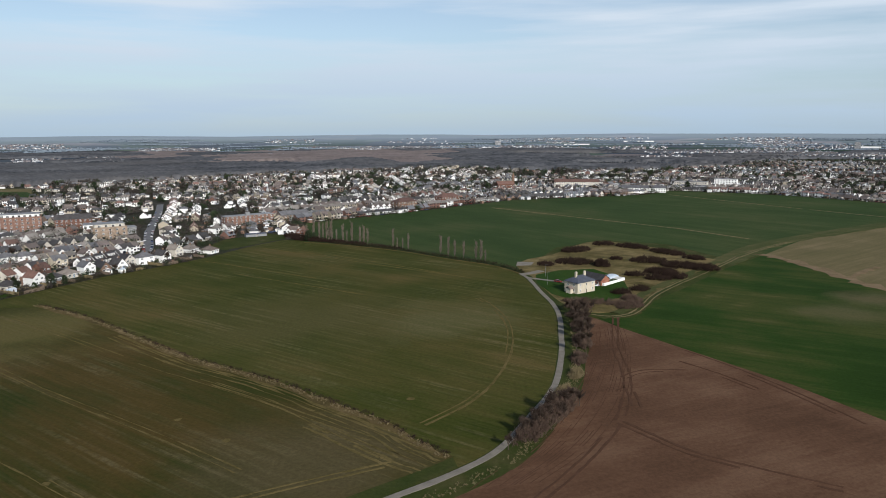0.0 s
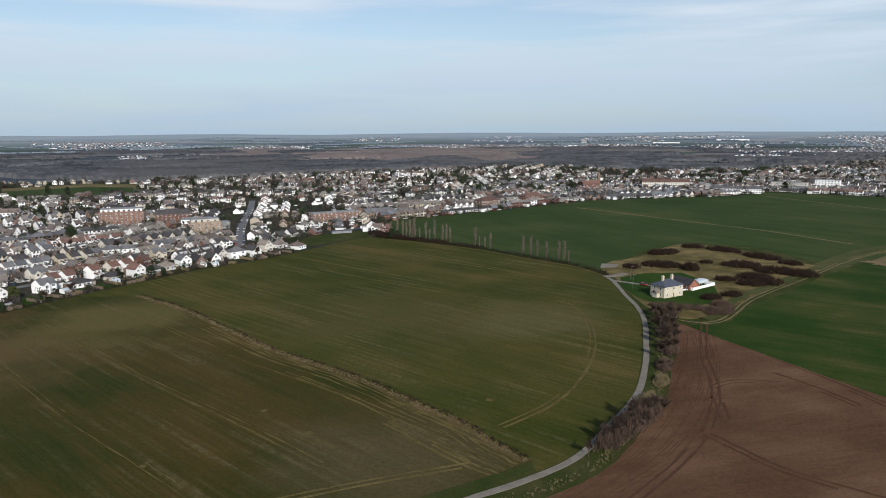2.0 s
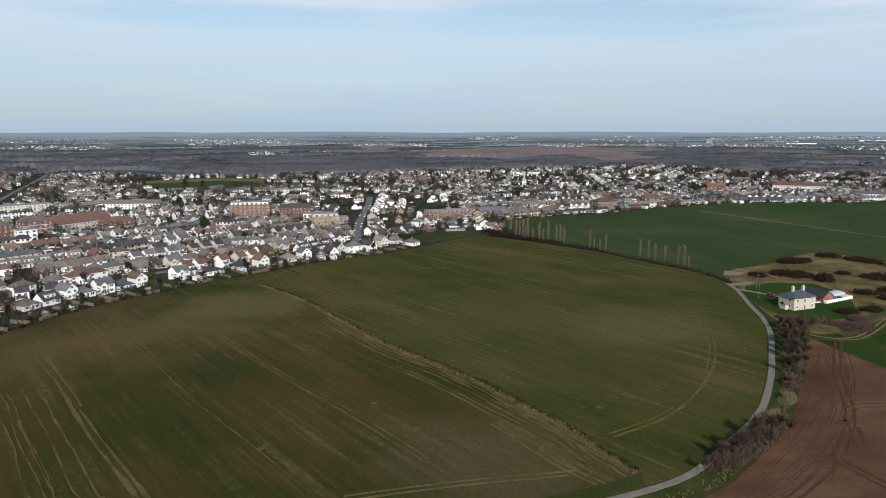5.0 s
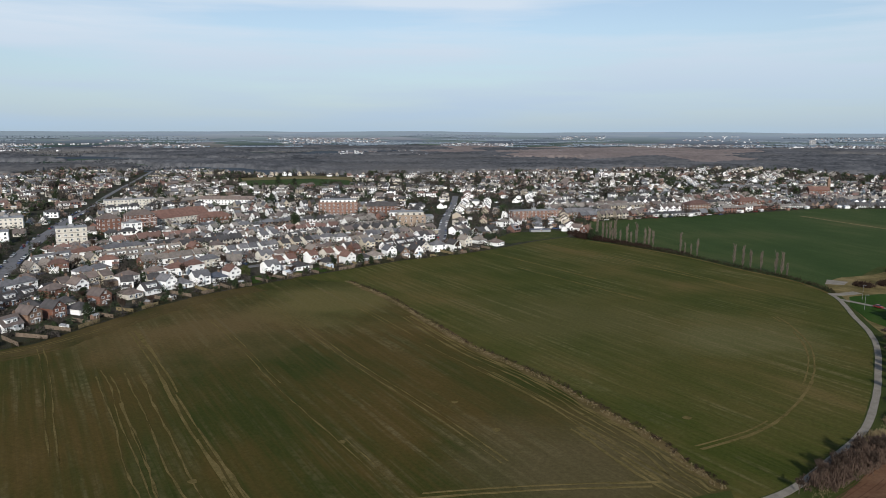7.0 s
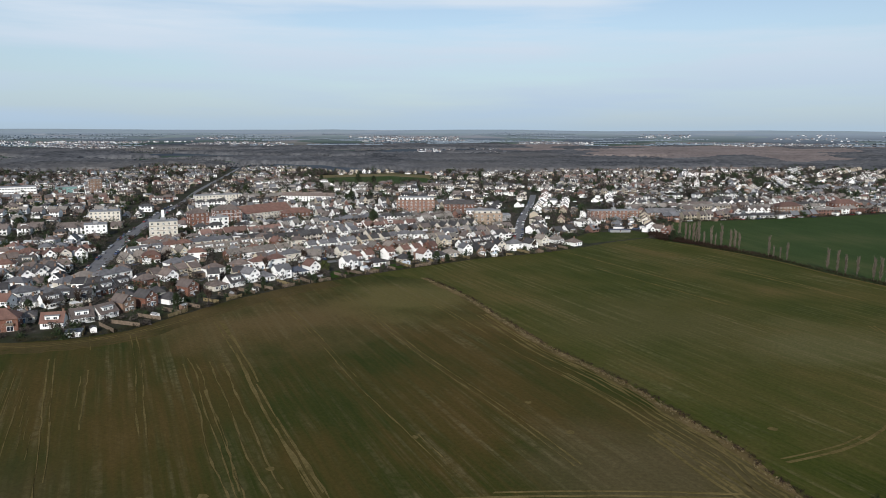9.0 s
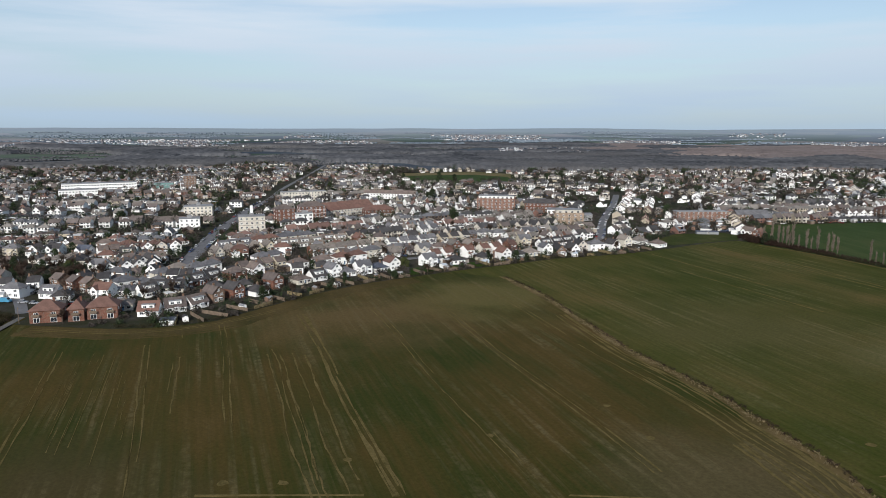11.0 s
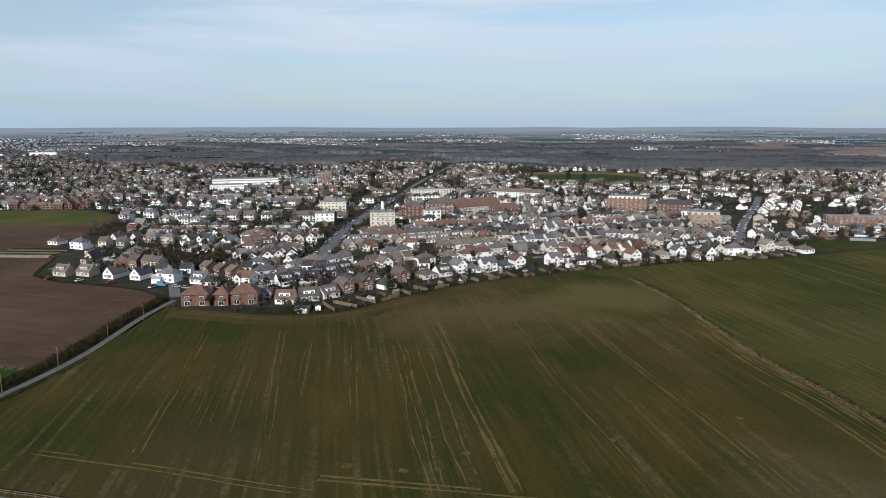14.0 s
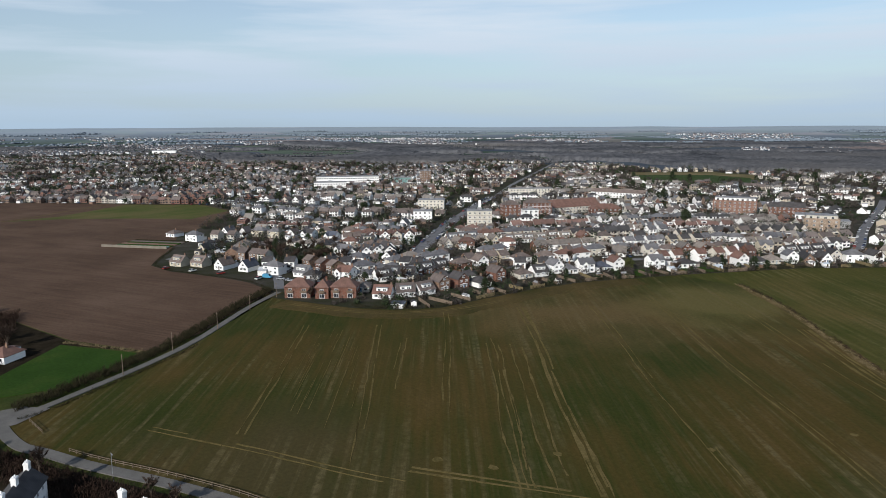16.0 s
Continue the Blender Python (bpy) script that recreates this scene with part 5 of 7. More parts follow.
def town_plots():
    """House plots along the edges of the town, then in districts with streets of their own."""
    rng = random.Random(21)
    plots = []

    def attempt(x, y, turn, kind, wall, roof, slack=1.0):
        if not buildable(x, y) or near_line((x, y), TOWN_EDGE) < 21 or near_line((x, y), EAST_EDGE) < 10 or near_line((x, y), BROWN_W_EDGE[6:]) < 24:
            return False
        r = SIZES[kind]
        if not TAKEN.free(x, y, r * slack):
            return False
        TAKEN.take(x, y, r * slack)
        plots.append((x, y, turn, kind, wall, roof))
        return True

    def street_style(place=""):
        kind = rng.choices(["semi", "terrace", "bungalow", "chalet", "gabled", "detached", "dormer"], [6, 8, 6, 2, 1, 3, 4])[0]
        tones = {"": [14, 3, 2, 2, 3], "outer": [10, 4, 2, 2, 3], "west": [9, 4, 3, 3, 3], "east": [13, 5, 2, 2, 3]}[place]
        covers = {"": [7, 4, 2, 4, 4], "outer": [6, 4, 1, 4, 4], "west": [7, 4, 2, 5, 1], "east": [5, 5, 2, 3, 4]}[place]
        return kind, rng.choices(["white", "cream", "brick", "brown", "yellow"], tones)[0], rng.choices(["brown", "grey", "red", "dark", "buff"], covers)[0]

    while len(GROVES) < 105:
        a, r = radians(rng.uniform(-34, 88)), math.sqrt(rng.uniform(370 ** 2, 1500 ** 2))
        x, y, q = -math.sin(a) * r, math.cos(a) * r, rng.uniform(6, 14) * (1 + r / 2000)
        if buildable(x, y) and near_line((x, y), TOWN_EDGE) > 60 and near_line((x, y), EAST_EDGE) > 50 and TAKEN.free(x, y, q * 0.7):
            TAKEN.take(x, y, q)
            GROVES.append((x, y, q))
    for edge, offs in ((smooth(TOWN_EDGE[2:15], 3), (66, 86, 126, 146, 186)), (smooth(EAST_EDGE, 3), (12, 34, 70, 92)), (smooth(BROWN_W_EDGE[1:5], 3), (12, 34, 66, 88, 120)), (smooth(BROWN_W_EDGE[8:], 3), (46, 64, 100))):
        for k, o in enumerate(offs):
            line = offset(edge, o)
            place = "east" if edge[-1][0] > 300 else ""
            style, run = street_style(place), 0
            step = 3.0
            for x, y, h in along(line, step):
                if run <= 0:
                    style, run = street_style(place), rng.randint(2, 7)
                kind, wall, roof = style
                if edge[0][0] < -700 and rng.random() < 0.75:
                    kind, wall, roof = rng.choice(["gabled", "detached"]), rng.choice(["brick", "brown", "brick", "cream"]), rng.choice(["brown", "dark", "brown", "red"])
                elif rng.random() < 0.25:
                    wall = rng.choice(["white", "white", "brick", "cream"])
                if attempt(x + rng.uniform(-1, 1), y + rng.uniform(-1, 1), math.degrees(h) + (180 if k % 2 else 0) + rng.uniform(-3, 3), kind, wall, roof):
                    run -= 1
    seeds = [(-380, 330, 52), (-330, 460, 70), (-520, 320, 40), (-620, 300, 30), (-450, 560, 60), (-250, 720, 108), (-400, 760, 18), (-560, 700, 50), (-750, 600, 62), (-800, 330, 50),
             (-950, 500, 30), (-700, 1100, 40), (-420, 1150, 20), (-150, 850, 45), (-120, 1150, 100), (-250, 1350, 10), (120, 1100, 15), (60, 1350, 80), (330, 1150, -20), (480, 1000, -35),
             (350, 1450, 60), (700, 1100, -30), (650, 1500, 10), (-1150, 300, 70), (-1150, 800, 20), (-1400, 500, 50), (-950, 1150, 70), (-1700, 300, 20)]
    grid = {}
    for x in range(-2120, 1520, 40):
        for y in range(-120, 1960, 40):
            if math.hypot(x, y) > 2000 or not inside((x, y), TOWN):
                continue
            grid[(x, y)] = min(range(len(seeds)), key=lambda i: (seeds[i][0] - x) ** 2 + (seeds[i][1] - y) ** 2)
    for i, (sx, sy, ang) in enumerate(seeds):
        c, sn = math.cos(radians(ang)), math.sin(radians(ang))
        place = "west" if sx < -640 and sy < -0.85 * sx else "east" if sx > -160 else "outer" if math.hypot(sx, sy) > 850 else ""
        for row in range(-16, 17):
            v = (row // 2) * 70 + (row % 2) * 24 + rng.uniform(-1, 1)
            style, run = street_style(place), 0
            u = -480.0 + rng.uniform(0, 8)
            while u < 480:
                x, y = sx + c * u - sn * v, sy + sn * u + c * v
                key = (int(round(x / 40)) * 40, int(round(y / 40)) * 40)
                if run <= 0:
                    style, run = street_style(place), rng.randint(4, 11)
                kind, wall, roof = style
                u += SIZES[kind] * 1.95 + (rng.choice([0, 0, 0, 0, 3]) if kind == "terrace" else rng.choice([0, 0.5, 1.5, 3, 7]))
                if grid.get(key) != i:
                    continue
                if abs(u % 150) < 12:
                    continue
                if rng.random() < 0.13:
                    continue
                if rng.random() < 0.25:
                    wall = street_style(place)[1]
                if attempt(x, y, ang + (180 if row % 2 else 0) + rng.uniform(-2, 2), kind, wall, roof, 1.05):
                    run -= 1
    for _ in range(1500):
        a, r = radians(rng.uniform(-36, 88)), math.sqrt(rng.uniform(330 ** 2, 1500 ** 2))
        x, y = -math.sin(a) * r, math.cos(a) * r
        i = grid.get((int(round(x / 40)) * 40, int(round(y / 40)) * 40))
        if i is not None:
            kind, wall, roof = street_style()
            attempt(x, y, seeds[i][2] + rng.choice([0, 90, 180]), rng.choice(["bungalow", "semi", "dormer"]), wall, roof, 1.15)
    return plots


PLOTS = town_plots()
PLOTS.sort(key=lambda p: math.hypot(p[0] + 60, p[1] - 20))
NEAR = 165
for x, y, turn, kind, wall, roof in PLOTS[:NEAR]:
    place_house(kind, wall, roof, x, y, turn)


# ---- the rest of the town, too many to count ----
def simple_house(kind, extra=0, windows=True):
    """Walls, roof, chimney and windows of a house as lists of faces: slot 0 walls, 1 roof, 2 glass, 3 pale trim."""
    w, d, e, h, form = KINDS[kind]
    s = Shape()
    a, b = w / 2 + 0.4, d / 2 + 0.4
    if form == "hip":
        s.box(-w / 2, w / 2, -d / 2, d / 2, -0.4, e)
        r = a - b
        if r > 0:
            s.add([(-a, -b, e), (a, -b, e), (a, b, e), (-a, b, e), (-r, 0, e + h), (r, 0, e + h)], [(0, 1, 5, 4), (1, 2, 5), (2, 3, 4, 5), (3, 0, 4)], 1)
        else:
            s.add([(-a, -b, e), (a, -b, e), (a, b, e), (-a, b, e), (0, r, e + h), (0, -r, e + h)], [(0, 1, 4), (1, 2, 5, 4), (2, 3, 5), (3, 0, 4, 5)], 1)
    else:
        ridge = [(-w / 2, 0, e + h - 0.05), (w / 2, 0, e + h - 0.05)] if form == "x" else [(0, -d / 2, e + h - 0.05), (0, d / 2, e + h - 0.05)]
        ends = [(0, 1, 5, 4), (2, 3, 7, 6), (1, 2, 6, 9, 5), (3, 0, 4, 8, 7)] if form == "x" else [(0, 1, 5, 8, 4), (2, 3, 7, 9, 6), (1, 2, 6, 5), (3, 0, 4, 7)]
        s.add([(-w / 2, -d / 2, -.4), (w / 2, -d / 2, -.4), (w / 2, d / 2, -.4), (-w / 2, d / 2, -.4), (-w / 2, -d / 2, e), (w / 2, -d / 2, e), (w / 2, d / 2, e), (-w / 2, d / 2, e)] + ridge, ends, 0)
        low = e - 0.4 * h / ((d if form == "x" else w) / 2)
        q = 0.02 if kind == "terrace" else 0.4
        if form == "x":
            a = w / 2 + q
            top = [(-a, -b, low), (a, -b, low), (a, 0, e + h), (-a, 0, e + h), (a, b, low), (-a, b, low)]
        else:
            top = [(a, -b, low), (a, b, low), (0, b, e + h), (0, -b, e + h), (-a, b, low), (-a, -b, low)]
        under = [(x, y, z - 0.16) for x, y, z in top]
        s.add(top + under, [(0, 1, 2, 3), (3, 2, 4, 5), (9, 8, 7, 6), (11, 10, 8, 9), (0, 6, 7, 1), (1, 7, 8, 2), (2, 8, 10, 4), (4, 10, 11, 5), (5, 11, 9, 3), (3, 9, 6, 0)], 1)
    s.box(w * 0.3, w * 0.3 + 0.8, -0.3, 0.3, e + h * 0.3, e + h + 0.9, 1)
    if extra == 1:  # a flat-roofed addition behind, with a pale rim
        s.box(-w * 0.45, w * 0.1, d / 2, d / 2 + 3.0, -0.3, 2.6)
        s.box(-w * 0.47, w * 0.12, d / 2, d / 2 + 3.2, 2.6, 2.8, 3)
    elif extra == 2 and form != "y":  # a box dormer to the garden
        s.box(-w * 0.32, w * 0.18, d * 0.12, d * 0.42, e + 0.2, e + h * 0.8)
        s.box(-w * 0.34, w * 0.20, d * 0.10, d * 0.44, e + h * 0.8, e + h * 0.8 + 0.15, 3)
        s.add([(-w * 0.24, d * 0.42 + 0.04, e + 0.6), (w * 0.10, d * 0.42 + 0.04, e + 0.6), (w * 0.10, d * 0.42 + 0.04, e + h * 0.68), (-w * 0.24, d * 0.42 + 0.04, e + h * 0.68)], [(3, 2, 1, 0)], 2)
    elif extra == 3:  # a gabled bay to the street
        s.box(-w * 0.42, -w * 0.10, -d / 2 - 0.8, -d / 2, -0.3, e - 0.3)
        s.add([(-w * 0.45, -d / 2 - 1.0, e - 0.3), (-w * 0.07, -d / 2 - 1.0, e - 0.3), (-w * 0.26, -d / 2 - 1.0, e + 1.0), (-w * 0.45, 0, e - 0.3), (-w * 0.07, 0, e - 0.3), (-w * 0.26, 0, e + 1.0)], [(0, 1, 2), (1, 4, 5, 2), (0, 2, 5, 3)], 1)
    if windows:
        for k in range(2 if e > 4 else 1):
            for x, q in ((-w * 0.28, 1.0), (w * 0.28, 0.9)) + (((0.0, 0.45),) if w > 7 else ()):
                z0, z1 = 0.8 + 2.5 * k, 2.15 + 2.4 * k
                for y, f in ((-d / 2 - 0.03 - (0.8 if extra == 3 and x < 0 else 0), (0, 1, 2, 3)), (d / 2 + 0.03, (3, 2, 1, 0))):
                    s.add([(x - q, y, z0), (x + q, y, z0), (x + q, y, z1), (x - q, y, z1)], [f], 2)
    return s


def town_stuff(name, plots, label, rng, finishes=True):
    """Many small houses in one mesh, each with the walls and roof of its plot."""
    shapes = {(k, n): simple_house(k, n, finishes) for k in KINDS for n in range(4)}
    wall_names, roof_names = list(FAR_WALLS), list(FAR_ROOFS)
    mats = [M_GLASS, M_RENDER] + ([FAR_WALLS[k] for k in wall_names] + [FAR_ROOFS[k] for k in roof_names] if finishes else [M_WALLS_HILL, M_ROOFS_HILL])
    out = Shape()
    for x, y, turn, kind, wall, roof in plots:
        s = shapes[(kind, rng.choice([0, 0, 1, 2, 3]) if finishes else 0)]
        k = len(out.v)
        z = rise(x, y)
        g = rng.uniform(0.88, 1.06) * (0.9 if x * x + y * y > 700000 else 1.0)
        up = g * rng.uniform(0.92, 1.10)
        c, sn = math.cos(radians(turn)) * g, math.sin(radians(turn)) * g
        out.v.extend([(x + c * a - sn * b, y + sn * a + c * b, z + q * up) for a, b, q in s.v])
        out.f.extend([tuple(i + k for i in fc) for fc in s.f])
        slot = {0: 2 + wall_names.index(wall), 1: 7 + roof_names.index(roof), 2: 0, 3: 1} if finishes else {0: 2, 1: 3, 2: 0, 3: 1}
        out.m.extend([slot[i] for i in s.m])
    return solo(name, out, mats, label, "houses", kind="stuff")


rng = random.Random(5)
west = [p for p in PLOTS[NEAR:] if p[0] < -640 and p[1] < -0.85 * p[0]]
outer = [p for p in PLOTS[NEAR:] if p not in west and math.hypot(p[0], p[1]) > 850]
town_stuff("town_houses", outer, "rows of pale, grey and brick houses towards the woods", rng)
town_stuff("town_houses", [p for p in PLOTS[NEAR:] if p not in west and p not in outer], "rows of white and brick houses with tiled roofs", rng)
town_stuff("town_houses", west, "rows of red and brown brick houses beyond the western fields", rng)


def outbuildings():
    """Garages, sheds and lean-tos behind the houses, and cars standing before them."""
    rng = random.Random(77)
    sheds, cars = Shape(), Shape()

    def placed(target, other, x, y, turn):
        c, sn = math.cos(turn), math.sin(turn)
        z = rise(x, y)
        other.v = [(x + c * a - sn * b, y + sn * a + c * b, z + q) for a, b, q in other.v]
        target.add(other.v, other.f)
        target.m[-len(other.m):] = other.m

    for x, y, turn, kind, wall, roof in PLOTS:
        if math.hypot(x, y) > 1250:
            continue
        w, d = KINDS[kind][0], KINDS[kind][1]
        a = radians(turn)
        for _ in range(rng.choice([1, 1, 2])):
            u, v = rng.uniform(-w * 0.5, w * 0.5), (d / 2 + rng.choice([1.8, 5, 8, 11])) * rng.choice([1, 1, -1])
            px, py = x + math.cos(a) * u - math.sin(a) * v, y + math.sin(a) * u + math.cos(a) * v
            if not buildable(px, py) or near_line((px, py), TOWN_EDGE) < 12:
                continue
            p, q, h = rng.uniform(1.3, 2.6), rng.uniform(1.2, 3.2), rng.uniform(2.0, 2.7)
            b = Shape()
            b.box(-p, p, -q, q, -0.3, h, 0)
            b.add([(-p - .15, -q - .15, h), (p + .15, -q - .15, h), (p + .15, q + .15, h), (-p - .15, q + .15, h), (-p - .15, 0, h + p * 0.35), (p + .15, 0, h + p * 0.35)], [(0, 1, 5, 4), (2, 3, 4, 5), (1, 2, 5), (3, 0, 4), (3, 2, 1, 0)], 1)
            placed(sheds, b, px, py, a)
        if rng.random() < 0.75:
            v = -(d / 2 + rng.uniform(4, 8)) * rng.choice([1, 1, -1])
            px, py = x - math.sin(a) * v, y + math.cos(a) * v
            if buildable(px, py) and near_line((px, py), TOWN_EDGE) > 15:
                b = Shape()
                b.box(-2.1, 2.1, -0.85, 0.85, 0.3, 0.9, 0)
                b.add([(-1.9, -.8, .9), (1.0, -.8, .9), (1.0, .8, .9), (-1.9, .8, .9), (-1.4, -.65, 1.45), (0.3, -.65, 1.45), (0.3, .65, 1.45), (-1.4, .65, 1.45)], [(0, 1, 5, 4), (1, 2, 6, 5), (2, 3, 7, 6), (3, 0, 4, 7)], 1)
                b.add([(-1.4, -.65, 1.46), (0.3, -.65, 1.46), (0.3, .65, 1.46), (-1.4, .65, 1.46)], [(0, 1, 2, 3)], 0)
                for wx in (-1.3, 1.3):
                    b.box(wx - 0.3, wx + 0.3, -0.87, 0.87, 0.02, 0.6, 2)
                placed(cars, b, px, py, a + rng.choice([0, 1.5708]))
    solo("outbuildings", sheds, [M_SHED_WALL, M_SHED_ROOF], "garden sheds, garages and lean-tos behind the houses", "sheds", kind="stuff")
    solo("street_cars", cars, [M_CARS_FAR, M_GLASS, M_RUBBER], "parked cars before the houses", "cars", kind="stuff")


outbuildings()


def far_plots():
    """Suburbs and villages beyond the woods, in bands along the slopes."""
    out = []
    # directions in degrees from north by west, distances, number of houses, how much they gather
    bands = ((-9, 24, 3080, 3420, 900, 0.10), (-9, 24, 3700, 4300, 130, 0.25), (-38, -8, 2250, 3000, 1300, 0.0), (-38, -8, 3000, 4300, 900, 0.12),
             (23, 48, 2980, 3900, 520, 0.15), (24, 31, 2050, 2500, 150, -0.1), (46, 74, 2750, 3500, 800, 0.05), (72, 92, 2150, 2900, 700, -0.05), (70, 92, 2900, 3800, 260, 0.15))
    for a0, a1, lo, hi, n, gather in bands:
        made = tries = 0
        while made < n and tries < 20 * n:
            tries += 1
            a, r = radians(rng.uniform(a0, a1)), rng.uniform(lo, hi)
            x, y = -math.sin(a) * r, math.cos(a) * r
            if noise.noise(Vector((x * 0.0035, y * 0.0035, 5.5))) < gather:
                continue
            made += 1
            ang = 180 * noise.noise(Vector((x * 0.001, y * 0.001, 1.5)))
            out.append((x, y, ang + rng.choice([0, 90, 180]), rng.choice(["semi", "semi", "gabled", "detached", "bungalow", "terrace"]), "", ""))
    return out


town_stuff("far_suburbs", far_plots(), "distant suburbs of small white and brown houses", rng, False)


# ---- trees, scrub and hedges ----
def bare_crown(s, rng, height, trunk, twigs, half):
    """A short trunk, limbs that fan upwards and fork, and a haze of thin twigs through the crown."""
    s.tube((0, 0, -0.3), (0.1, 0.05, height * 0.30), trunk, trunk * 0.75, 7, 0)
    tips = []
    for i in range(9):
        w = 6.283 * i / 9 + rng.uniform(-0.3, 0.3)
        lean = rng.uniform(0.12, 0.62)
        a = Vector((0.1, 0.05, height * rng.uniform(0.18, 0.32)))
        d = Vector((math.cos(w) * lean, math.sin(w) * lean, 1)).normalized()
        b = a + d * height * rng.uniform(0.30, 0.46)
        s.tube(a, b, trunk * 0.5, trunk * 0.22, 5, 0)
        for _ in range(4):
            v = rng.uniform(0, 6.283)
            d2 = (d + Vector((math.cos(v), math.sin(v), rng.uniform(-0.1, 0.5))) * 0.55).normalized()
            p = a.lerp(b, rng.uniform(0.45, 1.0))
            q = p + d2 * height * rng.uniform(0.14, 0.26)
            s.tube(p, q, trunk * 0.2, trunk * 0.07, 3, 0)
            tips.append((p, q, d2))
    for _ in range(twigs):
        a, b, d = rng.choice(tips)
        p = a.lerp(b, rng.uniform(0.1, 1.05))
        e = (d * 0.8 + Vector((rng.gauss(0, 1), rng.gauss(0, 1), rng.gauss(0.25, 0.7))) * 0.6).normalized()
        q = p + e * rng.uniform(0.05, 0.15) * height
        o = e.cross(Vector((rng.uniform(-1, 1), rng.uniform(-1, 1), rng.uniform(-1, 1)))).normalized() * half
        s.add([tuple(p - o), tuple(p + o), tuple(q)], [(0, 1, 2)], 1)


def split_tree(name, s, mats, label, category, group, m):
    """A thing with trunk-and-limbs and crown as parts, out of a shape with two slots."""
    t = thing(name, label, category, group, m)
    for slot, pname in ((0, "trunk"), (1, "crown")):
        keep = [f for f, k in zip(s.f, s.m) if k == slot]
        used = sorted({i for f in keep for i in f})
        back = {i: j for j, i in enumerate(used)}
        q = Shape()
        q.add([s.v[i] for i in used], [tuple(back[i] for i in f) for f in keep])
        part(pname, q, mats[slot], t)
    return t


def bare_tree(seed, height, label="leafless winter tree with a grey-brown twiggy crown"):
    rng = random.Random(seed)
    s = Shape()
    bare_crown(s, rng, height, height * 0.020, 1200, 0.080)
    return split_tree("bare_tree", s, [M_BARK, M_TWIG], label, "tree", "bare trees", None)


def evergreen(seed, height, width, mat, label):
    rng = random.Random(seed)
    s = Shape()
    s.tube((0, 0, -0.3), (0, 0, height * 0.8), width * 0.06, 0.05, 7, 0)
    for i in range(5):
        w, z = rng.uniform(0, 6.28), height * rng.uniform(0.2, 0.6)
        s.tube((0, 0, z), (math.cos(w) * width * 0.3, math.sin(w) * width * 0.3, z + height * 0.15), 0.09, 0.03, 4, 0)
    for _ in range(230):
        z = rng.random() ** 0.8
        reach = width / 2 * math.sin(math.pi * min(0.97, 0.16 + z * 0.82)) ** 0.7
        w, q = rng.uniform(0, 6.283), rng.random() ** 0.4
        s.tuft((math.cos(w) * reach * q, math.sin(w) * reach * q, height * (0.10 + z * 0.86)), width * rng.uniform(0.06, 0.13), rng, 9, 1, width * 0.07)
    return split_tree("evergreen_tree", s, [M_BARK, mat], label, "tree", "evergreen trees", None)


def poplar(seed, height):
    rng = random.Random(seed)
    s = Shape()
    s.tube((0, 0, -0.3), (0.1, 0, height * 0.96), 0.22, 0.03, 6, 0)
    for i in range(70):
        z = height * rng.uniform(0.07, 0.90)
        w = rng.uniform(0, 6.283)
        n = height * rng.uniform(0.12, 0.22)
        k = rng.uniform(0.14, 0.46)
        a = Vector((0, 0, z))
        b = a + Vector((math.cos(w) * k, math.sin(w) * k, 1)).normalized() * n
        s.tube(a, b, 0.06, 0.02, 3, 0)
        for _ in range(15):
            p = a.lerp(b, rng.uniform(0.2, 1))
            q = p + Vector((math.cos(w) * rng.uniform(-.1, .5), math.sin(w) * rng.uniform(-.1, .5), rng.uniform(0.6, 1.4))) * 0.9
            o = Vector((rng.uniform(-1, 1), rng.uniform(-1, 1), 0)).normalized() * 0.115
            s.add([tuple(p - o), tuple(p + o), tuple(q + o * 0.5), tuple(q - o * 0.5)], [(0, 1, 2, 3)], 1)
    return split_tree("poplar", s, [M_BARK, M_TWIG_POPLAR], "tall bare Lombardy poplar beside the track", "tree", "poplars along the track", None)


POPLARS = [(-98, 522), (-93, 518), (-87, 514), (-83, 511), (-79, 509), (-74, 506), (-67, 503), (-61, 501), (-55, 497), (-36, 481), (-29, 476), (-25, 472), (-3, 453), (2, 448), (11.5, 438), (22, 429), (24.5, 427), (-104, 526), (-90, 516), (-85, 513), (-71, 505), (-58, 499), (-33, 479), (6, 444), (19, 432)]
popl = [poplar(61, 15.5), poplar(62, 13.0), poplar(63, 14.2)]
rng = random.Random(8)
for i, (x, y) in enumerate(POPLARS):
    k = (1.0, 0.92, 0.8, 1.05, 0.7, 0.95)[i % 6] * (0.82 if 9 <= i < 13 or i > 14 else 1.0)
    turn = rng.uniform(0, 360)
    if i < 3:
        popl[i].matrix_basis = pose(x + 1.5, y + 3.0, 0, 0, 0, turn)
    else:
        copy_thing(popl[i % 3], pose(x + 1.5, y + 3.0, 0, 0, 0, turn) @ Matrix.Scale(k, 4))

BARE = [bare_tree(71, 10.5), bare_tree(72, 12.0), bare_tree(73, 8.5), bare_tree(74, 9.5)]
GREEN = [evergreen(81, 9.0, 6.0, M_LEAF, "dark evergreen tree with a dense crown"), evergreen(82, 6.0, 4.5, M_LEAF, "dark evergreen garden tree"), evergreen(83, 7.0, 6.5, M_LEAF_LIGHT, "olive-green broad evergreen tree")]
FIRST = set()


def plant(t, x, y, k=1.0):
    turn = rng.uniform(0, 360)
    if t.name in FIRST:
        return copy_thing(t, pose(x, y, rise(x, y), 0, 0, turn) @ Matrix.Scale(k / t.scale.x, 4))
    m = pose(x, y, rise(x, y), 0, 0, turn) @ Matrix.Scale(k, 4)
    FIRST.add(t.name)
    t.matrix_basis = m
    return t


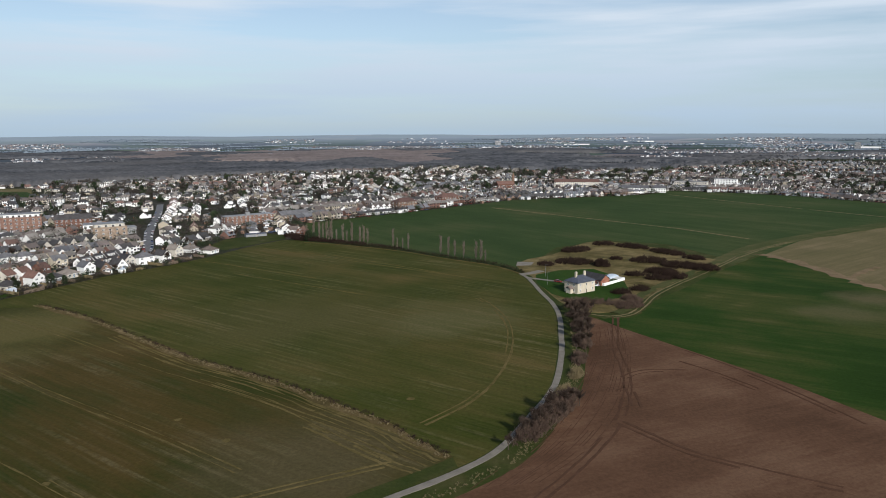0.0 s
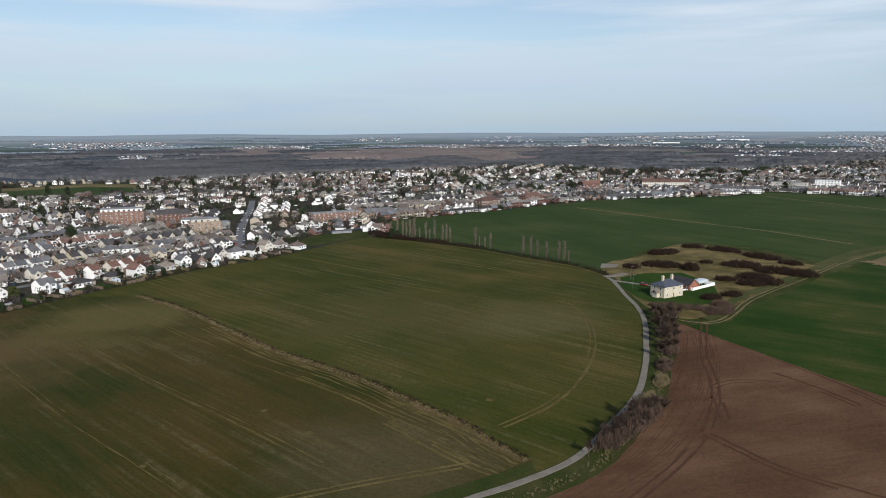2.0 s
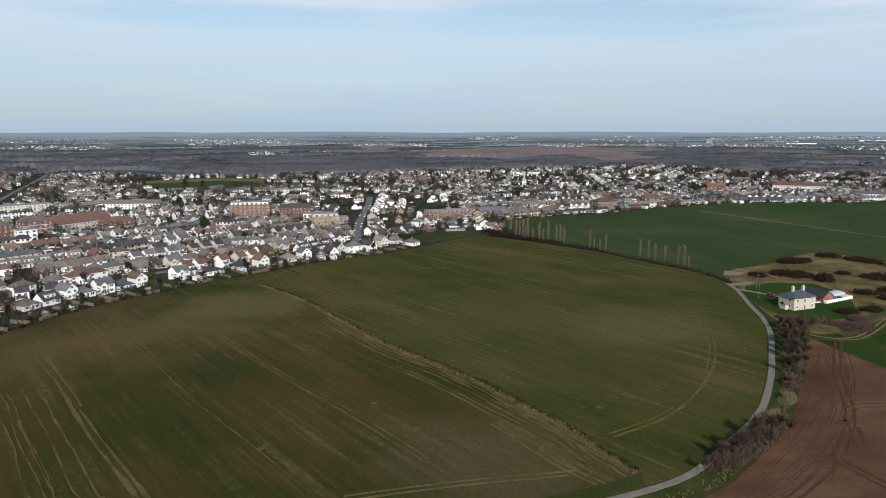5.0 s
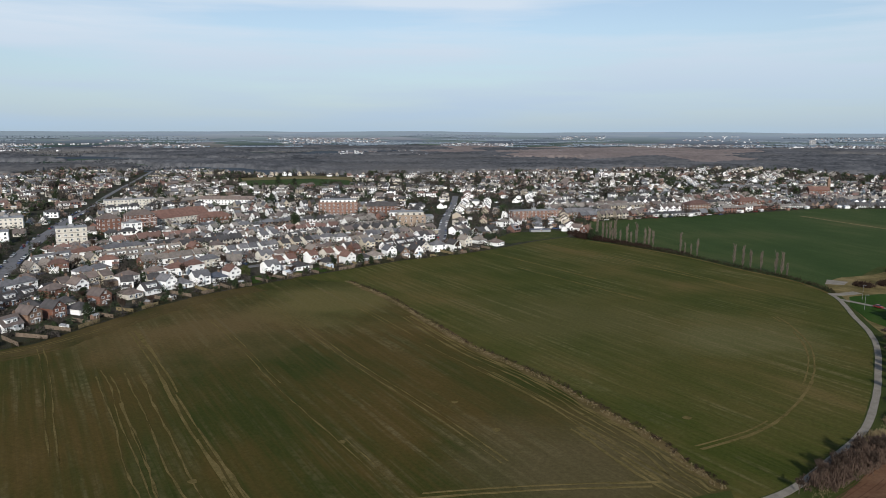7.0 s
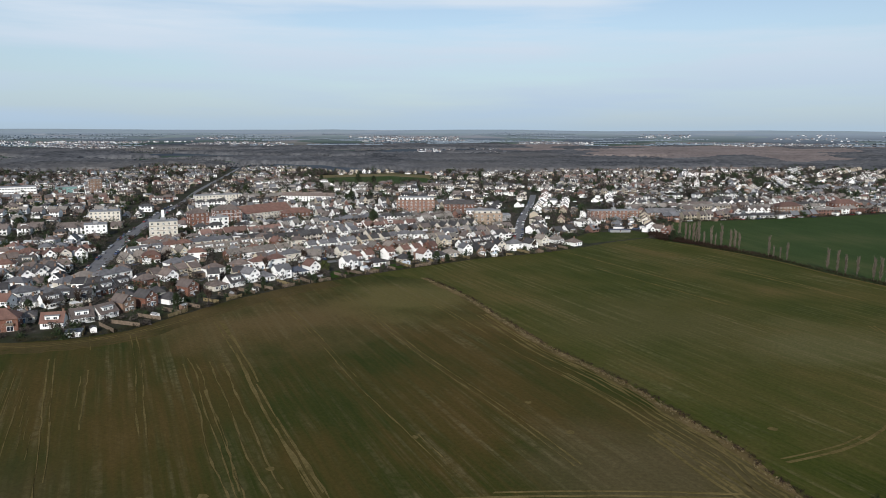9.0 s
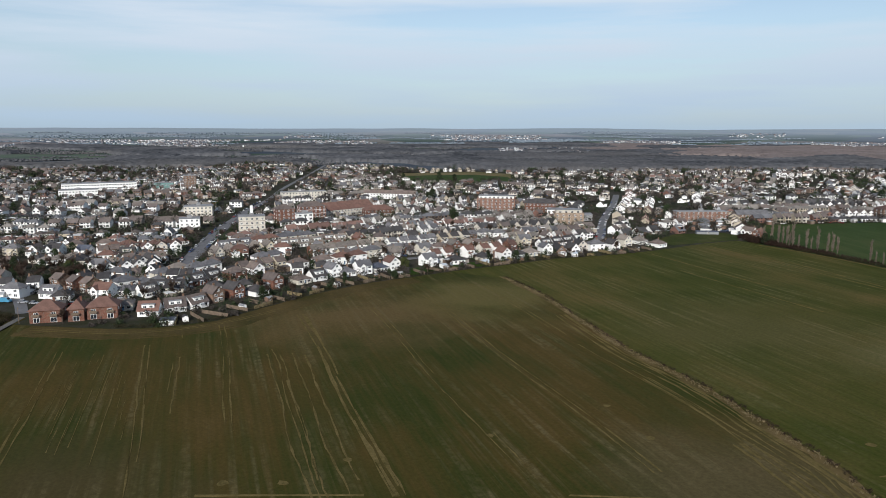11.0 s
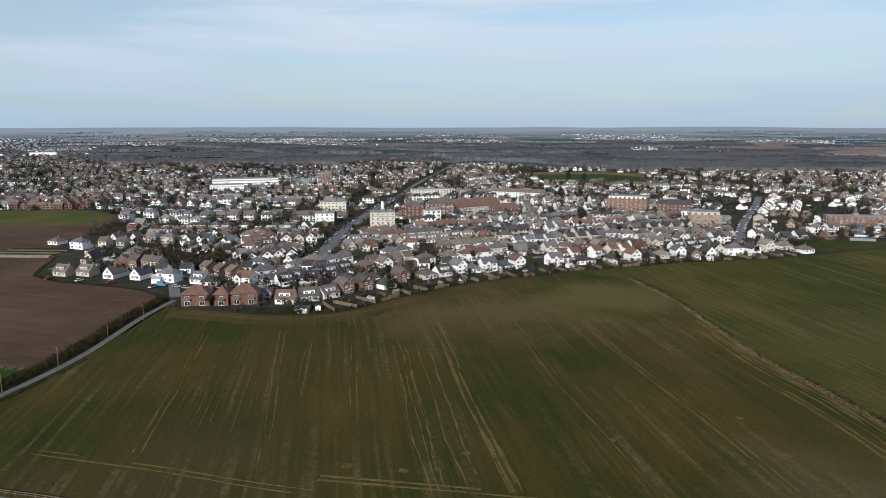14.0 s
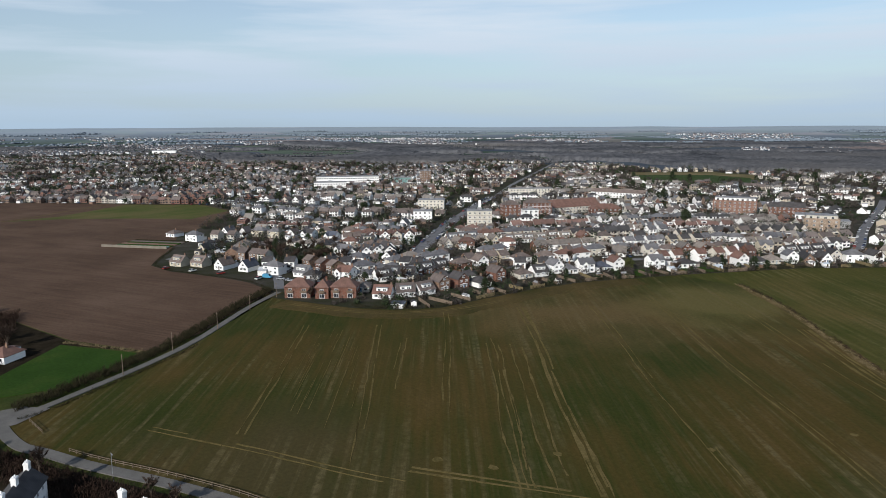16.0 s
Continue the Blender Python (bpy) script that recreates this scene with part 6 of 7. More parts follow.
# trees over the lane, at the farm, by the road junction
for x, y, k in ((17, 170, 0.5), (21, 177, 0.6), (25, 181, 0.7), (29, 187, 0.6), (31, 192, 0.75), (35, 197, 0.7), (38, 203, 0.6), (34, 189, 0.6), (40, 199, 0.55),
                (46, 240, 0.45), (49, 250, 0.65), (52, 258, 0.75), (53, 266, 0.8), (56, 262, 0.6), (54, 274, 0.85), (58, 270, 0.7), (55, 282, 0.85), (59, 279, 0.7), (56, 290, 0.8), (60, 288, 0.75), (57, 298, 0.8), (61, 296, 0.7), (58, 306, 0.75), (62, 305, 0.7), (57, 313, 0.65), (62, 313, 0.6), (67, 310, 0.5)):
    plant(BARE[rng.randrange(4)], x + rng.uniform(-0.8, 0.8), y, k)
for x, y, k in ((-118, 566, 0.9), (-114, 556, 0.8), (-108, 548, 0.8), (-122, 572, 0.9), (-104, 540, 0.7), (-128, 584, 0.8), (-146, 560, 0.6), (-160, 545, 0.7)):
    plant(BARE[rng.randrange(4)], x, y, k)
for x, y, k in ((-186, 8, 0.8), (-176, 18, 0.7), (-195, 2, 0.8), (-205, -6, 0.9), (-150, 36, 0.6), (-143, 39, 0.6), (-290, 22, 1.0), (-300, 18, 0.9), (-312, 12, 1.0), (-285, 5, 0.8), (-325, 16, 0.9), (-338, 8, 1.0), (-300, -2, 0.9), (-268, 4, 0.8), (-350, 14, 0.8), (-318, 0, 1.0)):
    plant(BARE[rng.randrange(4)], x, y, k)
plant(GREEN[2], -247, 311, 0.95)
plant(GREEN[0], -100, 521, 0.9)
plant(GREEN[0], -96, 524, 0.7)
plant(GREEN[1], -340, 494, 1.9)
for x, y, k in ((-618, 629, 1.3), (-388, 916, 1.5), (-530, 682, 1.2), (-566, 327, 1.0), (-585, 850, 1.2), (-660, 825, 1.2), (-520, 905, 1.1), (-575, 335, 0.9), (-700, 560, 1.3), (-720, 430, 1.2), (-900, 420, 1.4), (-930, 300, 1.3), (-480, 980, 1.5), (-60, 900, 1.4), (60, 950, 1.3), (330, 960, 1.4), (-240, 860, 1.2)):
    plant(GREEN[0], x, y, k)
plant(GREEN[0], -110, 552, 0.9)
plant(GREEN[0], -560, 700, 1.3)
plant(GREEN[0], -470, 640, 1.2)
plant(GREEN[0], -620, 860, 1.4)
for x, y, k in ((-395, 172, 1.0), (-388, 180, 0.9), (-405, 178, 1.1), (-380, 190, 0.8), (-412, 168, 0.9), (-398, 190, 0.9), (-372, 176, 0.8), (-385, 168, 0.8), (-420, 180, 0.9), (-403, 163, 0.8)):
    plant(GREEN[rng.randrange(2)] if rng.random() < 0.35 else BARE[rng.randrange(4)], x, y, k)
plant(GREEN[2], -392, 196, 0.9)
for i in range(46):
    x, y = rng.uniform(-436, -356), rng.uniform(160, 216)
    if inside((x, y), WOODLOT) and TAKEN.free(x, y, 0.5):
        plant(GREEN[rng.randrange(2)] if rng.random() < 0.3 else BARE[rng.randrange(4)], x, y, rng.uniform(0.55, 0.95))
planted = 0
while planted < 150:
    a, r = radians(rng.uniform(12, 82)), rng.uniform(320, 560)
    x, y = -math.sin(a) * r, math.cos(a) * r
    if inside((x, y), TOWN) and not inside((x, y), COMMON) and TAKEN.free(x, y, 1.0) and near_line((x, y), ROADS[1][0]) > 8 and near_line((x, y), ROADS[0][0]) > 8 and near_line((x, y), BROWN_W_EDGE[7:]) > 26:
        TAKEN.take(x, y, 1.5)
        planted += 1
        plant(rng.choice(GREEN[:2]) if rng.random() < 0.38 else rng.choice(BARE), x, y, rng.uniform(0.45, 0.85))


def clump_stuff(name, spots, mat, label, category, rng, lumps=(5, 9), size=(0.7, 1.5), sprigs=6, leaf=0.7, kind="stuff"):
    """Many low clumps of twigs or leaves about each spot (x, y, radius, height)."""
    s = Shape()
    for x, y, r, h in spots:
        z = rise(x, y)
        for _ in range(rng.randint(*lumps)):
            w, q = rng.uniform(0, 6.283), math.sqrt(rng.random()) * r
            top = h * math.sqrt(max(0.08, 1 - (q / r) ** 2 * 0.85))
            s.tuft((x + math.cos(w) * q, y + math.sin(w) * q, z + top * rng.uniform(0.15, 0.9)), rng.uniform(*size), rng, sprigs, 0, leaf)
    return solo(name, s, mat, label, category, kind=kind)


rng = random.Random(31)
for lo, hi, want, lumps, size, sprigs, leaf in ((285, 700, 2300, (10, 15), (0.8, 1.6), 12, 0.55), (700, 2100, 4100, (9, 13), (1.3, 2.4), 9, 1.35)):
    spots, dark = [], []
    tries = found = 0
    while found < want and tries < 60000:
        tries += 1
        a, r = radians(rng.uniform(-36, 90)), math.sqrt(rng.uniform(lo ** 2, hi ** 2))
        x, y = -math.sin(a) * r, math.cos(a) * r
        if not inside((x, y), TOWN) or inside((x, y), PARK) or inside((x, y), COMMON) or not TAKEN.free(x, y, 0.0):
            continue
        if near_line((x, y), ROADS[1][0]) < 8 or near_line((x, y), ROADS[0][0]) < 8 or near_line((x, y), BROWN_W_EDGE[7:]) < 26:
            continue
        k = rng.choice([1.3, 1.8, 2.4, 3.0, 4.2] if r < 700 else [1.8, 2.2, 2.8, 3.6, 4.6, 6.5]) * (0.5 if near_line((x, y), TOWN_EDGE) < 24 else 1)
        found += 1
        (dark if rng.random() < 0.36 else spots).append((x, y, k, min(11.0, k * rng.uniform(1.6, 2.8))))
    for x, y, q in GROVES:
        if lo < math.hypot(x, y) < hi:
            for _ in range(int(q * 0.9)):
                w, g = rng.uniform(0, 6.283), math.sqrt(rng.random()) * q * 0.85
                (dark if rng.random() < 0.3 else spots).append((x + math.cos(w) * g, y + math.sin(w) * g, rng.uniform(2.6, 4.4), rng.uniform(6, 11)))
    clump_stuff("garden_trees", spots, M_GARDEN_TREE, "bare brown garden trees and shrubs", "trees", rng, lumps, size, sprigs, leaf)
    clump_stuff("garden_evergreens", dark, M_LEAF, "dark evergreen garden shrubs and conifers", "trees", rng, lumps, size, sprigs, leaf)


def woods():
    """The bare woods beyond the town: an uneven canopy of crowns, with fields cut out of it."""
    rng = random.Random(41)
    grey, brown, hill = Shape(), Shape(), Shape()
    cols, rows = 900, 165
    cover = {}
    spot = {}
    for i in range(cols + 1):
        deg0 = -38 + 131 * i / cols
        a0 = radians(deg0)
        lo = town_end(-math.sin(a0), math.cos(a0)) + 4
        hi = 2900 if deg0 > 71 else 3080 + 120 * noise.noise(Vector((deg0 * 0.2, 0.5, 0)))
        for j in range(rows + 1):
            t = j / rows
            r = lo + (hi - lo) * (0.72 * t + 0.28 * t * t) + rng.uniform(-4, 4)
            deg = deg0 + rng.uniform(-0.06, 0.06)
            a = radians(deg)
            x, y = -math.sin(a) * r, math.cos(a) * r
            gap = noise.noise(Vector((x * 0.0019, y * 0.0034, 9.0))) + 0.18 * noise.noise(Vector((x * 0.012, y * 0.012, 3.0)))
            open_land = 0.34 if deg < 24 else 0.02
            if deg < -4 or deg > 71:
                open_land = max(-0.16, 0.34 + 0.05 * (deg + 4)) if deg < 0 else -0.16
            elif r < lo + 150 and not 31 < deg < 46:
                open_land = 0.6
            wooded = gap < open_land and 0 < j < rows
            crown = 6.5 + 3.0 * noise.noise(Vector((x * 0.012, y * 0.012, 5.0))) + 2.6 * noise.noise(Vector((x * 0.085, y * 0.085, 0))) + rng.uniform(-1.3, 1.3)
            spot[i, j] = (x, y, rise(x, y) + (max(2.0, crown) if wooded else -3.0))
            near, turn = r + 420 * noise.noise(Vector((deg * 0.22, 1.1, 0))), deg + 5 * noise.noise(Vector((r * 0.004, 6.1, 0)))
            oak = 1950 < near < 3000 and 0 < turn < 23 and noise.noise(Vector((x * 0.002, y * 0.002, 2))) > -0.2 - (0.25 if 5 < turn < 17 else 0)
            cover[i, j] = (2 if oak else 1) if wooded else 0
    for target, want in ((grey, 1), (brown, 2)):
        seen = {}
        for i in range(cols):
            for j in range(rows):
                corners = ((i, j), (i + 1, j), (i + 1, j + 1), (i, j + 1))
                kinds = [cover[c] for c in corners]
                if not any(kinds) or max(kinds) != want:
                    continue
                for c in corners:
                    if c not in seen:
                        seen[c] = len(target.v)
                        target.v.append(spot[c])
                target.f.append(tuple(seen[c] for c in corners)[::-1])
                target.m.append(0)
    def tree_line(target, deg, r, length, size, flat):
        a = radians(deg)
        x, y = -math.sin(a) * r, math.cos(a) * r
        w = a + rng.gauss(0, 0.35)
        for q in range(int(length / (size * 0.8))):
            o = q * size * 0.8 - length / 2
            px, py = x + math.cos(w) * o, y + math.sin(w) * o + rng.gauss(0, size * 0.4)
            k = size * rng.uniform(0.6, 1.2)
            target.clump((px, py, rise(px, py) + k * flat * 0.5), k, rng, 0, flat)

    for _ in range(300):
        deg = rng.uniform(31, 93) if rng.random() < 0.75 else rng.uniform(-38, -3)
        a = radians(deg)
        lo = town_end(-math.sin(a), math.cos(a))
        tree_line(grey, deg, rng.uniform(lo + 20, 3000), rng.uniform(90, 260), rng.uniform(4, 6.5), 0.6)
    # Tree lines on the far slopes, coloured with painted haze.
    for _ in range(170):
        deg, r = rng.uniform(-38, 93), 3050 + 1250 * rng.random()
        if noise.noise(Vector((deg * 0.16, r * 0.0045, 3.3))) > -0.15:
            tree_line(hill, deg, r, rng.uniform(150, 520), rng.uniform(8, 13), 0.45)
    for name, s, mat, label in (("woodland", grey, M_WOOD_FAR, "dark grey-brown leafless woodland beyond the town"), ("oak_woodland", brown, M_WOOD_BROWN, "pinkish-brown leafless oak woodland"), ("hill_woodland", hill, M_WOOD_HILL_HAZED, "woods and hedges on far slopes, blue-grey haze put into their colour")):
        ob = solo(name, s, mat, label, "woods", kind="stuff")
        for p in ob.data.polygons:
            p.use_smooth = True


woods()


def thicket(x, y, rx, ry, turn, h, mat, label, seed, n=110):
    rng = random.Random(seed)
    s = Shape()
    c, sn = math.cos(radians(turn)), math.sin(radians(turn))
    for _ in range(n):
        w, q = rng.uniform(0, 6.283), math.sqrt(rng.random())
        u, v = math.cos(w) * q * rx, math.sin(w) * q * ry
        top = h * math.sqrt(max(0.12, 1 - q * q * 0.9))
        s.brush((c * u - sn * v, sn * u + c * v, top * rng.uniform(0.0, 0.75)), rng.uniform(0.6, 1.2), rng, 30, 0, 0.9, 0.085)
    return solo("thicket", s, mat, label, "shrubs", "thickets of the rough ground", m=pose(x, y, 0))


for i, (x, y, rx, ry, turn, h) in enumerate(((90, 474, 12, 7, 35, 3.0), (81, 429, 12, 8, -10, 3.2), (114, 499, 8, 5, 5, 3.0), (131, 486, 12, 6, -42, 3.2), (148, 462, 13, 6, -52, 3.0), (158, 441, 7, 5, -52, 2.6),
                                             (127, 433, 11, 8, -12, 3.2), (141, 416, 11, 9, -35, 3.2), (152, 409, 10, 8, -45, 3.2), (124, 397, 9, 9, -30, 3.0), (128, 385, 7, 7, -30, 2.6), (108, 390, 7, 3.2, 0, 2.4), (89, 346, 5, 3.4, 10, 2.6), (100, 353, 5, 3.4, 15, 2.4),
                                             (109, 440, 4, 2.5, 0, 2.0), (62, 422, 5, 4.5, 0, 2.2), (117, 380, 7, 5, -20, 2.2))):
    thicket(x, y, rx, ry, turn, h, M_BRAMBLE, "dark leafless bramble thicket on rough grass", 300 + i, int(30 + rx * ry * 2.4))
thicket(95, 418, 4.2, 4.2, 0, 6.0, M_BRAMBLE, "round dark leafless hawthorn bush", 360, 150)
for i, (x, y, rx, ry, turn, h) in enumerate(((72, 325, 16, 3.5, -15, 2.6), (86, 318, 7, 4, 30, 2.4), (62, 318, 6, 5, 0, 3.0), (90, 330, 4, 7, 10, 2.6), (58, 300, 4, 8, 0, 3.0), (56, 282, 4, 9, -8, 3.0), (53, 262, 3.5, 9, -8, 2.8), (48, 242, 2.5, 7, -14, 2.0), (28, 186, 17, 4.0, 57, 5.0), (33, 194, 9, 4.0, 57, 6.0), (24, 180, 8, 3.0, 57, 4.5), (38, 206, 3, 5, -25, 1.8))):
    thicket(x, y, rx, ry, turn, h, M_SCRUB, "reddish-brown leafless scrub beside the lane", 380 + i, int(40 + rx * ry * 2.0))
for i, (x, y, rx, ry, turn, h) in enumerate(((-106, 528, 9, 5, -35, 5.0), (-93, 521, 10, 3.5, -35, 4.0), (-78, 512, 10, 3, -30, 3.2), (-62, 504, 9, 2.5, -30, 2.6), (-116, 540, 8, 5, -50, 5.0))):
    thicket(x, y, rx, ry, turn, h, M_BRAMBLE, "dark leafless scrub under the poplars", 420 + i, int(40 + rx * ry * 3))
thicket(44, 226, 2.0, 5.0, -18, 1.3, M_DRY, "tuft of pale dry reeds at the lane's edge", 399, 90)
thicket(37, 210, 1.5, 5.0, -25, 1.0, M_DRY, "tuft of pale dry reeds at the field's edge", 398, 70)


def hedgerow(name, line, width, height, mat, label, seed, gap=0.0, step=1.0, size=(0.4, 0.9)):
    rng = random.Random(seed)
    s = Shape()
    for x, y, h in along(line, step):
        if rng.random() < gap:
            continue
        for _ in range(3):
            o = rng.uniform(-width / 2, width / 2)
            s.brush((x - math.sin(h) * o, y + math.cos(h) * o, height * rng.uniform(0.0, 0.6)), rng.uniform(*size), rng, 15, 0, height * 0.45, 0.03 + 0.05 * size[1])
    return solo(name, s, mat, label, "hedge", kind="stuff")


hedgerow("ditch_hedge", hedge_s, 2.0, 0.7, M_BRAMBLE, "low dark brambles along a field ditch", 51, 0.5, 0.6, (0.3, 0.6))
hedgerow("ditch_grass", offset(hedge_s, -1.6), 2.6, 0.7, M_DRY, "band of dry straw grass beside the ditch", 52, 0.5, 0.5, (0.16, 0.34))
hedgerow("track_hedge", offset(lane_w_s[:26], -2.2), 2.0, 2.1, M_HEDGE, "dark low hedge beside the track", 53, 0.15, 0.9)
hedgerow("poplar_hedge", offset(lane_w_s[18:], -4.5), 3.2, 2.8, M_BRAMBLE, "dark scrub under the poplars", 54, 0.1, 0.8)
hedgerow("road_hedge", offset(smooth(LANE_NW), 5.2)[3:], 5.0, 2.3, M_HEDGE, "dark overgrown hedge along the country road", 55, 0.0, 0.35, (0.5, 0.9))
hedgerow("road_bank", offset(smooth(LANE_NW), -3.4)[3:24], 1.2, 0.7, M_HEDGE, "low dark hedge on the field side of the road", 56, 0.1, 0.8, (0.3, 0.6))
hedgerow("paddock_hedge", [(-257, 60), (-272, 49), (-286, 39)], 1.2, 0.8, M_DRY, "dry grass bank at the paddock", 57, 0.1, 0.8)
hedgerow("garden_hedge", offset(smooth(TOWN_EDGE[2:14], 5), 2.0), 3.5, 1.3, M_HEDGE, "straggling garden hedges and shrubs at the field's edge", 58, 0.35, 0.8, (0.4, 1.0))
hedgerow("west_hedge", offset(BROWN_W_EDGE[8:], 1.5), 1.6, 0.5, M_HEDGE, "dark hedge before the chalets", 59, 0.2, 0.8)
hedgerow("east_hedge", offset(smooth(EAST_EDGE, 5), 3.0), 4.0, 2.0, M_HEDGE, "dark garden hedges along the far field", 60, 0.3, 1.2, (0.7, 1.4))
hedgerow("verge_grass", offset(lane_s, -5.5)[6:60], 3.5, 0.5, M_DRY, "tussocks of dry grass on the lane verge", 63, 0.3, 0.8, (0.2, 0.4))
hedgerow("scrub_bank", [(-345, 20), (-300, 12), (-270, 6), (-250, -6), (-240, -20)], 22, 2.4, M_BRAMBLE, "dark winter scrub beside the paddock", 64, 0.0, 0.22, (0.6, 1.5))
hedgerow("cottage_scrub", [(-215, 2), (-195, 6), (-178, 16), (-160, 26), (-140, 38)], 10, 1.6, M_BRAMBLE, "dark scrub and hedge by the cottages", 65, 0.0, 0.25, (0.5, 1.2))


# ---- the farm ----
def farmhouse():
    t = thing("farmhouse", "pale yellow brick farmhouse with a slate hip roof and two chimneys", "house", m=pose(69, 351, 0, 0, 0, 37))
    s = Shape()
    s.box(-6.4, 6.4, -4.4, 4.4, -0.4, 5.6)
    part("wall", s, M_STONE, t)
    r = Shape()
    hip_roof(r, 12.8, 8.8, 5.6, 2.7, 0.5)
    part("roof", r, M_SLATE, t)
    for x in (-3.0, 3.2):
        c = Shape()
        c.box(x - 0.55, x + 0.55, -0.45, 0.45, 6.8, 10.0).box(x - 0.65, x + 0.65, -0.55, 0.55, 9.6, 9.8)
        for k in (-0.3, 0.3):
            c.tube((x + k, 0, 10.0), (x + k, 0, 10.5), 0.13, 0.11)
        part("chimney", c, M_STONE, t, "tall pale brick chimney stack")
    for k in (0.9, 3.6):
        for x in (-4.4, 0.0, 4.4):
            if not (x == 0.0 and k < 1):
                fitted("window", window_mesh(1.1, 1.5), t, x, -4.4, k, 0)
            fitted("window", window_mesh(1.1, 1.5), t, x, 4.4, k, 1)
        for y in (-2, 2):
            fitted("window", window_mesh(1.0, 1.4), t, -6.4, y, k, 2)
    fitted("door", door_mesh(M_TIMBER), t, 0, -4.4, 0, 0)
    b = Shape()
    b.box(-8.4, -6.4, -1.6, 1.6, -0.3, 2.4)
    p = part("porch", b, M_STONE, t)
    q = Shape()
    gable_roof(q, 2.4, 3.2, 2.4, 1.2, True, 0.2, 0.1, -7.4, 0)
    part("porch_roof", q, M_TILE_BROWN, p)
    return t


farmhouse()


def outbuilding():
    t = thing("barn", "low red brick barn with a dark slate roof", "barn", m=pose(80.8, 370, 0, 0, 0, -53))
    s = Shape()
    gable_walls(s, 14, 6.5, 3.0, 2.4, True)
    part("wall", s, M_BARN_BRICK, t)
    r = Shape()
    gable_roof(r, 14, 6.5, 3.0, 2.4, True)
    part("roof", r, M_TILE_DARK, t)
    for x in (-4.5, 0.5):
        fitted("window", window_mesh(1.5, 1.2), t, x, -3.25, 1.0, 0)
    fitted("door", door_mesh(M_TIMBER), t, 4.8, -3.25, 0, 0)


outbuilding()


def polytunnel():
    t = thing("glasshouse", "long white-framed glasshouse with a curved pale roof", "glasshouse", m=pose(89, 378.5, 0, 0, 0, 50))
    n = 8
    prev = None
    for i in range(n + 1):
        w = math.pi * i / n
        cur = (-math.cos(w) * 3.0, 1.0 + math.sin(w) * 1.0)
        if prev:
            s = Shape()
            s.slab([(-8, prev[0], prev[1]), (8, prev[0], prev[1]), (8, cur[0], cur[1]), (-8, cur[0], cur[1])], 0.08)
            part("roof_panel", s, M_POLY, t)
        prev = cur
    for k in range(-4, 5):
        h = Shape()
        h.box(k * 2 - 0.06, k * 2 + 0.06, -3.1, -3.0, 0, 1.1).box(k * 2 - 0.06, k * 2 + 0.06, 3.0, 3.1, 0, 1.1)
        part("post", h, M_FRAME, t)
    e = Shape()
    e.box(-8.05, -7.95, -2.9, 2.9, 0, 1.7).box(7.95, 8.05, -2.9, 2.9, 0, 1.7)
    part("end_wall", e, M_POLY, t)
    w = thing("yard_wall", "low white rendered yard wall beside the barn", "wall", m=pose(91, 369.5, 0, 0, 0, 45.8))
    for a, b, c, d in ((-10.2, 10.4, -0.2, 0.2), (10.0, 10.4, 0.2, 11.5), (-10.2, -9.8, 0.2, 2.5)):
        s = Shape()
        s.box(a, b, c, d, -0.2, 1.5)
        part("panel", s, M_RENDER, w)


polytunnel()


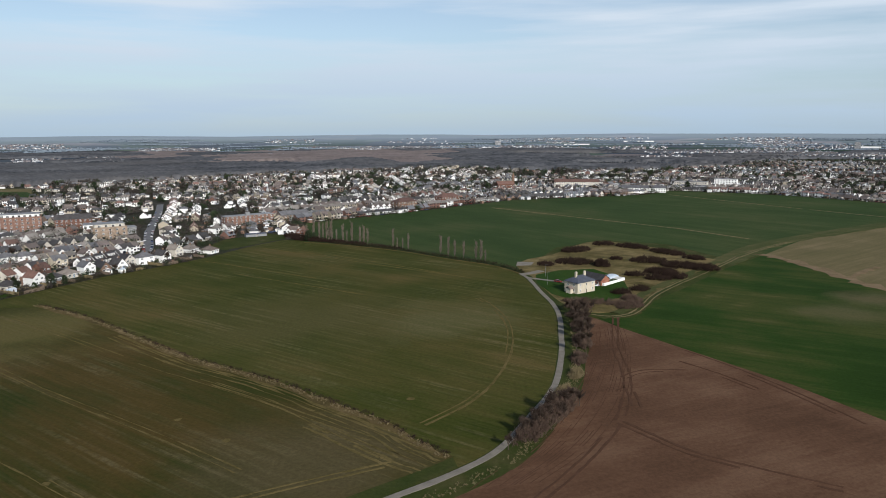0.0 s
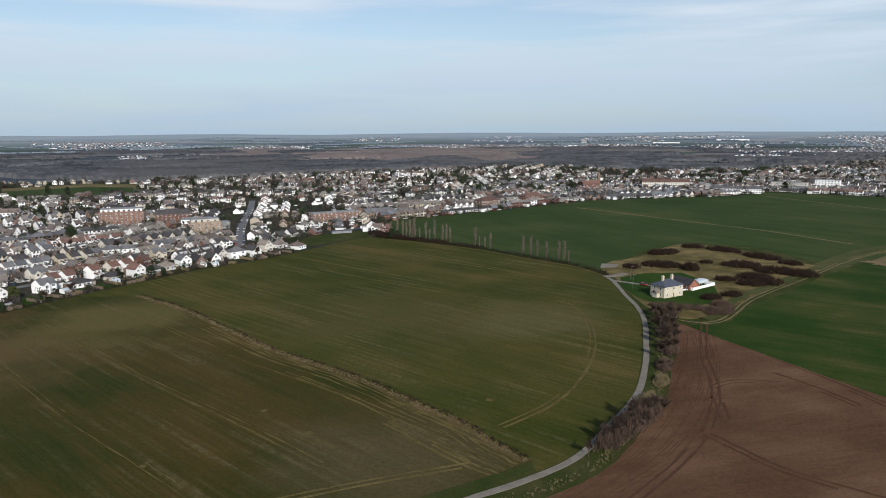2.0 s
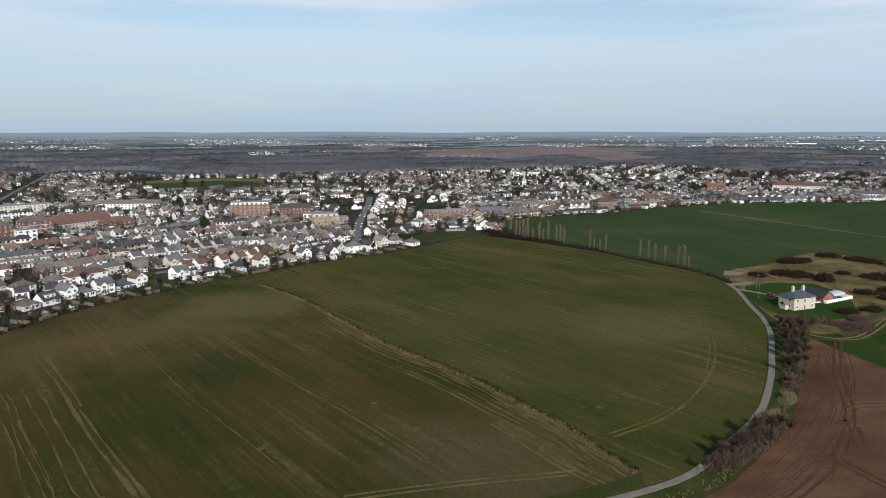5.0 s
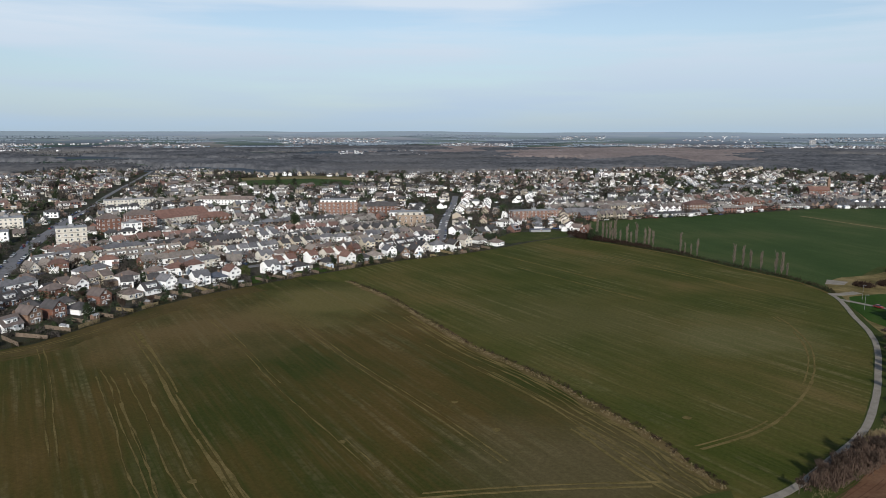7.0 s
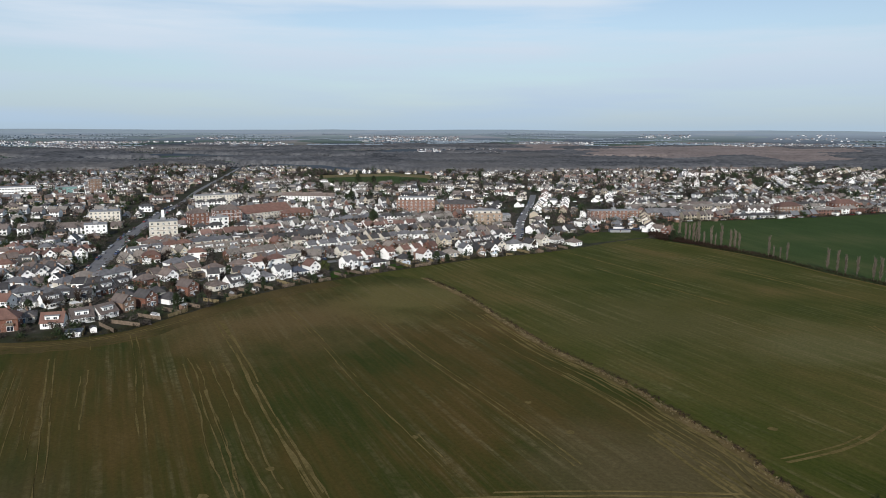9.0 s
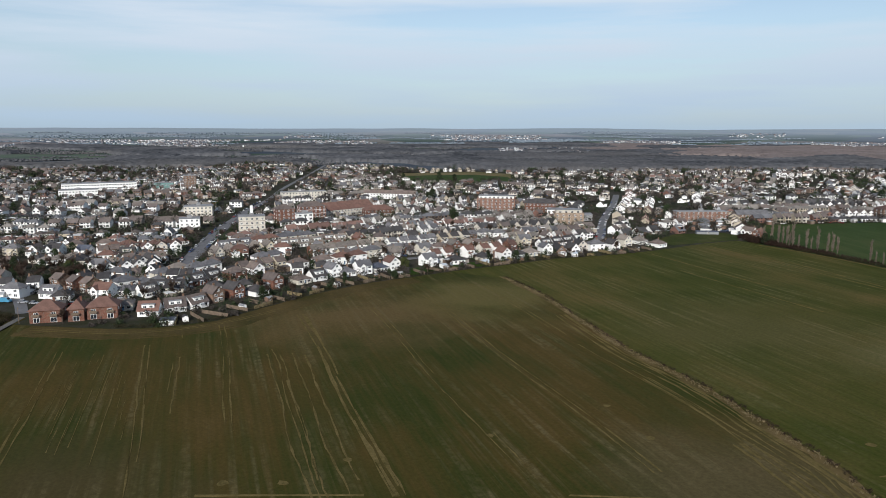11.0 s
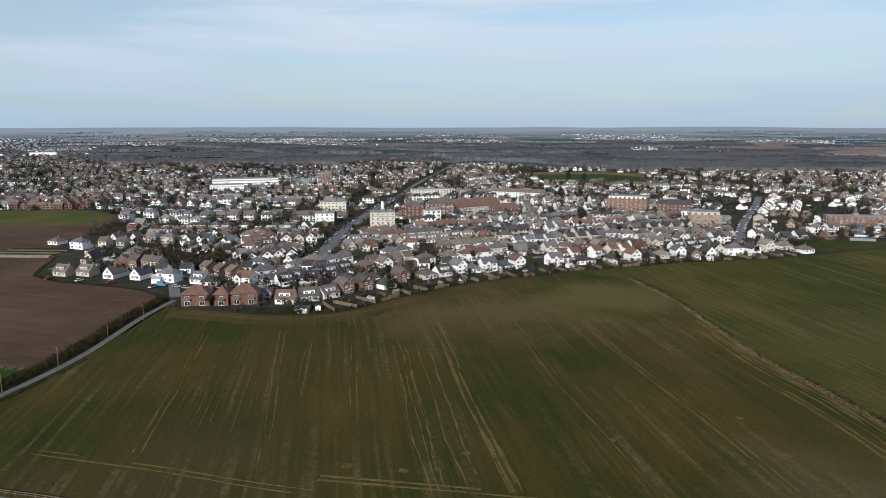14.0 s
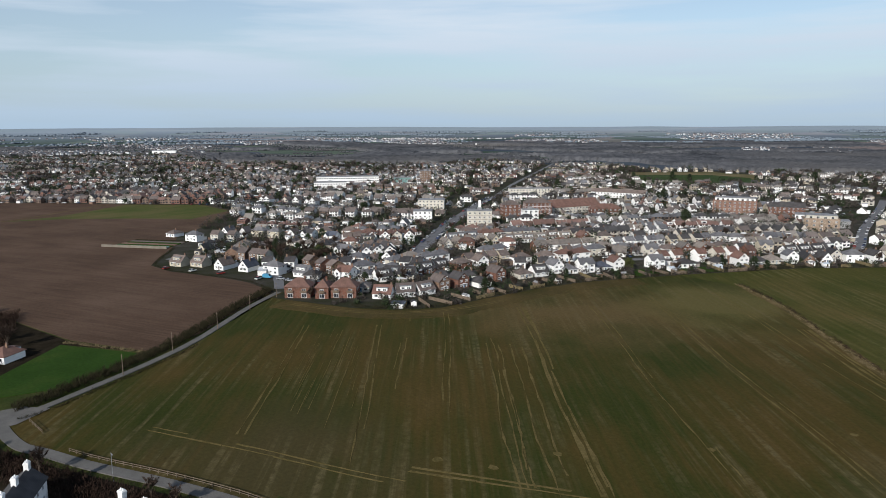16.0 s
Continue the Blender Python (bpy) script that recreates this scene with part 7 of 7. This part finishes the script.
def car(seed, paint, label, x, y, turn, van=False, size=1.0):
    """Body, cabin with glass, four wheels, lamps."""
    t = thing("van" if van else "car", label, "van" if van else "car", "parked vehicles", pose(x, y, 0.1, 0, 0, turn) @ Matrix.Scale(size, 4))
    s = Shape()
    if van:
        s.add([(-2.5, -0.95, 0.35), (2.4, -0.95, 0.35), (2.4, 0.95, 0.35), (-2.5, 0.95, 0.35), (-2.5, -0.9, 2.2), (1.2, -0.9, 2.2), (1.2, 0.9, 2.2), (-2.5, 0.9, 2.2), (2.4, -0.9, 1.1), (2.4, 0.9, 1.1), (1.7, -0.9, 1.3), (1.7, 0.9, 1.3)],
              [(4, 5, 6, 7), (0, 1, 8, 10, 5, 4), (3, 7, 6, 11, 9, 2), (0, 4, 7, 3), (1, 2, 9, 8), (8, 9, 11, 10), (10, 11, 6, 5)])
    else:
        s.add([(-2.1, -0.85, 0.3), (2.1, -0.85, 0.3), (2.1, 0.85, 0.3), (-2.1, 0.85, 0.3), (-2.1, -0.85, 0.85), (2.1, -0.8, 0.75), (2.1, 0.8, 0.75), (-2.1, 0.85, 0.85), (1.0, -0.85, 0.95), (1.0, 0.85, 0.95)],
              [(0, 1, 5, 8, 4), (3, 7, 9, 6, 2), (0, 4, 7, 3), (1, 2, 6, 5), (5, 6, 9, 8), (4, 8, 9, 7)])
    part("body", s, paint, t)
    if not van:
        c = Shape()
        c.add([(-1.9, -0.78, 0.88), (0.95, -0.78, 0.93), (0.95, 0.78, 0.93), (-1.9, 0.78, 0.88), (-1.4, -0.62, 1.42), (0.2, -0.62, 1.45), (0.2, 0.62, 1.45), (-1.4, 0.62, 1.42)], [(0, 1, 5, 4), (1, 2, 6, 5), (2, 3, 7, 6), (3, 0, 4, 7)])
        part("cabin_glass", c, M_GLASS, t)
        r = Shape()
        r.box(-1.4, 0.2, -0.62, 0.62, 1.42, 1.48)
        part("car_roof", r, paint, t)
    else:
        c = Shape()
        c.add([(1.69, -0.8, 1.32), (1.69, 0.8, 1.32), (1.22, 0.8, 2.12), (1.22, -0.8, 2.12)], [(0, 1, 2, 3)])
        c.v = [(a + 0.03, b, z + 0.03) for a, b, z in c.v]
        part("windscreen", c, M_GLASS, t)
    for wx in (-1.3, 1.35):
        for wy in (-0.8, 0.8):
            w = Shape()
            w.tube((wx, wy - 0.1, 0.32), (wx, wy + 0.1, 0.32), 0.32, 0.32, 10).tube((wx, wy + 0.1, 0.32), (wx, wy - 0.1, 0.32), 0.32, 0.32, 10)
            part("wheel", w, M_RUBBER, t)
    return t


car(1, M_PAINT_WHITE, "white hatchback parked by the farmhouse", 79.0, 361.5, 20)
car(2, M_PAINT_WHITE, "white hatchback parked behind the farmhouse", 66.5, 368, 60)
car(3, M_PAINT_RED, "red hatchback parked on the farm drive", 61.5, 372, -40)
car(4, M_PAINT_CYAN, "light blue van parked before a chalet", -347, 144, 30, van=True)
PARKED = car(5, M_PAINT, "car parked along the kerb", -212, 492, 108)
rng = random.Random(77)
for line, side in ((smooth(STREET_A), 2.5), (smooth(STREET_A), -2.5), (smooth(MAIN_ROAD)[2:30], 4.0), (smooth(MAIN_ROAD)[2:30], -4.0)):
    for x, y, h in along(offset(line, side), 7.0, 14):
        if math.hypot(x, y) < 780 and rng.random() < 0.5:
            copy_thing(PARKED, pose(x, y, 0.1, 0, 0, math.degrees(h) + rng.choice([0, 180]) + rng.uniform(-2, 2)))
for x, y, a in ((-388, 118, 110), (-372, 128, 100), (-404, 108, 120), (-333, 150, 30), (-326, 158, 60), (-339, 148, 40), (-318, 160, 70), (-347, 139, 120), (-420, 455, 30), (-417, 462, 30), (-400, 500, 20), (-396, 506, 20), (-392, 512, 20), (-300, 560, 100), (-296, 570, 100), (-305, 552, 100), (-520, 380, 140), (-525, 388, 140), (-530, 396, 140)):
    copy_thing(PARKED, pose(x, y, 0.1, 0, 0, a))


# ---- cottages by the road ----
def cottage(x, y, turn, label, length=15.0):
    t = thing("cottage", label, "house", "white cottages by the road", pose(x, y, 0, 0, 0, turn))
    s = Shape()
    gable_walls(s, length, 6.5, 4.8, 2.6, True)
    part("wall", s, M_RENDER, t)
    r = Shape()
    gable_roof(r, length, 6.5, 4.8, 2.6, True)
    part("roof", r, M_TILE_DARK, t)
    for px in (-length / 2 + 0.7, 0.0, length / 2 - 0.7):
        c = Shape()
        c.box(px - 0.7, px + 0.7, -0.5, 0.5, 5.8, 9.0).box(px - 0.8, px + 0.8, -0.6, 0.6, 8.6, 8.8)
        for k in (-0.35, 0.35):
            c.tube((px + k, 0, 9.0), (px + k, 0, 9.4), 0.13, 0.11)
        part("chimney", c, M_RENDER, t, "broad white chimney stack")
    for px in (-5, -2, 2, 5):
        for z in (0.8, 3.1):
            fitted("window", window_mesh(0.9, 1.1), t, px, -3.25, z, 0)
            fitted("window", window_mesh(0.9, 1.1), t, px, 3.25, z, 1)
    fitted("window", window_mesh(0.9, 1.1), t, length / 2, 1.2, 3.0, 3)
    fitted("door", door_mesh(M_TIMBER), t, 0, -3.25, 0, 0)
    b = Shape()
    b.box(length / 2, length / 2 + 3.4, -2.5, 1.5, -0.3, 2.6)
    e = part("lean_to", b, M_RENDER, t)
    q = Shape()
    q.slab([(length / 2, -2.7, 3.5), (length / 2 + 3.6, -2.7, 2.5), (length / 2 + 3.6, 1.7, 2.5), (length / 2, 1.7, 3.5)], 0.12)
    part("lean_to_roof", q, M_TILE_DARK, e)


cottage(-158.5, 12.0, -25, "white rendered cottage with broad chimneys and dark roof")
cottage(-133.7, 31.2, 24, "white cottage with a dark slate roof behind bare trees")
c = house("bungalow", M_RENDER, "white rendered", M_TILE_RED, "a red tiled", 99)
c.matrix_basis = pose(-277, 20, 0, 0, 0, 40)


# ---- small things along roads and gardens ----
def pole(x, y, h, label, name="utility_pole"):
    t = thing(name, label, "pole", "poles along the road", pose(x, y, 0))
    s = Shape()
    r = 0.14 if name == "utility_pole" else 0.07
    s.tube((0, 0, -0.3), (0, 0, h), r, r * 0.7, 7)
    part("post", s, M_TIMBER if name == "utility_pole" else M_METAL, t)
    if name == "utility_pole":
        b = Shape()
        b.box(-0.8, 0.8, -0.06, 0.06, h - 0.7, h - 0.55)
        part("crossarm", b, M_TIMBER, t)
    else:
        b = Shape()
        b.box(0, 1.0, -0.05, 0.05, h - 0.08, h).box(0.7, 1.3, -0.12, 0.12, h - 0.14, h - 0.02)
        part("lamp_head", b, M_METAL, t)
    return t


for x, y in ((-248, 66), (-265, 88), (-285, 109), (-301, 128), (-232, 46)):
    pole(x - 4, y + 3, 7.0, "grey wooden utility pole beside the road hedge")
for x, y in ((-163, 31), (55, 366), (57, 388)):
    pole(x, y, 7.0, "grey steel street lamp beside the road", "street_lamp")


def rail_fence(line, label, name="fence", step=2.6, h=1.1, mat=None, rails=(0.45, 0.95)):
    """Posts and rails, each its own piece."""
    t = thing(name, label, "fence")
    pts = along(line, step)
    s = Shape()
    s.box(-0.06, 0.06, -0.06, 0.06, -0.3, h)
    pm = s.mesh("post", [mat or M_TIMBER])
    for i, (x, y, hd) in enumerate(pts):
        p = new("post", pm)
        p.parent = t
        p.matrix_basis = pose(x, y, 0, 0, 0, math.degrees(hd))
    for (x0, y0, _), (x1, y1, _) in zip(pts, pts[1:]):
        n = math.hypot(x1 - x0, y1 - y0)
        r = Shape()
        for z in rails:
            r.box(0, n, -0.03, 0.03, z - 0.06, z + 0.06)
        q = part("rail", r, mat or M_TIMBER, t)
        q.matrix_basis = pose(x0, y0, 0, 0, 0, math.degrees(math.atan2(y1 - y0, x1 - x0)))
    return t


rail_fence(offset(smooth(ROAD_SW), 2.9)[20:], "weathered timber rail fence along the road")
rail_fence([(-212, 20), (-206, 21), (-200, 22)], "weathered timber gate rails at the field entrance")


def panel_fence(x, y, turn, n, mat, label):
    t = thing("garden_fence", label, "fence", "garden fences", pose(x, y, 0, 0, 0, turn))
    for i in range(n):
        s = Shape()
        s.box(i * 1.9, i * 1.9 + 1.8, -0.03, 0.03, 0, 1.6).box(i * 1.9 - 0.08, i * 1.9 + 0.06, -0.06, 0.06, -0.2, 1.75)
        part("panel", s, mat, t)


rng = random.Random(91)
for x, y, h in along(offset(smooth(TOWN_EDGE[3:14], 4), 1.2), 11.0, 4):
    side = math.degrees(h) + 90 + rng.uniform(-8, 8)
    panel_fence(x, y, side, rng.randint(5, 8), rng.choice([M_TIMBER, M_TIMBER, M_DRY]), "weathered timber panel fence between gardens")
for x, y, h in along(offset(smooth(TOWN_EDGE[3:14], 4), 1.4), 17.0, 7):
    if rng.random() < 0.6:
        panel_fence(x, y, math.degrees(h), rng.randint(3, 6), rng.choice([M_TIMBER, M_TIMBER, M_DRY]), "low timber panel fence facing the field")


def shed(x, y, turn, mat, roof, label, w=3.0, d=2.2):
    t = thing("shed", label, "shed", "garden sheds", pose(x, y, 0, 0, 0, turn))
    s = Shape()
    gable_walls(s, w, d, 1.9, 0.6, True)
    part("wall", s, mat, t)
    r = Shape()
    gable_roof(r, w, d, 1.9, 0.6, True, 0.15, 0.06)
    part("roof", r, roof, t)
    fitted("door", door_mesh(M_TIMBER), t, 0.3, -d / 2, 0, 0)


shed(-256, 167, 45, M_RENDER, M_SLATE, "white garden cabin with a blue-grey roof", 5.5, 6.0)
shed(-231, 329, 66, M_RENDER, M_POLY, "white garden marquee with a pale roof", 6.0, 4.5)
shed(-219, 352, 66, M_POLY, M_POLY, "white glazed conservatory shed by a lawn", 4.0, 3.0)
shed(-186, 404, 55, M_RENDER, M_POLY, "small white summer house with a pale roof", 3.2, 2.8)
for i, (x, y, h) in enumerate(along(offset(smooth(TOWN_EDGE[3:14], 4), 6.0), 14.0, 9)):
    if i % 3 != 1:
        shed(x + rng.uniform(-2, 2), y + rng.uniform(-2, 2), math.degrees(h) + rng.choice([0, 90]), rng.choice([M_TIMBER, M_TIMBER, M_RENDER, M_BROWNBRICK]), rng.choice([M_LEADROOF, M_TILE_DARK]), "small garden shed behind a fence")

shed(-146, 548, 30, M_METAL, M_SLATE, "long low shed with a faded blue roof", 16.0, 6.0)
LAWNS = [(-238, 317), (-229, 333), (-223, 345), (-239, 305)]
for x, y in LAWNS:
    c, sn = math.cos(radians(68)), math.sin(radians(68))
    q = [(x + c * a - sn * b, y + sn * a + c * b) for a, b in ((-5, -7), (5, -7), (5, 6), (-5, 6))]
    solo("garden_lawn", sheet(q, 0.05, 0.3), M_LAWN, "bright green back garden lawn", "lawn", "garden lawns", kind="structure")


def nursery():
    """Beds of a plant nursery behind a pale wall at the brown field's edge."""
    t = thing("nursery", "plant nursery beds of green and brown rows behind a pale wall", "nursery", m=pose(-498.5, 124, 0, 0, 0, 42))
    s = Shape()
    s.box(-26, 22, -16.2, -15.8, -0.2, 1.6)
    part("wall", s, M_CONCRETE, t, "long low pale concrete wall")
    for i in range(6):
        s = Shape()
        s.box(-20, 20, -13 + i * 4.6, -9.6 + i * 4.6, -0.1, 0.5)
        part("bed", s, (M_TEAL, M_LAWN, M_TILE_RED, M_LAWN, M_TILE_BROWN, M_HEDGE)[i], t)


nursery()
